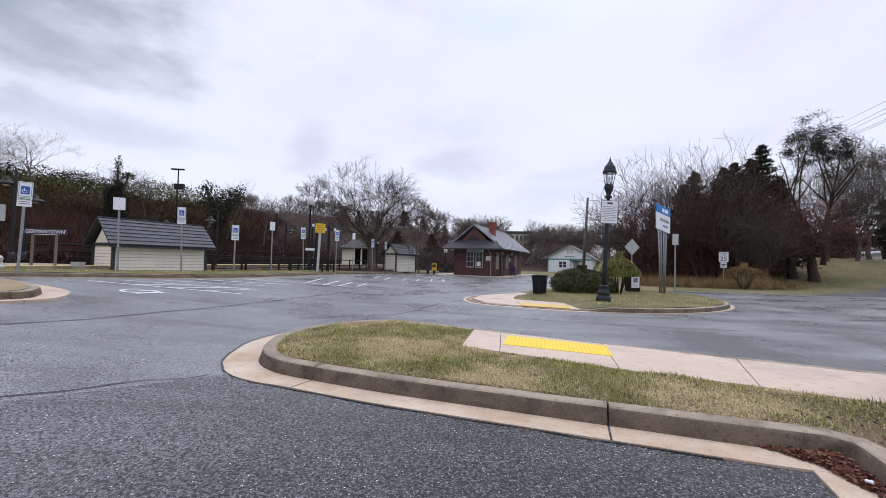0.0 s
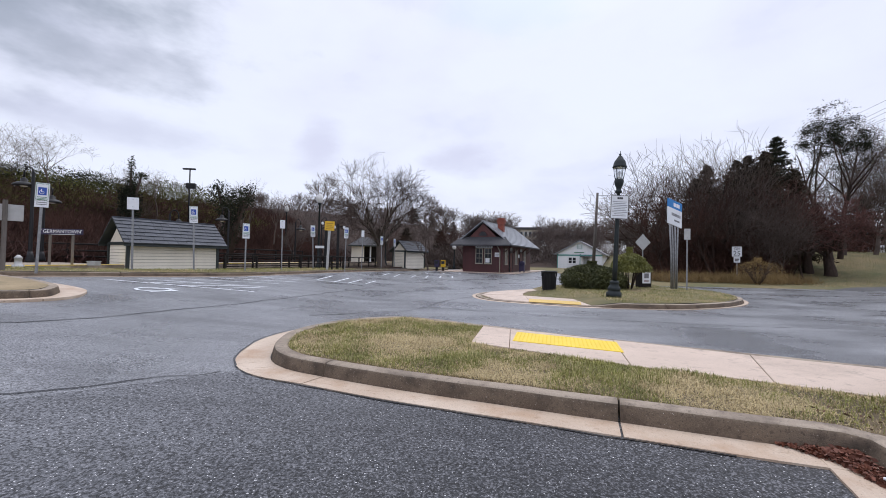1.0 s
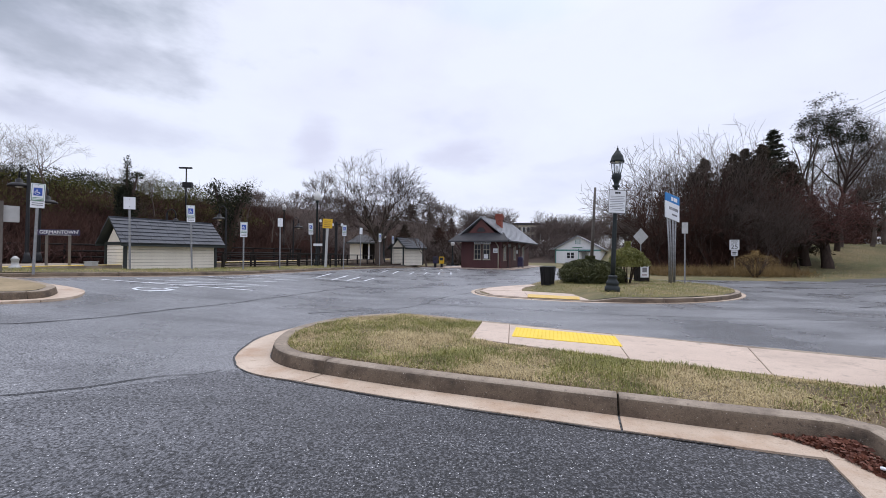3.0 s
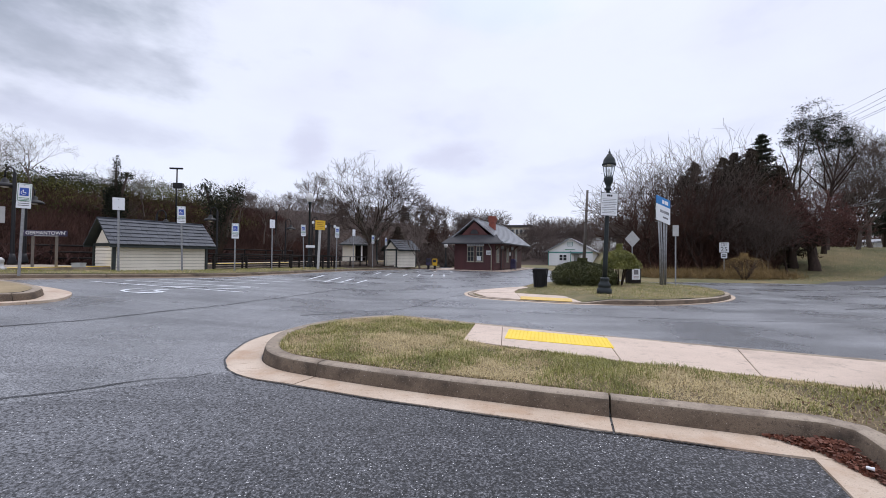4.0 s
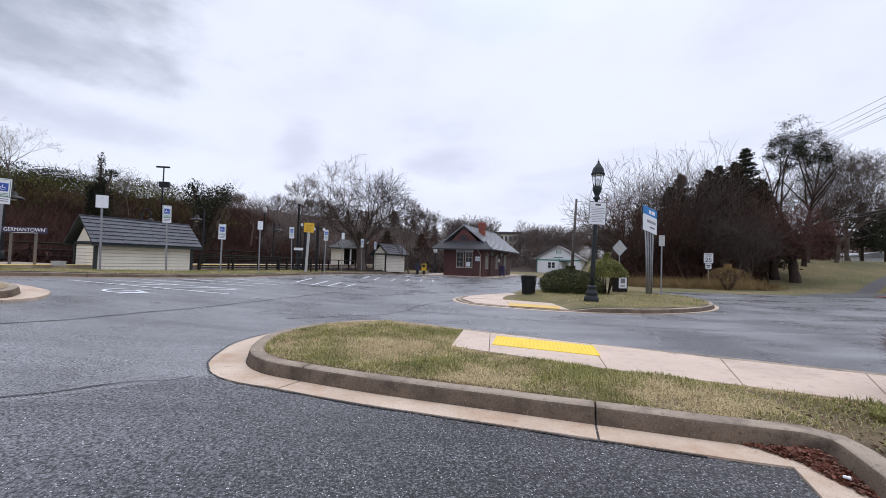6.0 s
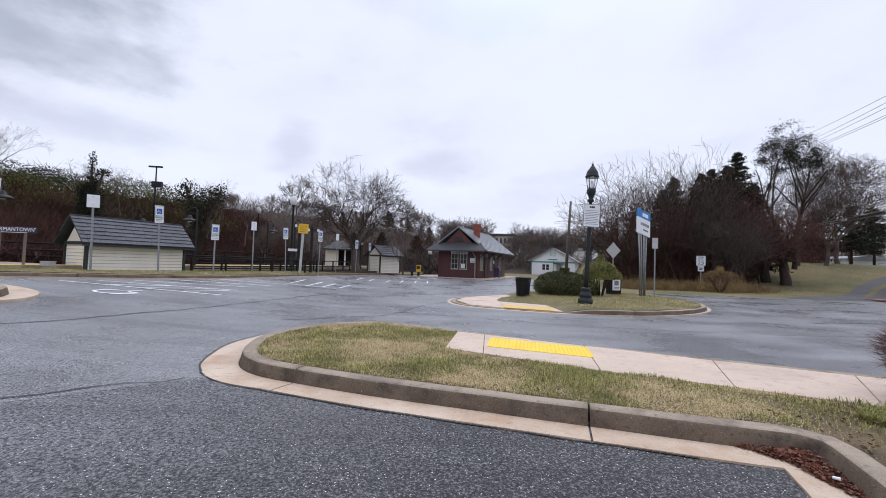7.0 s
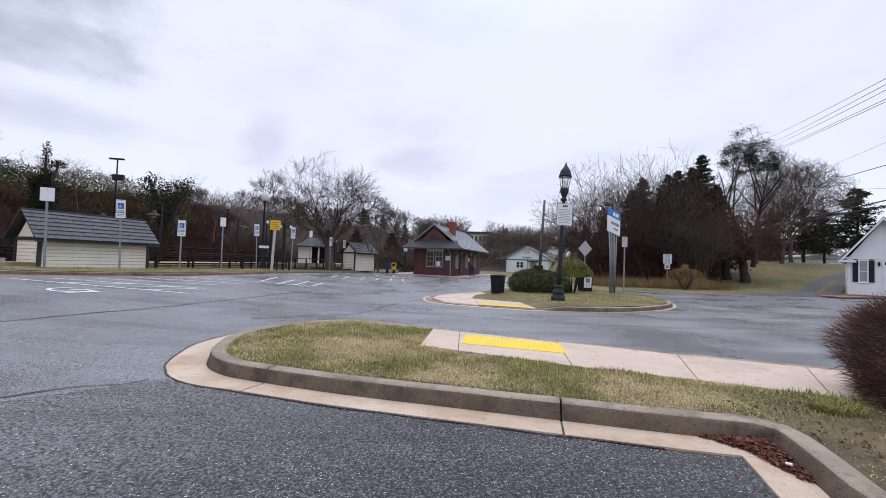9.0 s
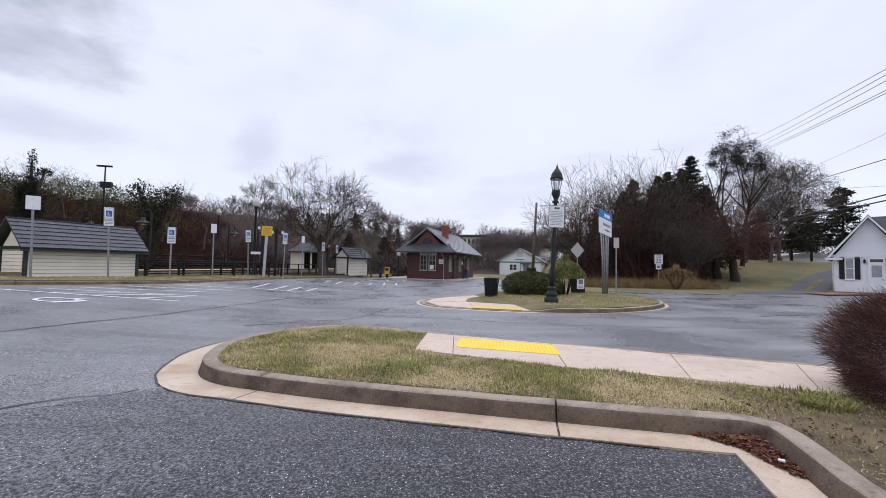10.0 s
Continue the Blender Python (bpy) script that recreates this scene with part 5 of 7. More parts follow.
def plain_sign(x, y, h, rz, w, hh, z, label, lean=0.0, material=None, diamond=False, bars=0, category="sign", face=True):
    t = thing("road_sign", pose(x, y, z - 0.05, 0, lean, rz), label, category, "road signs")
    part("post", post(h), M_STEEL, t)
    bm = boxes((-w / 2, w / 2, -0.012, -0.004, -hh / 2, hh / 2), bevel=0.004)
    pl = part("plate", bm, material or M_SIGN, t)
    pl.matrix_basis = pose(0, 0, h - (hh / 2 if not diamond else w * 0.7), 0, 45 if diamond else 0, 0)
    for k in range(bars):
        zz = hh * (0.3 - 0.6 * k / max(bars - 1, 1))
        part("writing_bar", boxes((-w * 0.35, w * 0.35, -0.015, -0.012, zz - 0.02, zz + 0.02)), M_INK, pl)
    for s in (-0.3, 0.3):
        part("bolt", boxes((-0.01, 0.01, -0.02, -0.01, s * hh, s * hh + 0.02)), M_STEEL, pl)
    return t


access_sign(-12.24, 11.43, 2.68, 35, lean=1.5, scale=1.0)
plain_sign(-12.12, 14.79, 2.8, 35, 0.36, 0.46, 0.75, "blank white plate on a galvanised post in the verge", lean=-1.0)
access_sign(-11.18, 16.97, 2.82, 42, lean=-1.8)
access_sign(-9.98, 18.94, 2.33, 35)
plain_sign(-9.49, 21.9, 2.8, 45, 0.28, 0.47, 0.62, "small blank white plate on a tall steel post", lean=-0.3)
access_sign(-8.99, 25.51, 2.86, 45, lean=-2.0)
access_sign(-7.16, 26.35, 2.95, 45, lean=1.0)
plain_sign(-7.04, 30.73, 3.0, 45, 0.26, 0.5, 0.5, "small white plate on a steel post by the verge", lean=0.8)
access_sign(-6.2, 34.5, 2.9, 50)
access_sign(-5.55, 38.2, 2.9, 55, lean=-2.0)

# yellow notice on a white timber post
t = thing("yellow_notice", pose(-8.27, 26.08, 0.5, 0, 2.0, 15), "yellow notice board on a thick pale post", "sign")
part("post", boxes((-0.08, 0.08, 0.0, 0.16, 0, 2.75), bevel=0.015), M_SIGNBACK, t)
pl = part("board", boxes((-0.31, 0.31, -0.03, 0.0, 2.6, 3.22), bevel=0.01), M_YELLOW, t)
for k in range(4):
    part("writing_bar", boxes((-0.22, 0.22 - 0.08 * (k % 2), -0.034, -0.03, 3.06 - k * 0.12, 3.085 - k * 0.12)), M_LEAF_DRY, pl)

# signs on the station island
plain_sign(9.9, 21.0, 2.8, 10, 0.62, 0.62, 0.16, "bare metal back of a diamond warning sign", diamond=True, material=M_SIGNBACK)
plain_sign(11.02, 19.0, 2.95, -5, 0.28, 0.52, 0.16, "bare metal back of a small sign on a post", material=M_SIGNBACK)
# wide sign plate at the west end
t = thing("wide_sign", pose(-13.0, 11.2, 0.72, 0, 0, 50), "bare back of a wide sign on a wooden post", "sign")
part("post", boxes((-0.055, 0.055, -0.14, -0.04, -0.1, 2.15), bevel=0.01), M_WOOD, t)
part("plate", boxes((-0.5, 0.38, -0.035, -0.02, 1.55, 2.03), bevel=0.01), M_SIGNBACK, t)

# speed limit sign
t = thing("speed_sign", pose(21.6, 30.8, 0.15, 0, 0, -32), "white speed limit sign with black numerals on a post", "sign")
part("post", post(2.6), M_STEEL, t)
pl = part("plate", boxes((-0.31, 0.31, -0.012, -0.004, 1.85, 2.62), bevel=0.006), M_SIGN, t)
lettering("SPEED", 0.15, M_INK, pl, pose(0, -0.014, 2.51, 90))
lettering("LIMIT", 0.15, M_INK, pl, pose(0, -0.014, 2.37, 90))
lettering("25", 0.46, M_INK, pl, pose(0, -0.014, 2.08, 90))
p2 = part("lower_plate", boxes((-0.2, 0.2, -0.012, -0.004, 1.4, 1.82), bevel=0.006), M_SIGN, t)
part("writing_bar", boxes((-0.13, 0.13, -0.015, -0.012, 1.62, 1.7), (-0.13, 0.1, -0.015, -0.012, 1.5, 1.57)), M_INK, p2)

# blue and white station sign on bent posts
t = thing("station_sign", pose(10.75, 19.6, 0.15, 0, 0, 22), "slanted blue and white station sign on grey tubular posts", "sign")
for k, (bx, tx) in enumerate(((-0.1, -0.28), (0.02, -0.1), (0.16, 0.12), (0.26, 0.34))):
    b = bmesh.new()
    tube(b, [(bx, 0.06, 0), (bx * 0.8 + tx * 0.2, 0.06, 1.8), (tx, 0.06, 3.9)], 0.036, 8)
    part("post", b, M_STEEL, t)
def slant(bm, x0, x1, z0, z1, y0, y1):
    pts = [(x0, z0 - 0.26 * (x0 + 0.46)), (x1, z0 - 0.26 * (x1 + 0.46)), (x1, z1 - 0.26 * (x1 + 0.46)), (x0, z1 - 0.26 * (x0 + 0.46))]
    return prism(bm, pts, y0, y1, "y")
pl = part("panel", slant(bmesh.new(), -0.46, 0.46, 3.22, 4.02, -0.03, 0.02), M_SIGN, t, "white lower panel")
tp = part("header", slant(bmesh.new(), -0.46, 0.46, 4.02, 4.42, -0.032, 0.02), M_SKYBLUE, t, "bright blue header panel")
part("logo", slant(bmesh.new(), -0.1, 0.05, 4.12, 4.3, -0.036, -0.032), M_SIGN, tp)
part("logo", slant(bmesh.new(), 0.08, 0.3, 4.12, 4.3, -0.036, -0.032), M_SIGN, tp)
for k in range(8):
    part("writing_bar", slant(bmesh.new(), -0.22 + k * 0.075, -0.165 + k * 0.075, 3.66, 3.8, -0.034, -0.03), M_GREY_INK, pl)
part("writing_bar", slant(bmesh.new(), -0.05, 0.3, 3.42, 3.5, -0.034, -0.03), M_GREY_INK, pl)

# information board
t = thing("information_board", pose(9.7, 20.25, 0.16, 0, 0, 14), "dark low plinth holding a white framed notice", "sign")
part("plinth", boxes((-0.36, 0.36, 0.0, 0.3, 0, 0.92), bevel=0.02), M_FENCE, t)
fr = part("notice", boxes((-0.2, 0.27, -0.03, 0.0, 0.22, 0.86), bevel=0.006), M_SIGN, t)
part("picture", boxes((-0.1, 0.16, -0.034, -0.03, 0.48, 0.72)), M_GREY_INK, fr)
part("writing_bar", boxes((-0.12, 0.18, -0.034, -0.03, 0.36, 0.38), (-0.12, 0.18, -0.034, -0.03, 0.3, 0.32)), M_LEAF_DRY, fr)

# slatted black litter bin
t = thing("litter_bin", pose(4.37, 18.1, isle2_z(4.37, 18.1) - 0.01), "black steel slatted litter bin with flared rim", "bin")
part("liner", turned([(0.25, 0.02), (0.26, 0.1), (0.28, 0.72), (0.26, 0.78)], 16), M_BLACK, t)
part("rim", turned([(0.33, 0.77), (0.37, 0.8), (0.37, 0.83), (0.31, 0.85), (0.25, 0.82)], 20), M_BLACK, t)
part("foot_ring", turned([(0.28, 0.0), (0.29, 0.03), (0.28, 0.06)], 20), M_BLACK, t)
for k in range(22):
    a = k * 2 * math.pi / 22
    b = boxes((-0.022, 0.022, -0.006, 0.006, 0.03, 0.62))
    for v in b.verts:
        s = v.co.z
        rad = 0.285 + 0.02 * s + 0.07 * max(0, s - 0.5) / 0.12 * 0.3
        v.co.y -= rad
    o = part("slat", b, M_BLACK, t)
    o.matrix_basis = pose(0, 0, 0, 0, 0, math.degrees(a))
    b = boxes((-0.022, 0.022, -0.345, -0.335, 0.62, 0.79))
    o = part("slat", b, M_BLACK, t)
    o.matrix_basis = pose(0, 0, 0, 0, 0, math.degrees(a))


def gooseneck(x, y, z, h, rz, label):
    t = thing("platform_lamp", pose(x, y, z, 0, 0, rz), label, "lamp post", "platform lamps")
    b = bmesh.new()
    tube(b, [(0, 0, 0), (0, 0, 0.5), (0, 0, h - 0.4)] + [(-0.22 + 0.22 * math.cos(a), 0, h - 0.4 + 0.3 * math.sin(a)) for a in (k * math.pi / 8 for k in range(1, 9))] + [(-0.44, 0, h - 0.62)], [0.1, 0.075, 0.06] + [0.035] * 9, 8)
    part("pole", b, M_BLACK, t)
    part("base", turned([(0.17, 0), (0.17, 0.1), (0.12, 0.3), (0.09, 0.5)], 10), M_BLACK, t)
    o = part("hood", turned([(0.39, -0.3), (0.4, -0.27), (0.36, -0.2), (0.24, -0.13), (0.13, -0.1), (0.12, 0.04), (0.06, 0.08), (0.03, 0.12)], 16), M_BLACK, t, "black bell-shaped hood")
    o.matrix_basis = Matrix.Translation((-0.44, 0, h - 0.7))
    part("lamp_glass", turned([(0.02, -0.36), (0.12, -0.33), (0.16, -0.27)], 10), M_GLOBE, o)


gooseneck(-19.6, 18.0, 0.85, 4.55, 0, "black gooseneck platform lamp with bell hood")
gooseneck(-21.8, 20.6, 0.85, 4.1, 180, "black gooseneck platform lamp with bell hood")
gooseneck(-14.9, 26.0, 0.3, 4.3, 0, "black gooseneck platform lamp with bell hood")
gooseneck(-16.4, 22.6, 0.3, 3.7, 200, "black gooseneck platform lamp with bell hood")
gooseneck(-13.6, 34.0, 0.3, 4.3, 180, "black gooseneck platform lamp with bell hood")
gooseneck(-11.0, 33.0, 0.3, 4.4, 180, "black gooseneck platform lamp with bell hood")


def globe_lamp(x, y, z, h):
    t = thing("globe_lamp", pose(x, y, z), "dark lamp post with frosted acorn globe", "lamp post", "globe lamps")
    part("pole", turned([(0.2, 0), (0.2, 0.3), (0.1, 0.5), (0.085, 1.5), (0.065, h - 0.95), (0.12, h - 0.9), (0.14, h - 0.75)], 10), M_LAMPGR, t)
    part("globe", turned([(0.14, h - 0.75), (0.25, h - 0.55), (0.26, h - 0.4), (0.2, h - 0.2), (0.1, h - 0.08), (0.05, h - 0.05)], 14), M_GLOBE, t, "frosted acorn globe")
    part("finial", turned([(0.06, h - 0.06), (0.03, h), (0.045, h + 0.04), (0.01, h + 0.12)], 8), M_LAMPGR, t)


globe_lamp(-10.2, 30.0, 0.35, 5.85)
globe_lamp(-19.1, 45.0, 0.6, 6.5)
globe_lamp(-7.8, 46.0, 0.4, 3.6)
globe_lamp(0.2, 50.0, 0.1, 3.2)

# flood-light pole beyond the bank
t = thing("floodlight_pole", pose(-27.1, 40, 3.0, 0, 0, 5), "tall dark pole with crossbar floodlight and speaker box", "pole")
b = bmesh.new()
tube(b, [(0, 0, 0), (0, 0, 7.0)], [0.1, 0.06], 8)
part("pole", b, M_BLACK, t)
part("crossbar", boxes((-0.7, 0.55, -0.1, 0.1, 6.95, 7.1), bevel=0.02), M_BLACK, t)
part("equipment_box", boxes((-0.3, 0.6, -0.2, 0.2, 5.0, 5.55), bevel=0.03), M_BLACK, t)

# leaning timber pole with service wire
t = thing("utility_pole", pose(16.7, 47.8, -0.1, 0, 2.6, 0), "weathered grey timber utility pole leaning slightly", "pole")
b = bmesh.new()
tube(b, [(0, 0, 0), (0, 0, 5), (0, 0, 9.7)], [0.2, 0.17, 0.13], 10)
part("shaft", b, M_WOOD, t)
part("insulator", turned([(0.05, 9.4), (0.08, 9.45), (0.05, 9.55)], 8), M_GLOBE, t)


def wire(a, b, sag, r, label):
    bm = bmesh.new()
    A, B = Vector(a), Vector(b)
    tube(bm, [A + (B - A) * s - Vector((0, 0, sag * 4 * s * (1 - s))) for s in (k / 14 for k in range(15))], r, 5)
    tagged(part("overhead_wire", bm, M_BLACK), label, "wire", "overhead wires")


for a, b, r in [((19.98, 14.0, 10.12), (43.62, 44.0, 18.0), 0.014), ((19.97, 14.0, 9.88), (43.61, 44.0, 17.14), 0.014), ((19.96, 14.0, 9.62), (43.61, 44.0, 16.74), 0.014),
                ((19.95, 14.0, 9.22), (43.6, 44.0, 16.22), 0.014), ((19.95, 14.0, 9.1), (43.6, 44.0, 16.02), 0.014), ((19.87, 14.0, 6.34), (43.53, 44.0, 10.78), 0.018),
                ((19.82, 14.0, 4.86), (43.49, 44.0, 7.3), 0.03), ((19.82, 14.0, 4.62), (43.49, 44.0, 7.18), 0.03), ((19.9, 14.0, 7.4), (37.0, 35.4, 10.4), 0.006), ((19.84, 14.0, 5.22), (43.54, 44.0, 11.58), 0.006)]:
    A, B = Vector(a), Vector(b)
    wire(A - (B - A) * 0.3, B, 0.15, r, "dark overhead service cable between roadside poles")
wire((17.1, 47.8, 9.3), (32.0, 44.0, 9.4), 0.3, 0.02, "thin service wire from the timber pole")

# ---- railway side ----
t = thing("platform", pose(-19.0, 9.0, 0, 0, 0, 0), "concrete platform with yellow edge stripe", "platform", kind="structure")
ang = math.atan2(10, 3.2)
t.matrix_basis = pose(-16.6, 12.0, 0, 0, 0, math.degrees(ang))
part("slab", boxes((-14, 6.0, 0, 5.0, 0.0, 0.84), bevel=0.02), M_CONC, t)
part("edge_stripe", boxes((-14, 6.0, 0.01, 0.5, 0.84, 0.848)), M_DOME, t, "yellow tactile edge stripe")
t = thing("platform_far", pose(-17.5, 22.0, 0, 0, 0, 72), "long far platform with pale edge", "platform", kind="structure")
part("slab", boxes((0, 40, -1.5, 1.5, 0.0, 0.8), bevel=0.02), M_CONC, t)
part("edge_stripe", boxes((0, 40, -1.49, -1.0, 0.8, 0.808)), M_DOME, t, "yellow tactile edge stripe")
t = thing("track", pose(-15.2, 20.0, 0.22, 0, 0, 73), "rusty railway track with timber sleepers", "railway track", kind="structure")
for y in (-0.72, 0.72, -3.9, -2.5):
    part("rail", boxes((-20, 40, y - 0.035, y + 0.035, 0.12, 0.28)), M_RAIL, t)
sl = part("sleeper", boxes((0, 0.22, -1.25, 1.25, 0.0, 0.13), bevel=0.01), M_WOOD, t)
for k in range(-20, 44):
    shared("sleeper", sl, t, Matrix.Translation((k * 0.62, 0, 0)))
    shared("sleeper", sl, t, Matrix.Translation((k * 0.62, -3.2, 0)))


def rail_fence(name, pts, h, rails, label, r=0.035, step=2.0, material=None, z_of=None):
    t = thing(name, Matrix.Identity(4), label, "fence")
    P = smooth_path(pts, step)
    zs = [z_of(p.x, p.y) for p in P]
    for p, z in zip(P, zs):
        part("post", boxes((p.x - 0.05, p.x + 0.05, p.y - 0.05, p.y + 0.05, z - 0.2, z + h), bevel=0.008), material or M_FENCE, t)
    for (p, z), (q, w) in zip(zip(P, zs), zip(P[1:], zs[1:])):
        for f in rails:
            b = bmesh.new()
            tube(b, [(p.x, p.y, z + h * f), (q.x, q.y, w + h * f)], r, 5)
            part("rail", b, material or M_FENCE, t)


rail_fence("handrail", [(-12.3, 21.2), (-10.6, 25.6), (-9.6, 29.5), (-8.9, 34.0), (-7.6, 39.0)], 1.05, (0.97, 0.55, 0.15), "black railing along the path by the tracks", z_of=lambda x, y: 0.3)
rail_fence("handrail", [(-13.4, 23.2), (-12.0, 27.6), (-11.0, 31.5), (-10.2, 36.0)], 1.1, (0.97, 0.6, 0.3), "black railing along the inner platform edge", z_of=lambda x, y: 0.35)
rail_fence("board_fence", [(-31, 16.0), (-26.5, 20.5), (-22.0, 25.5), (-18.5, 33.0), (-16.0, 42.0)], 1.15, (0.95, 0.6, 0.28), "dark weathered rail fence beyond the tracks", r=0.06, step=2.4, z_of=lambda x, y: 0.75)
rail_fence("ramp_rail", [(-9.6, 25.0), (-8.2, 26.9), (-7.9, 28.6)], 0.9, (0.97, 0.5), "black ramp railing beside the yellow notice", z_of=lambda x, y: 0.5)

# platform name sign
t = thing("platform_sign", pose(-16.1, 16.0, 0.84, 0, 0, 6), "navy platform name board with white letters on two posts", "sign")
for x in (-0.48, 0.4):
    part("post", boxes((x - 0.035, x + 0.035, 0.0, 0.06, 0, 1.3)), M_WOOD, t)
pl = part("board", boxes((-0.84, 0.82, -0.03, 0.0, 1.24, 1.48), bevel=0.006), M_NAVY, t)
lettering("GERMANTOWN", 0.2, M_SIGN, pl, pose(0.02, -0.034, 1.365, 90))
part("underline", boxes((-0.4, 0.5, -0.034, -0.03, 1.245, 1.262)), M_SIGN, pl)
for x in (-0.79, 0.77):
    part("stud", boxes((x - 0.015, x + 0.015, -0.034, -0.03, 1.42, 1.45)), M_SIGN, pl)
t = thing("utility_cabinet", pose(-14.75, 15.9, 0.84, 0, 0, 5), "small grey concrete equipment box on the platform", "box")
part("body", boxes((-0.17, 0.17, 0, 0.3, 0, 0.15), bevel=0.015), M_SIGNBACK, t)
part("lid", boxes((-0.19, 0.19, -0.02, 0.32, 0.15, 0.18), bevel=0.01), M_SIGNBACK, t)

# dark poles with small lamps by the crossing
for x, y, h, lb in ((-8.2, 28.2, 3.3, "black square pole with small white signal heads"), (-9.2, 28.6, 3.6, "black square pole with a white lamp head")):
    t = thing("signal_pole", pose(x, y, 0.4, 0, 0, 10), lb, "pole", "signal poles")
    part("pole", boxes((-0.09, 0.09, -0.09, 0.09, 0, h), bevel=0.01), M_BLACK, t)
    part("arm", boxes((-0.3, 0.45, -0.04, 0.04, h - 0.22, h - 0.15)), M_BLACK, t)
    for k in (-0.25, 0.4):
        part("head", boxes((k - 0.08, k + 0.08, -0.12, 0.04, h - 0.32, h - 0.12), bevel=0.03), M_SIGN, t)
t = thing("small_notice", pose(-9.3, 27.6, 0.4, 0, 0, 10), "small white notice on a dark post", "sign")
part("post", boxes((-0.04, 0.04, 0, 0.06, 0, 1.5)), M_BLACK, t)
part("plate", boxes((-0.3, 0.3, -0.03, 0.0, 1.55, 1.72)), M_SIGN, t)

# waiting shelter on the far platform
t = thing("waiting_shelter", pose(-11.9, 46.5, 0.8, 0, 0, 12), "cream waiting shelter with hipped grey roof", "shelter")
part("wall", boxes((0, 1.45, 0, 2.2, 0, 1.9)), M_SIDING, t)
# near-black back wall paints the shade of the open interior
part("shaded_back_wall", boxes((1.45, 2.9, 1.95, 2.2, 0, 1.9)), M_FENCE, t)
part("bench", boxes((1.6, 2.8, 1.5, 1.9, 0.4, 0.46), (1.65, 1.72, 1.55, 1.85, 0, 0.4), (2.68, 2.75, 1.55, 1.85, 0, 0.4)), M_WOOD, t)
bm = bmesh.new()
base = [bm.verts.new(p) for p in ((-0.4, -0.6, 1.9), (3.4, -0.6, 1.9), (3.4, 2.8, 1.9), (-0.4, 2.8, 1.9))]
top = [bm.verts.new(p) for p in ((1.1, 1.1, 2.95), (1.9, 1.1, 2.95))]
for f in ((base[0], base[1], top[1], top[0]), (base[1], base[2], top[1]), (base[2], base[3], top[0], top[1]), (base[3], base[0], top[0])):
    bm.faces.new(f)
bm.faces.new(base[::-1])
part("roof", bm, M_ROOF_D, t)
for x in (2.2, 3.2):
    part("post", boxes((x - 0.09, x + 0.09, -0.1, 0.08, 0, 2.0)), M_WHITE, t)
part("fascia", boxes((-0.42, 3.42, -0.64, -0.58, 1.8, 1.95)), M_TRIM, t)
lap_wall(t, "siding_board", 1.45, 0, 1.8, Matrix.Translation((0, -0.001, 0)), M_SIDING, board=0.3, thick=0.03)

# news boxes and bin by the depot
for x, y, m, lb in ((-1.7, 43.2, M_NAVY, "dark blue newspaper vending box on legs"), (-1.0, 42.9, M_YELLOW, "yellow newspaper vending box on legs")):
    t = thing("news_box", pose(x, y, lot_z(x, y) + 0.05, 0, 0, -10), lb, "news box", "news boxes")
    part("body", boxes((-0.24, 0.24, -0.2, 0.2, 0.4, 1.15), bevel=0.03), m, t)
    part("window", boxes((-0.18, 0.18, -0.215, -0.2, 0.75, 1.05)), M_PANE, t)
    part("pedestal", boxes((-0.12, 0.12, -0.12, 0.12, 0, 0.4), bevel=0.01), M_BLACK, t)
t = thing("mailbox", pose(7.55, 43.4, 0.06, 0, 0, 66), "dark blue street mailbox by the depot", "mailbox")
part("body", boxes((-0.28, 0.28, -0.28, 0.28, 0.15, 0.95), bevel=0.04), M_NAVY, t)
b = bmesh.new()
tube(b, [(-0.28, 0, 0.95), (0.28, 0, 0.95)], 0.27, 12)
part("hood", b, M_NAVY, t)
for sx in (-0.22, 0.22):
    for sy in (-0.22, 0.22):
        part("leg", boxes((sx - 0.03, sx + 0.03, sy - 0.03, sy + 0.03, 0, 0.16)), M_NAVY, t)

t = thing("bollard", pose(-14.55, 13.0, 0.82), "small weathered concrete bollard at the platform end", "bollard")
part("shaft", turned([(0.16, 0), (0.16, 0.08), (0.1, 0.12), (0.09, 0.28), (0.11, 0.3)], 10), M_SIGNBACK, t)
part("cap", turned([(0.11, 0.3), (0.1, 0.36), (0.05, 0.42), (0.02, 0.44)], 10), M_SIGNBACK, t)


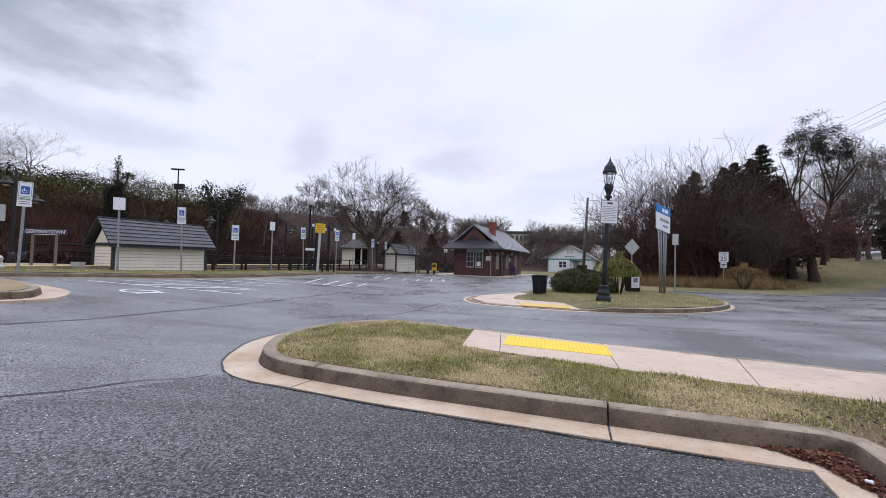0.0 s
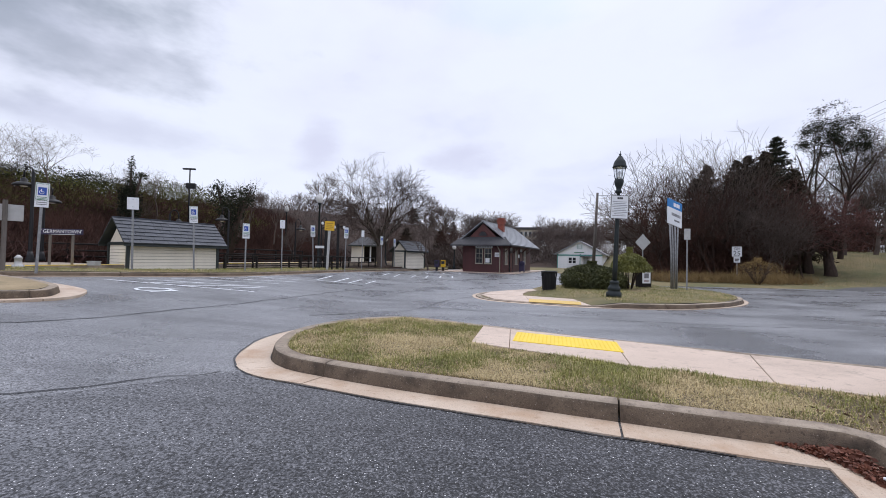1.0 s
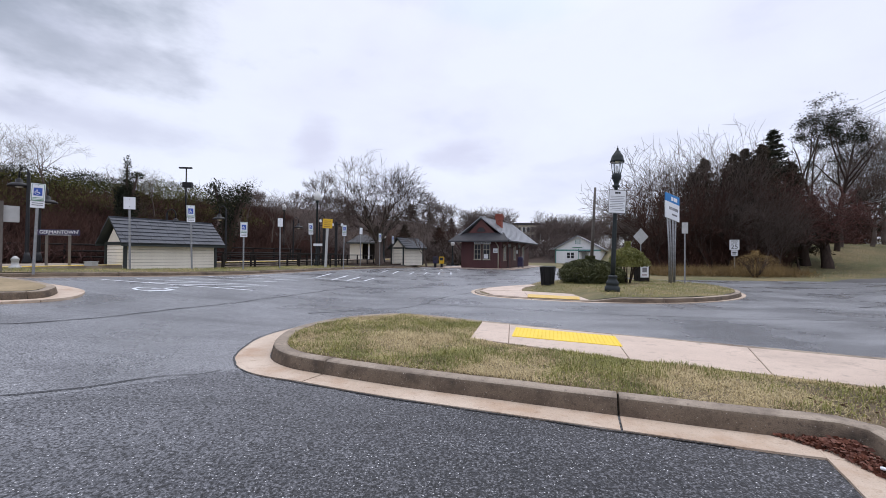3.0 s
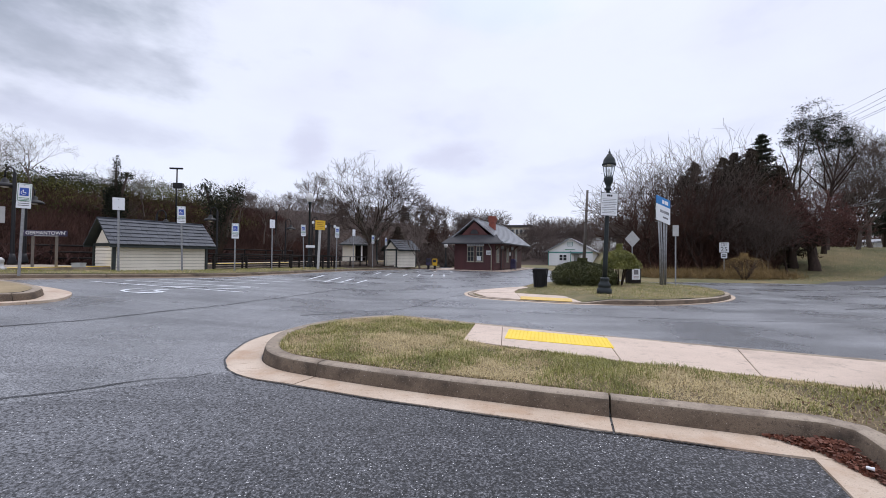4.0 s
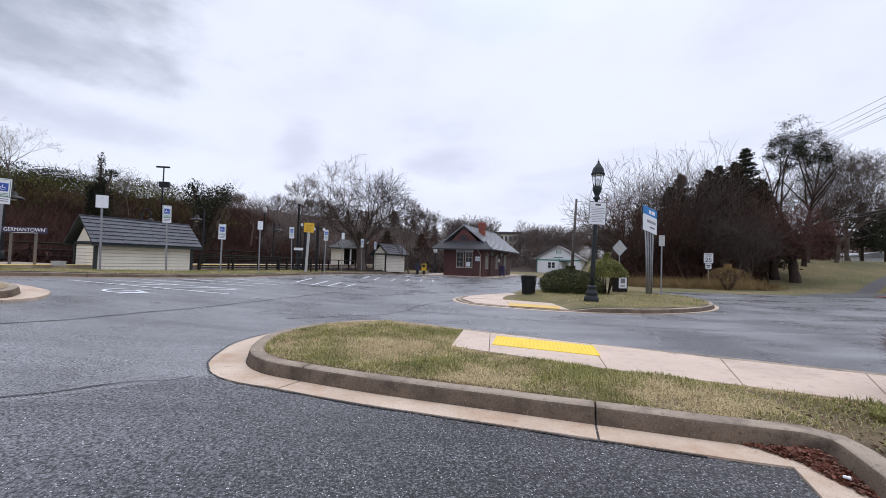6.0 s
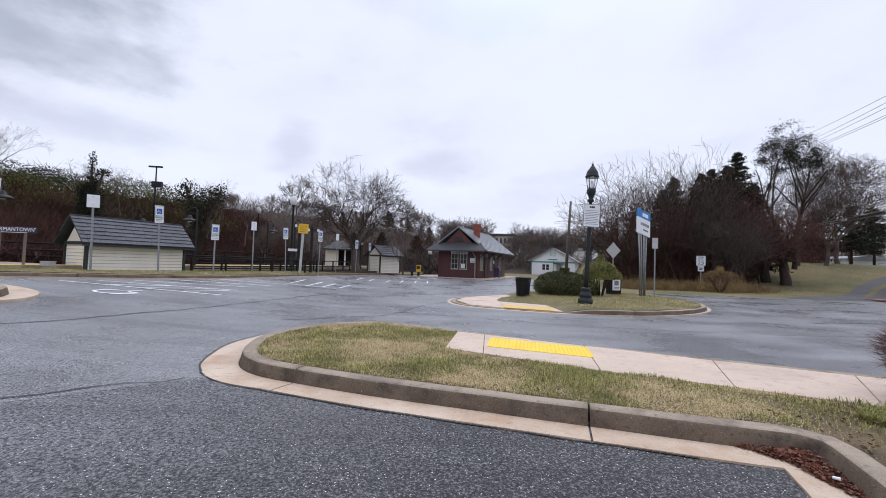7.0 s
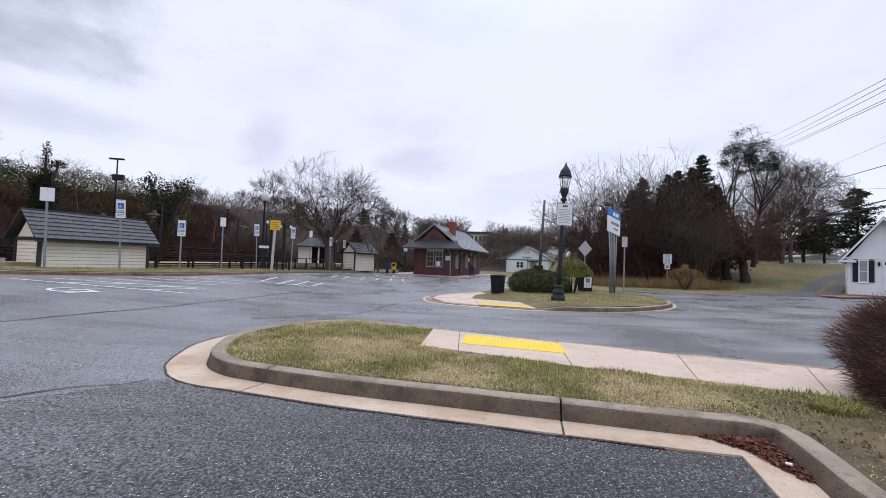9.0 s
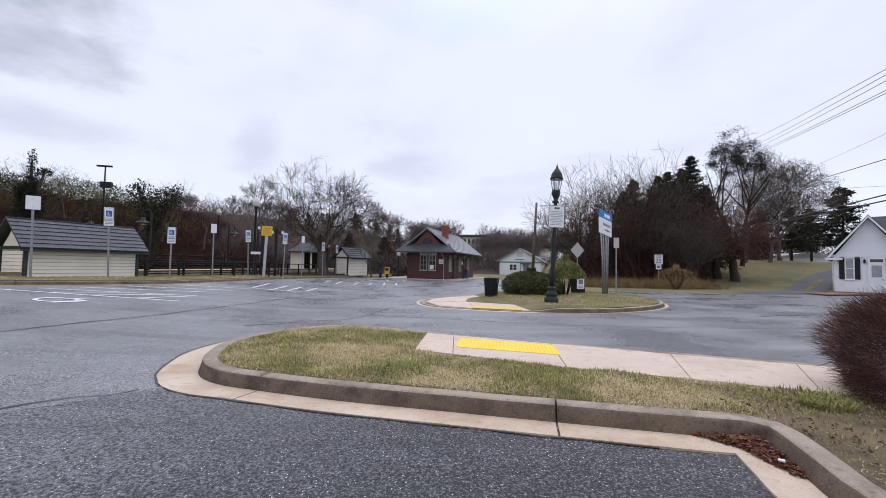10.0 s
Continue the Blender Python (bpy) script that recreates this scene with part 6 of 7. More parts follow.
# ---- plants ----
def skeleton_tree(seed, height, r0, limbs, spread_a, levels=5, fork=3, up=0.25, trunk_f=0.25, wiggle=0.18, shrink=0.68, twig_n=3, twig_r=0.006, first=1.0):
    """A bare tree as tapered tubes: (verts, faces) of trunk and limbs, and of the twigs."""
    r = random.Random(seed)
    parts = {0: ([], []), 1: ([], [])}

    def stick(pts, radii, n, which):
        V, F = parts[which]
        base = len(V)
        for i, p in enumerate(pts):
            d = (pts[min(i + 1, len(pts) - 1)] - pts[max(i - 1, 0)]).normalized()
            u = d.orthogonal().normalized()
            w = d.cross(u)
            for k in range(n):
                a = 2 * math.pi * k / n
                q = p + radii[i] * (math.cos(a) * u + math.sin(a) * w)
                V.append((q.x, q.y, q.z))
        for i in range(len(pts) - 1):
            for k in range(n):
                F.append((base + i * n + k, base + i * n + (k + 1) % n, base + (i + 1) * n + (k + 1) % n, base + (i + 1) * n + k))

    def grow(p, d, length, rad, level):
        segs = 4 if level < 2 else 3 if level < levels else 2
        pts, radii = [p], [rad]
        for i in range(segs):
            d = (d + Vector((r.uniform(-1, 1), r.uniform(-1, 1), r.uniform(-1, 1))) * wiggle + Vector((0, 0, up * (0.35 if level else 0)))).normalized()
            p = p + d * (length / segs)
            pts.append(p)
            radii.append(max(rad * (1 - 0.45 * (i + 1) / segs), twig_r) * (0.35 if level == levels and i == segs - 1 else 1.0))
        stick(pts, radii, (7 if level == 0 else 5 if level == 1 else 4 if level == 2 else 3), 0 if level < 2 else 1)
        if level >= levels:
            return
        kids = limbs if level == 0 else (fork + (1 if r.random() < 0.4 else 0)) if level < levels - 1 else twig_n
        turn = r.uniform(0, 6.28)
        for k in range(kids):
            s = (0.75 + 0.25 * k / max(kids - 1, 1)) if level == 0 else r.uniform(0.35, 1.0) if k else 1.0
            j = min(int(s * segs), segs - 1)
            f = s * segs - j
            q = pts[j] + (pts[j + 1] - pts[j]) * f
            axis = d.orthogonal().normalized()
            axis.rotate(Matrix.Rotation(turn + k * 2.4, 3, d))
            ang = spread_a * r.uniform(0.6, 1.25) * (first if level == 0 else 1.0 if level < 2 else 1.15)
            nd = d.copy()
            nd.rotate(Matrix.Rotation(ang, 3, axis))
            nr = radii[j + 1] * (0.62 if level else 0.6)
            grow(q, nd, length * shrink * r.uniform(0.75, 1.2) * (1.55 if level == 0 and trunk_f < 0.35 else 1.0), max(nr, twig_r), level + 1)

    grow(Vector((0, 0, -0.1)), Vector((r.uniform(-0.05, 0.05), r.uniform(-0.05, 0.05), 1)).normalized(), height * trunk_f, r0, 0)
    tops = sorted(v[2] for v in parts[1][0])
    top = tops[int(len(tops) * 0.997)]
    k = height / top
    for V, _ in parts.values():
        V[:] = [(x * k, y * k, z * k if z > 0 else z) for x, y, z in V]
    return parts


def bare_tree(seed, height, r0, label, bark=None, twigs=None, ivy=0, needles=0, needle_z=(0, 99), clear=0.0, dome=None, **kw):
    t = thing("tree", pose(0, 0, -50), label, "tree", "bare trees")
    ps = skeleton_tree(seed, height, r0, **kw)
    cut = [v[2] < clear or v[2] > height * 1.03 for v in ps[1][0]]
    if dome:
        cz, rx, rz = dome
        cut = [c or math.hypot(math.hypot(x, y) / rx, (z - cz) / rz) > 1 + 0.12 * noise.noise((x * 0.8, y * 0.8, z * 0.8)) for c, (x, y, z) in zip(cut, ps[1][0])]
    ps[1][1][:] = [f for f in ps[1][1] if not any(cut[k] for k in f)]
    for p in (mesh_of("trunk", *ps[0], bark or M_BARK, t), mesh_of("crown", *ps[1], twigs or M_BARK, t)):
        for f in p.data.polygons:
            f.use_smooth = True
    if needles:
        # tufts of narrow sprays along the finer branches
        r = random.Random(seed + 9)
        V, F = [], []
        src = [v for v, c in zip(ps[1][0], cut) if not c and needle_z[0] < v[2] < needle_z[1] and noise.noise((v[0] * 0.55, v[1] * 0.55, v[2] * 0.7)) > -0.3]
        for _ in range(needles // 5):
            q = Vector(r.choice(src))
            for _ in range(5):
                spray(V, F, r, q + Vector((r.gauss(0, 0.28), r.gauss(0, 0.28), r.gauss(0, 0.16))), r.uniform(0.1, 0.26))
        mesh_of("foliage", V, F, M_CEDAR, t)
    if ivy:
        r = random.Random(seed + 5)
        V, F = [], []
        src = [v for v in ps[0][0] if v[2] > height * 0.12 and v[2] < height * 0.75]
        for _ in range(ivy):
            b = r.choice(src)
            leaf(V, F, r, Vector(b) + Vector((r.gauss(0, 0.16), r.gauss(0, 0.16), r.gauss(0, 0.2))), r.uniform(0.08, 0.2))
        mesh_of("ivy", V, F, M_CEDAR, t)
    return t


def leaf(V, F, r, p, s, flat=0.0):
    """One small folded leaf or spray."""
    a = Vector((r.uniform(-1, 1), r.uniform(-1, 1), r.uniform(-1, 1) * (1 - flat))).normalized()
    b = a.orthogonal().normalized()
    b.rotate(Matrix.Rotation(r.uniform(0, 6.28), 3, a))
    n = len(V)
    for q in (p - a * s * 0.5, p + b * s * 0.3, p + a * s * 0.5, p - b * s * 0.3):
        V.append((q.x, q.y, q.z))
    F.append((n, n + 1, n + 2, n + 3))


def spray(V, F, r, p, s):
    """One narrow needle spray, more level than upright."""
    a = Vector((r.uniform(-1, 1), r.uniform(-1, 1), r.uniform(-0.6, 0.6))).normalized()
    b = a.orthogonal().normalized()
    b.rotate(Matrix.Rotation(r.uniform(0, 6.28), 3, a))
    n = len(V)
    for q in (p - a * s * 0.5, p + b * s * 0.14, p + a * s * 0.5, p - b * s * 0.14):
        V.append((q.x, q.y, q.z))
    F.append((n, n + 1, n + 2, n + 3))


def needle_tree(seed, height, radius, label, n=2600, material=None, start=0.08, ragged=0.35, size=(0.18, 0.42), power=0.8):
    """An evergreen: trunk, drooping boughs, and many small sprays in clumps along them."""
    t = thing("evergreen_tree", pose(0, 0, -50), label, "tree", "evergreen trees")
    r = random.Random(seed)
    b = bmesh.new()
    tube(b, [(0, 0, -0.2), (0, 0, height * 0.5), (0.05, 0, height * 0.97)], [height * 0.022, height * 0.014, 0.02], 7)
    V, F = [], []
    boughs = int(40 + height * 9)
    for i in range(boughs):
        f = start + (1 - start) * (i + r.random()) / boughs
        z = height * f
        reach = radius * max(1 - f, 0.03) ** power * r.uniform(1 - ragged, 1 + ragged * 0.5)
        a = r.uniform(0, 6.28)
        tip = Vector((math.cos(a) * reach, math.sin(a) * reach, z + reach * r.uniform(-0.1, 0.3)))
        root = Vector((0, 0, z))
        tube(b, [root, root + (tip - root) * 0.9], [0.03, 0.008], 3)
        m = max(6, int(n / boughs * (0.35 + 1.3 * reach / radius)))
        for _ in range(m):
            s = r.random() ** 0.6
            p = root + (tip - root) * s + Vector((r.gauss(0, 0.15), r.gauss(0, 0.15), r.gauss(0, 0.09))) * (0.5 + reach * 0.35)
            spray(V, F, r, p, r.uniform(*size))
    part("trunk", b, M_BARK_D, t)
    mesh_of("crown", V, F, material or M_CEDAR, t)
    return t


def put(src, x, y, z, rz=0, s=1.0, tilt=0.0, sx=None):
    o = copy_thing(src, pose(x, y, z, tilt, 0, rz))
    o.scale = (sx or s, sx or s, s)
    return o


# the broad bare tree beyond the lot
big = bare_tree(24, 11.8, 0.34, "broad bare deciduous tree with fine branching crown", twigs=M_BARK_D, clear=2.2, dome=(5.4, 6.5, 5.8), limbs=9, spread_a=0.62, first=1.35, levels=6, fork=3, up=0.1, trunk_f=0.17, wiggle=0.17, shrink=0.75, twig_n=3, twig_r=0.008, ivy=900)
big.matrix_basis = pose(-6.7, 37.6, 0.5, 0, 0, 30) @ Matrix.Diagonal((0.97, 0.97, 0.95, 1))
small = bare_tree(22, 5.6, 0.12, "small bare tree with crooked limbs", limbs=4, spread_a=0.6, levels=5, fork=3, up=0.2, trunk_f=0.3, twig_r=0.009)
small.matrix_basis = pose(-2.35, 38.6, 0.3, 0, 0, 40)
A = bare_tree(31, 9.3, 0.13, "slender bare woodland tree", limbs=6, spread_a=0.62, levels=5, fork=3, up=0.16, trunk_f=0.36, wiggle=0.19, shrink=0.74, twig_n=2, twig_r=0.011)
B = bare_tree(32, 10.0, 0.2, "tall bare woodland tree with upright limbs", limbs=6, spread_a=0.6, levels=5, fork=3, up=0.16, trunk_f=0.33, shrink=0.74, twig_n=2, twig_r=0.011)
C = bare_tree(33, 8.0, 0.14, "bare young tree among brush", bark=M_BARK_D, twigs=M_TWIG, limbs=6, spread_a=0.55, levels=5, fork=3, up=0.3, trunk_f=0.25, twig_r=0.011)
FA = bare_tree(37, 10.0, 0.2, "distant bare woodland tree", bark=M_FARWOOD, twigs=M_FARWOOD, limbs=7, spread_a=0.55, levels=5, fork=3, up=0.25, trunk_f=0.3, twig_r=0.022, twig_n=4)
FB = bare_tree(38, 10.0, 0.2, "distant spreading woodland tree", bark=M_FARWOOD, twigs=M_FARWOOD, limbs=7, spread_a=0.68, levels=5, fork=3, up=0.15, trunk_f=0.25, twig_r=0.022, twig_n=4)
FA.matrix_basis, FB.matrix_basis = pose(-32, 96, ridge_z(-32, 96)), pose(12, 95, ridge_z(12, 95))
low = bare_tree(34, 6.8, 0.42, "low spreading tree with dense reddish twigs", bark=M_BARK_D, twigs=M_TWIG_R, clear=1.9, limbs=7, spread_a=0.85, levels=6, fork=3, up=0.12, trunk_f=0.3, wiggle=0.22, twig_n=4, twig_r=0.012)
low.matrix_basis = pose(30.8, 33.2, land_z(30.8, 33.2), 0, 0, 0)
tall = bare_tree(35, 16.4, 0.3, "very tall tree with straight trunk and airy dark evergreen crown", bark=M_BARK_D, twigs=M_BARK_D, needles=6500, needle_z=(9.0, 17), dome=(11.6, 2.5, 5.6), limbs=9, spread_a=0.55, levels=5, fork=3, up=0.15, trunk_f=0.6, wiggle=0.12, shrink=0.5, twig_r=0.01)
tall.matrix_basis = pose(36.0, 38.6, 0.9, 0, 0, 60)
spread_t = bare_tree(36, 13.5, 0.17, "wide bare tree with crooked grey limbs", limbs=6, spread_a=0.75, levels=6, fork=3, up=0.12, trunk_f=0.2, wiggle=0.24, shrink=0.74, twig_r=0.009, dome=(6.5, 6.5, 6.8))
spread_t.matrix_basis = pose(43.5, 42.0, 1.6, 0, 0, 10)
cedar = needle_tree(41, 9.5, 2.9, "dark dense browned red cedar", n=15000, material=M_CEDAR_B, size=(0.16, 0.42), power=0.7)
cedar.matrix_basis = pose(25.0, 35.0, 0.1)
pine = needle_tree(42, 13.2, 2.9, "dark pine with dense rounded top", n=15000, start=0.2, ragged=0.4, power=0.55, size=(0.18, 0.45))
pine.matrix_basis = pose(30.4, 38.2, 0.2)
hemlock = needle_tree(43, 8.5, 4.2, "broad airy dark evergreen beside the lawn", n=9000, start=0.24, ragged=0.55, power=0.6, size=(0.2, 0.5))
hemlock.matrix_basis = pose(63.5, 50.0, 3.0) @ Matrix.Scale(1.28, 4)


def leafy_head(seed, n, lobes, label, material, size=(0.12, 0.3)):
    """An evergreen or ivy-clad tree: a crooked trunk with lobed heads of small leaves."""
    r = random.Random(seed)
    t = thing("ivy_tree", pose(0, 0, -50), label, "tree", "ivy-clad trees")
    b = bmesh.new()
    V, F = [], []
    total = sum(l[3] ** 2 * l[4] for l in lobes)
    for x, y, z, rad, h in lobes:
        tube(b, [(0, 0, -0.3), (x * 0.4, y * 0.4, z * 0.5), (x, y, z)], [0.22, 0.14, 0.05], 6)
        for _ in range(int(n * rad ** 2 * h / total)):
            d = Vector((r.gauss(0, 1), r.gauss(0, 1), r.gauss(0, 1))).normalized()
            k = r.random() ** 0.4 * (1 + 0.35 * noise.noise((d.x * 2 + seed, d.y * 2, d.z * 2 + z)))
            leaf(V, F, r, Vector((x, y, z)) + Vector((d.x * rad, d.y * rad, d.z * h)) * k, r.uniform(*size))
    part("trunk", b, M_BARK_D, t)
    mesh_of("foliage", V, F, material, t)
    return t


ivy_t = leafy_head(45, 4200, [(0, 0, 1.6, 0.9, 1.5), (0.1, 0, 3.4, 0.5, 1.0), (0.0, 0, 4.9, 0.32, 0.9), (0.8, 0.1, 4.1, 0.55, 0.3), (-0.3, 0, 2.6, 0.7, 0.7)], "dead trunk smothered with dark ivy", M_CEDAR, (0.08, 0.2))
ivy_t.matrix_basis = pose(-26.6, 32.0, 3.6)
ivy_2 = leafy_head(46, 4200, [(-0.9, 0, 4.4, 0.9, 1.0), (0.9, 0, 4.2, 1.0, 0.9), (0, 0, 3.2, 1.1, 1.1), (0, 0, 1.6, 0.8, 1.4), (1.5, 0, 4.9, 0.5, 0.4), (-1.2, 0, 5.2, 0.3, 0.5)], "forked dead tree smothered with dark ivy", M_CEDAR, (0.08, 0.2))
ivy_2.matrix_basis = pose(-17.3, 30.5, 1.6)

r = random.Random(77)
# woods in the east
put(tall, 37.3, 39.4, 0.9, 200, 0.95)
put(spread_t, 39.8, 41.2, 1.3, 40, 1.15, sx=0.75)
put(low, 30.45, 34.8, land_z(30.45, 34.8), 140, 0.95)
for x, y, src, s in [(19.0, 32.2, A, 0.8), (22.3, 32.6, A, 0.85), (25.2, 32.4, A, 0.8), (26.8, 33.6, C, 0.95), (19.4, 36.0, A, 1.05)]:
    put(src, x, y, land_z(x, y), r.uniform(0, 360), s * r.uniform(0.95, 1.05))
for x, y, src, s in [(17.5, 33, C, 0.95), (19.6, 40, A, 1.25), (23.6, 40, B, 1.15), (22.5, 33.5, C, 1.0), (27.0, 39, A, 1.1), (26.0, 33.0, C, 1.05), (27.5, 37, C, 1.15),
                     (22.0, 47, A, 1.3), (28, 45, B, 1.15), (33, 46, A, 1.3), (40, 50, B, 1.15), (47, 48, C, 1.4), (52, 52, A, 1.2), (60, 58, B, 1.1), (47.5, 44.5, spread_t, 0.95), (66, 60, spread_t, 1.0), (20.2, 31.6, C, 0.8), (24.0, 31.0, A, 0.75)]:
    put(src, x, y, land_z(x, y), r.uniform(0, 360), s * r.uniform(0.93, 1.07))
for x, y, src, s in [(22.2, 37.0, cedar, 0.95), (23.6, 34.6, cedar, 0.9), (26.2, 37.4, cedar, 1.1), (28.2, 36.6, cedar, 1.15), (30.8, 36.8, cedar, 0.95), (24.4, 38.8, cedar, 1.1), (27.3, 35.6, cedar, 1.0), (20.0, 38.5, cedar, 0.7), (29.0, 40, cedar, 1.15), (32.5, 41.0, cedar, 0.9), (50, 50, hemlock, 0.8), (58.5, 53, hemlock, 0.95), (44, 52, cedar, 1.1), (70, 60, hemlock, 1.1), (37, 50, cedar, 1.1)]:
    put(src, x, y, land_z(x, y), r.uniform(0, 360), s)
for x, y, f in ((17.2, 35.5, 0.95), (19.2, 34.6, 1.15), (21.8, 34.0, 1.2), (24.4, 34.6, 1.15)):
    put(r.choice((A, B)), x, y, land_z(x, y), r.uniform(0, 360), f, sx=f * 0.9)
for k in range(16):
    x, y = r.uniform(16.5, 27.5), r.uniform(30.6, 33.5)
    if x < 0.5 * y:
        x += 3
    put(r.choice((A, C)), x, y, land_z(x, y), r.uniform(0, 360), r.uniform(0.45, 0.8), sx=r.uniform(0.35, 0.6))
# bank in the west
crest = bare_tree(39, 7.0, 0.09, "bare spreading tree on the bank crest", bark=M_BARK, twigs=M_BARK, limbs=6, spread_a=0.7, levels=5, fork=3, up=0.15, trunk_f=0.35, wiggle=0.2, twig_r=0.005)
crest.matrix_basis = pose(-31.2, 30.0, 5.6, 0, 0, 20) @ Matrix.Scale(0.75, 4)
for x, y, z, f in ((-27.6, 33, 4.6, 0.62), (-25.4, 33.5, 4.6, 0.55), (-17.6, 33.0, 2.8, 0.7), (-15.2, 33.4, 2.4, 0.62), (-20.2, 39, 4.6, 0.45), (-35.5, 28.0, 5.0, 0.6)):
    put(crest, x, y, z, r.uniform(0, 360), f)
for x, y, src, s in [(-37.0, 31, A, 0.62), (-22.0, 38, FA, 0.5), (-17, 42, FA, 0.55), (-15.0, 46, FA, 0.5), (-40, 28, B, 0.6), (-27.5, 33.5, A, 0.5), (-1.5, 56, C, 0.75), (1.5, 60, C, 0.8), (-9.5, 54, C, 0.7)]:
    d = max(kerb_x(y) - x, 0)
    put(src, x, y, west_z(d, y, x) - 0.1, r.uniform(0, 360), s * r.uniform(0.9, 1.1))
for x, y, src, s in [(-7, 60, cedar, 0.6), (-12, 64, cedar, 0.6), (3, 66, cedar, 0.55), (-2, 64, cedar, 0.6)]:
    d = max(kerb_x(y) - x, 0)
    put(src, x, y, west_z(d, y, x) - 0.1, r.uniform(0, 360), s, sx=s * 1.5)
# far woods behind the buildings
for k in range(64):
    x = -75 + k * 2.9 + r.uniform(-1.4, 1.4)
    y = r.uniform(88, 112)
    f = r.uniform(0.42, 0.62) * (1.0 if x < -5 else 1.5)
    if 0.145 < x / y < 0.23:
        f *= 0.62
    put(r.choice((FA, FB)), x, y, ridge_z(x, y) - 0.2, r.uniform(0, 360), f)
for k in range(44):
    x, y = r.uniform(6, 46), r.uniform(84, 104)
    if not 0.145 < x / y < 0.225:
        put(r.choice((FA, FB)), x, y, ridge_z(x, y) - 0.2, r.uniform(0, 360), r.uniform(0.6, 0.92))
for k in range(14):
    x = 7.5 + k * 1.5
    put(r.choice((FA, FB)), x + r.uniform(-1, 1), r.uniform(78, 86), ridge_z(x, 82) - 0.2, r.uniform(0, 360), r.uniform(0.4, 0.6))
for k in range(12):
    x = -30 + k * 4.5 + r.uniform(-2, 2)
    put(cedar, x, r.uniform(100, 112), ridge_z(x, 106), 0, r.uniform(0.35, 0.5), sx=r.uniform(0.5, 0.8))


def brush(name, n, spots, seed, material, label, length=(0.5, 1.6), width=0.02, leafy=0.0, kind="stuff"):
    """A thicket of thin stems and sprays; spots gives (x, y, z, height, spread) from a random number maker."""
    r = random.Random(seed)
    V, F = [], []
    for _ in range(n):
        x, y, z, h, s = spots(r)
        p = Vector((x + r.gauss(0, s), y + r.gauss(0, s), z + h * r.random() ** 0.9))
        if r.random() < leafy:
            leaf(V, F, r, p, r.uniform(0.07, 0.2))
            continue
        d = Vector((r.gauss(0, 0.45), r.gauss(0, 0.45), r.uniform(0.2, 1))).normalized()
        ln = r.uniform(*length)
        b = len(V)
        side = d.orthogonal().normalized()
        side.rotate(Matrix.Rotation(r.uniform(0, 6.28), 3, d))
        q = p + d * ln + Vector((r.gauss(0, 0.1), r.gauss(0, 0.1), 0)) * ln
        for v in (p - side * width, p + side * width, q):
            V.append((v.x, v.y, v.z))
        F.append((b, b + 1, b + 2))
    return tagged(mesh_of(name, V, F, material), label, "brush", kind=kind)


def west_spot(lo, hi, y0, y1, h0, h1, z_off=0.0):
    def f(r):
        y, d = r.uniform(y0, y1), r.uniform(lo, hi)
        x = kerb_x(y) - d
        h = h0 + (h1 - h0) * (0.5 + 0.8 * noise.noise((x * 0.22, y * 0.22, 2.0)))
        return x, y, west_z(d, y, x) - 0.1 + z_off, max(h, 0.3), 0.3
    return f


brush("brush_bank", 120000, west_spot(15.0, 28, 8, 66, 0.9, 2.0), 51, M_TWIG, "dense brown leafless thicket on the railway bank", width=0.018)
brush("brush_red", 34000, west_spot(14.5, 27, 10, 66, 0.6, 1.8), 52, M_TWIG_R, "reddish leafless briars at the foot of the bank", width=0.024)
brush("vines_evergreen", 100000, west_spot(22.5, 36, 6, 50, 1.4, 2.6), 53, M_IVY, "green ivy and evergreen growth along the bank top", leafy=0.95)
brush("vines_dark", 60000, west_spot(29, 38, 4, 42, 2.0, 3.4), 54, M_CEDAR, "dark evergreen growth on the bank crest", leafy=0.95)


def east_spot(x0, x1, y0, y1, h0, h1):
    def f(r):
        y = r.uniform(y0, y1)
        x = r.uniform(max(x0, 0.47 * y), x1)
        h = h0 + (h1 - h0) * (0.5 + 0.8 * noise.noise((x * 0.3, y * 0.3, 4.0)))
        return x, y, land_z(x, y), max(h, 0.2), 0.3
    return f


brush("brush_woods", 26000, east_spot(14, 26.5, 31.5, 46, 1.0, 4.2), 55, M_TWIG, "brown leafless undergrowth in the wood", width=0.025)
brush("brush_edge", 9000, east_spot(14.5, 25, 27.8, 31.0, 0.1, 0.6), 56, M_FORSY, "tan dry weeds along the wood edge", width=0.012, length=(0.3, 0.8))
def far_spot(r):
    x, y = r.uniform(-90, 120), r.uniform(76, 116)
    return x, y, ridge_z(x, y) - 0.3, r.choice((1.0, 2.0, 3.4)), 0.8


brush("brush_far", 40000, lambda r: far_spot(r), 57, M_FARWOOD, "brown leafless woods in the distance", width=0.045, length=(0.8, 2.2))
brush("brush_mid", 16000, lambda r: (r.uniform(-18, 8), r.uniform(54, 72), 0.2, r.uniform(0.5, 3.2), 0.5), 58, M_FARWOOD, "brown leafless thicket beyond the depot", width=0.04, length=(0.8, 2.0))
brush("brush_hilltop", 13000, lambda r: (r.uniform(33, 50), r.uniform(47, 56), 2.6, r.uniform(0.5, 5.0), 0.6), 60, M_TWIG, "brown leafless thicket behind the hill trees", width=0.03, length=(0.8, 2.0))
brush("brush_hill", 16000, lambda r: (r.uniform(44, 112), r.uniform(70, 84), 2.6, r.uniform(0.6, 6.5), 0.6), 59, M_TWIG, "brown leafless trees along the hill top", width=0.04, length=(0.8, 2.2))


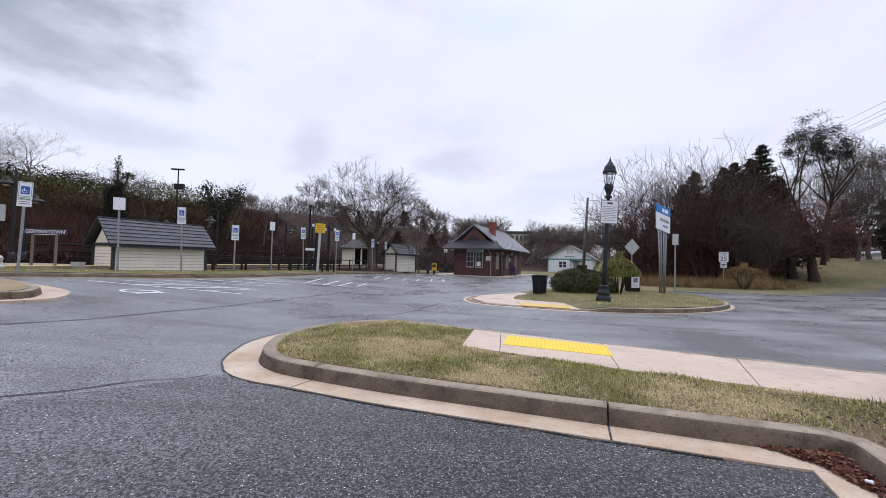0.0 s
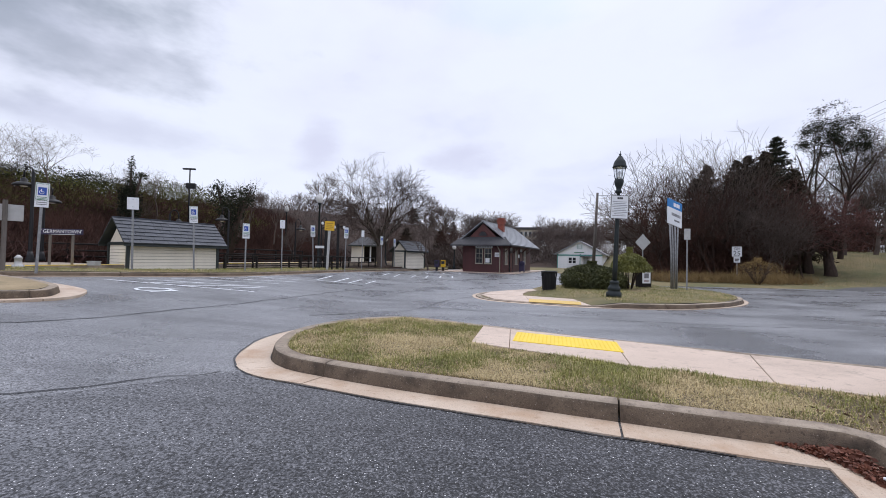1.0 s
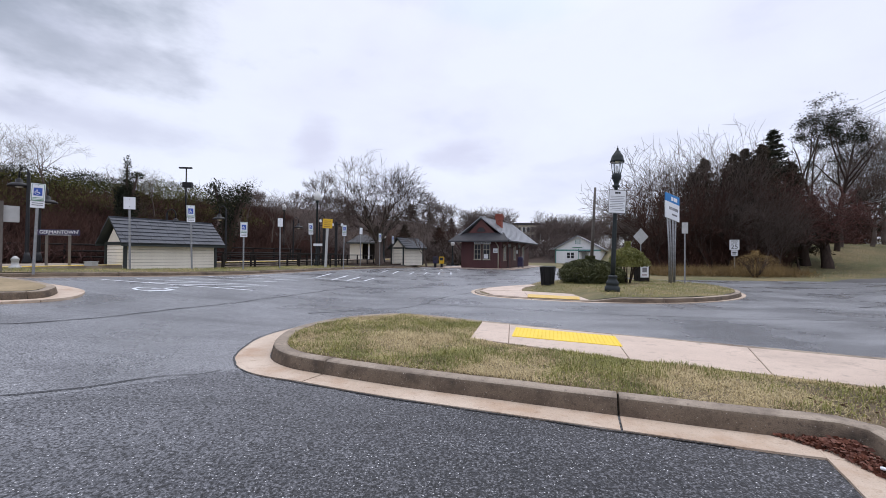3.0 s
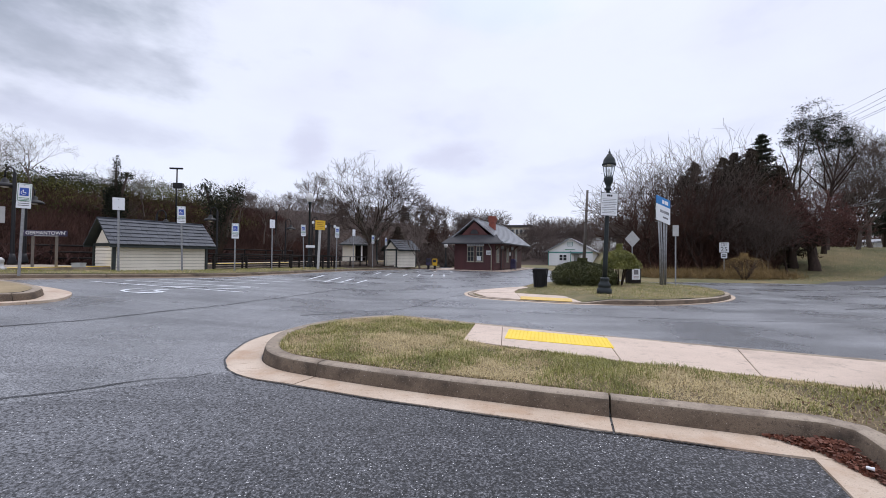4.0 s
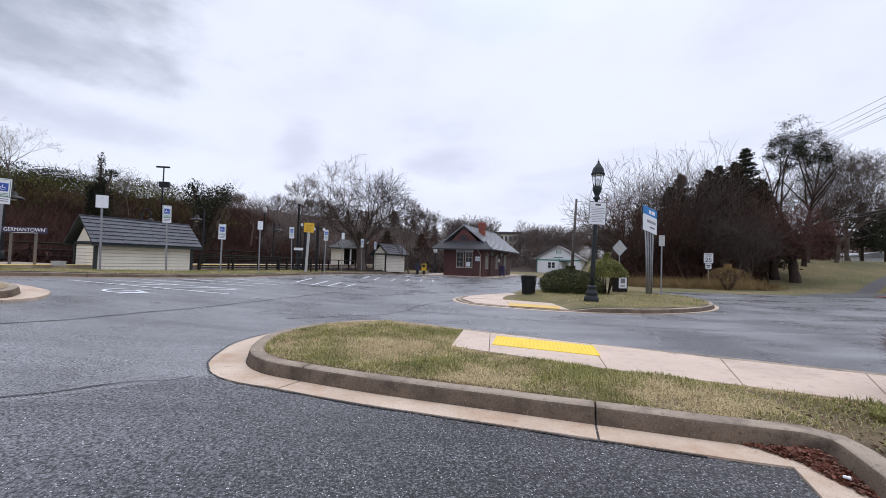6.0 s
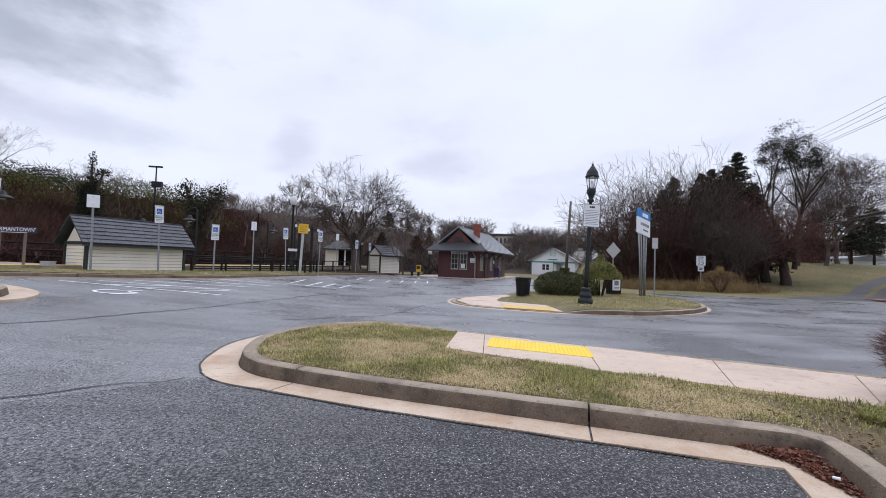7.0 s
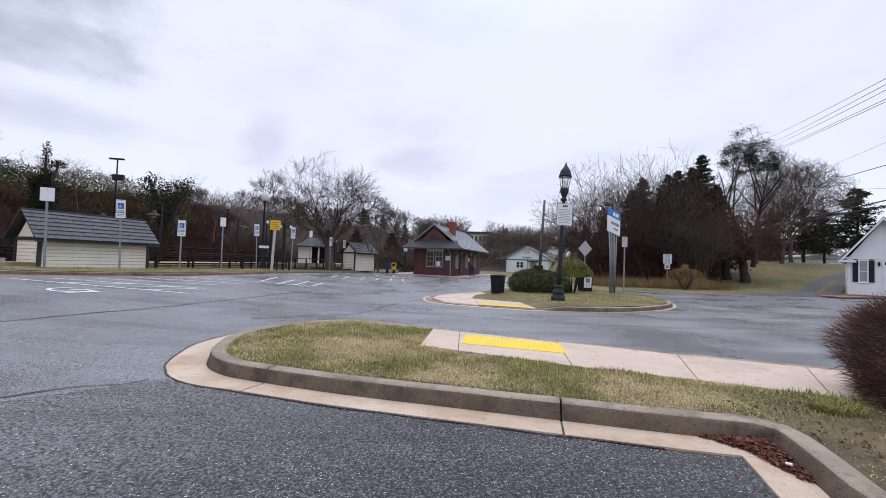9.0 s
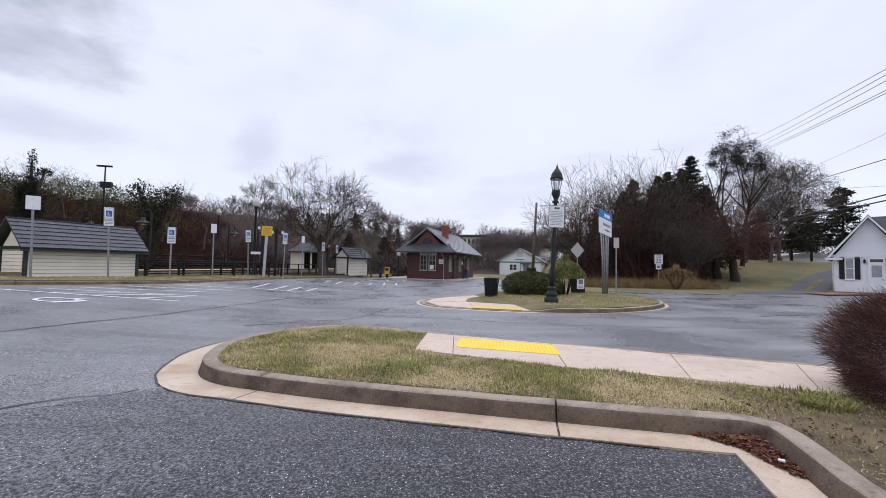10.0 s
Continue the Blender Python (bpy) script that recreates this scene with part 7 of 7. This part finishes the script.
def shrub(name, x, y, z, rx, ry, h, n, material, label, seed, size=(0.05, 0.14), stems=14, twiggy=0.0, low_f=0.0):
    """A bush: branching stems and a shell of small sprays with an uneven outline."""
    r = random.Random(seed)
    t = thing(name, pose(x, y, z), label, "bush")
    b = bmesh.new()
    for k in range(stems):
        a = r.uniform(0, 6.28)
        q = Vector((math.cos(a) * rx * 0.7, math.sin(a) * ry * 0.7, h * r.uniform(0.5, 0.85)))
        tube(b, [(0.1 * math.cos(a), 0.1 * math.sin(a), -0.05), q * 0.5 + Vector((0, 0, h * 0.08)), q], [0.02, 0.012, 0.004], 4)
    part("stems", b, M_BARK_D, t)
    V, F = [], []
    for _ in range(n):
        a, u = r.uniform(0, 6.28), r.uniform(low_f, 1.0)
        lobes = 1 + 0.22 * noise.noise((math.cos(a) * 2.2, math.sin(a) * 2.2, u * 3 + seed))
        ring = math.sqrt(max(0.02, 1 - (2 * u - 0.75) ** 2)) if u > 0.37 else 0.8 + 0.2 * u / 0.37
        f = r.random() ** 0.33 * lobes
        p = Vector((math.cos(a) * rx * ring * f, math.sin(a) * ry * ring * f, h * u * (0.85 + 0.15 * lobes)))
        if r.random() < twiggy:
            d = (p - Vector((0, 0, h * 0.25))).normalized() + Vector((r.gauss(0, 0.5), r.gauss(0, 0.5), r.gauss(0, 0.5) + 0.2))
            d.normalize()
            s = d.orthogonal().normalized()
            s.rotate(Matrix.Rotation(r.uniform(0, 6.28), 3, d))
            nb, ln = len(V), r.uniform(0.08, 0.24)
            for v in (p - s * 0.0028, p + s * 0.0028, p + d * ln + Vector((r.gauss(0, 0.02), r.gauss(0, 0.02), 0))):
                V.append((v.x, v.y, v.z))
            F.append((nb, nb + 1, nb + 2))
        else:
            leaf(V, F, r, p, r.uniform(*size))
    mesh_of("foliage", V, F, material, t)
    return t


shrub("juniper", 6.55, 18.9, 0.15, 1.5, 1.15, 1.28, 22000, M_JUNIPER, "low spreading dark green juniper on the island", 61, size=(0.03, 0.11))
shrub("juniper", 7.6, 19.3, 0.15, 0.8, 0.8, 0.75, 5000, M_JUNIPER, "low dark green juniper clump on the island", 62, size=(0.04, 0.13))
shrub("evergreen_shrub", 8.3, 18.9, 0.15, 0.92, 0.85, 1.95, 15000, M_SHRUB, "yellow-green evergreen shrub with leggy stems", 63, size=(0.04, 0.1), stems=30, low_f=0.42)
shrub("forsythia", 20.6, 27.4, 0.1, 1.7, 1.2, 1.75, 6500, M_FORSY, "tan twiggy shrub at the wood edge", 64, size=(0.04, 0.09), stems=40, twiggy=0.75)
shrub("barberry", 5.55, 3.38, 0.16, 1.02, 1.02, 1.26, 46000, M_TWIG_R, "dense leafless reddish-brown bush beside the sidewalk", 65, size=(0.012, 0.03), stems=60, twiggy=0.82)
t = shrub("sapling", 21.2, 28.6, 0.1, 0.5, 0.5, 3.4, 200, M_TWIG, "thin pale leaning sapling", 66, size=(0.03, 0.06), stems=6, low_f=0.5)

# fallen leaves in the kerb corner
r = random.Random(88)
V, F = [], []
heap = [(2.6, 3.29), (3.08, 3.12), (2.93, 2.5), (2.84, 2.56), (2.8, 3.0)]
while len(F) < 1100:
    x, y = r.uniform(2.55, 3.1), r.uniform(2.45, 3.35)
    if not inside((x, y), heap):
        continue
    deep = max(0.0, 1 - math.hypot(x - 3.02, y - 3.02) / 0.5)
    leaf(V, F, r, Vector((x, y, 0.022 + r.random() * (0.012 + 0.05 * deep))), r.uniform(0.02, 0.06), 0.65)
tagged(mesh_of("fallen_leaves", V, F, M_LEAF_DRY), "heap of rusty dry fallen leaves in the gutter corner", "leaves", kind="stuff")
V, F = [], []
for _ in range(3200):
    x, y = r.uniform(3.2, 6.2), 3.75 - 3.4 * r.random() ** 0.8
    if noise.noise((x * 1.4, y * 1.4, 2.0)) < -0.25 or not inside((x, y), lawn_b) or inside((x, y), walk_poly):
        continue
    leaf(V, F, r, Vector((x, y, 0.175 + r.random() * 0.01)), r.uniform(0.015, 0.045), 0.85)
tagged(mesh_of("scattered_leaves", V, F, M_MULCH), "scattered dry brown leaves on the lawn", "leaves", kind="stuff")
t = thing("litter_cup", pose(2.52, 2.6, 0.03, 90, 0, 40), "crushed white paper litter among the leaves", "litter")
part("paper", turned([(0.022, 0), (0.03, 0.03), (0.026, 0.06), (0.034, 0.09), (0.03, 0.1)], 7), M_SIGN, t)
t.matrix_basis = pose(2.86, 2.72, 0.06, 88, 0, 40) @ Matrix.Scale(0.42, 4)
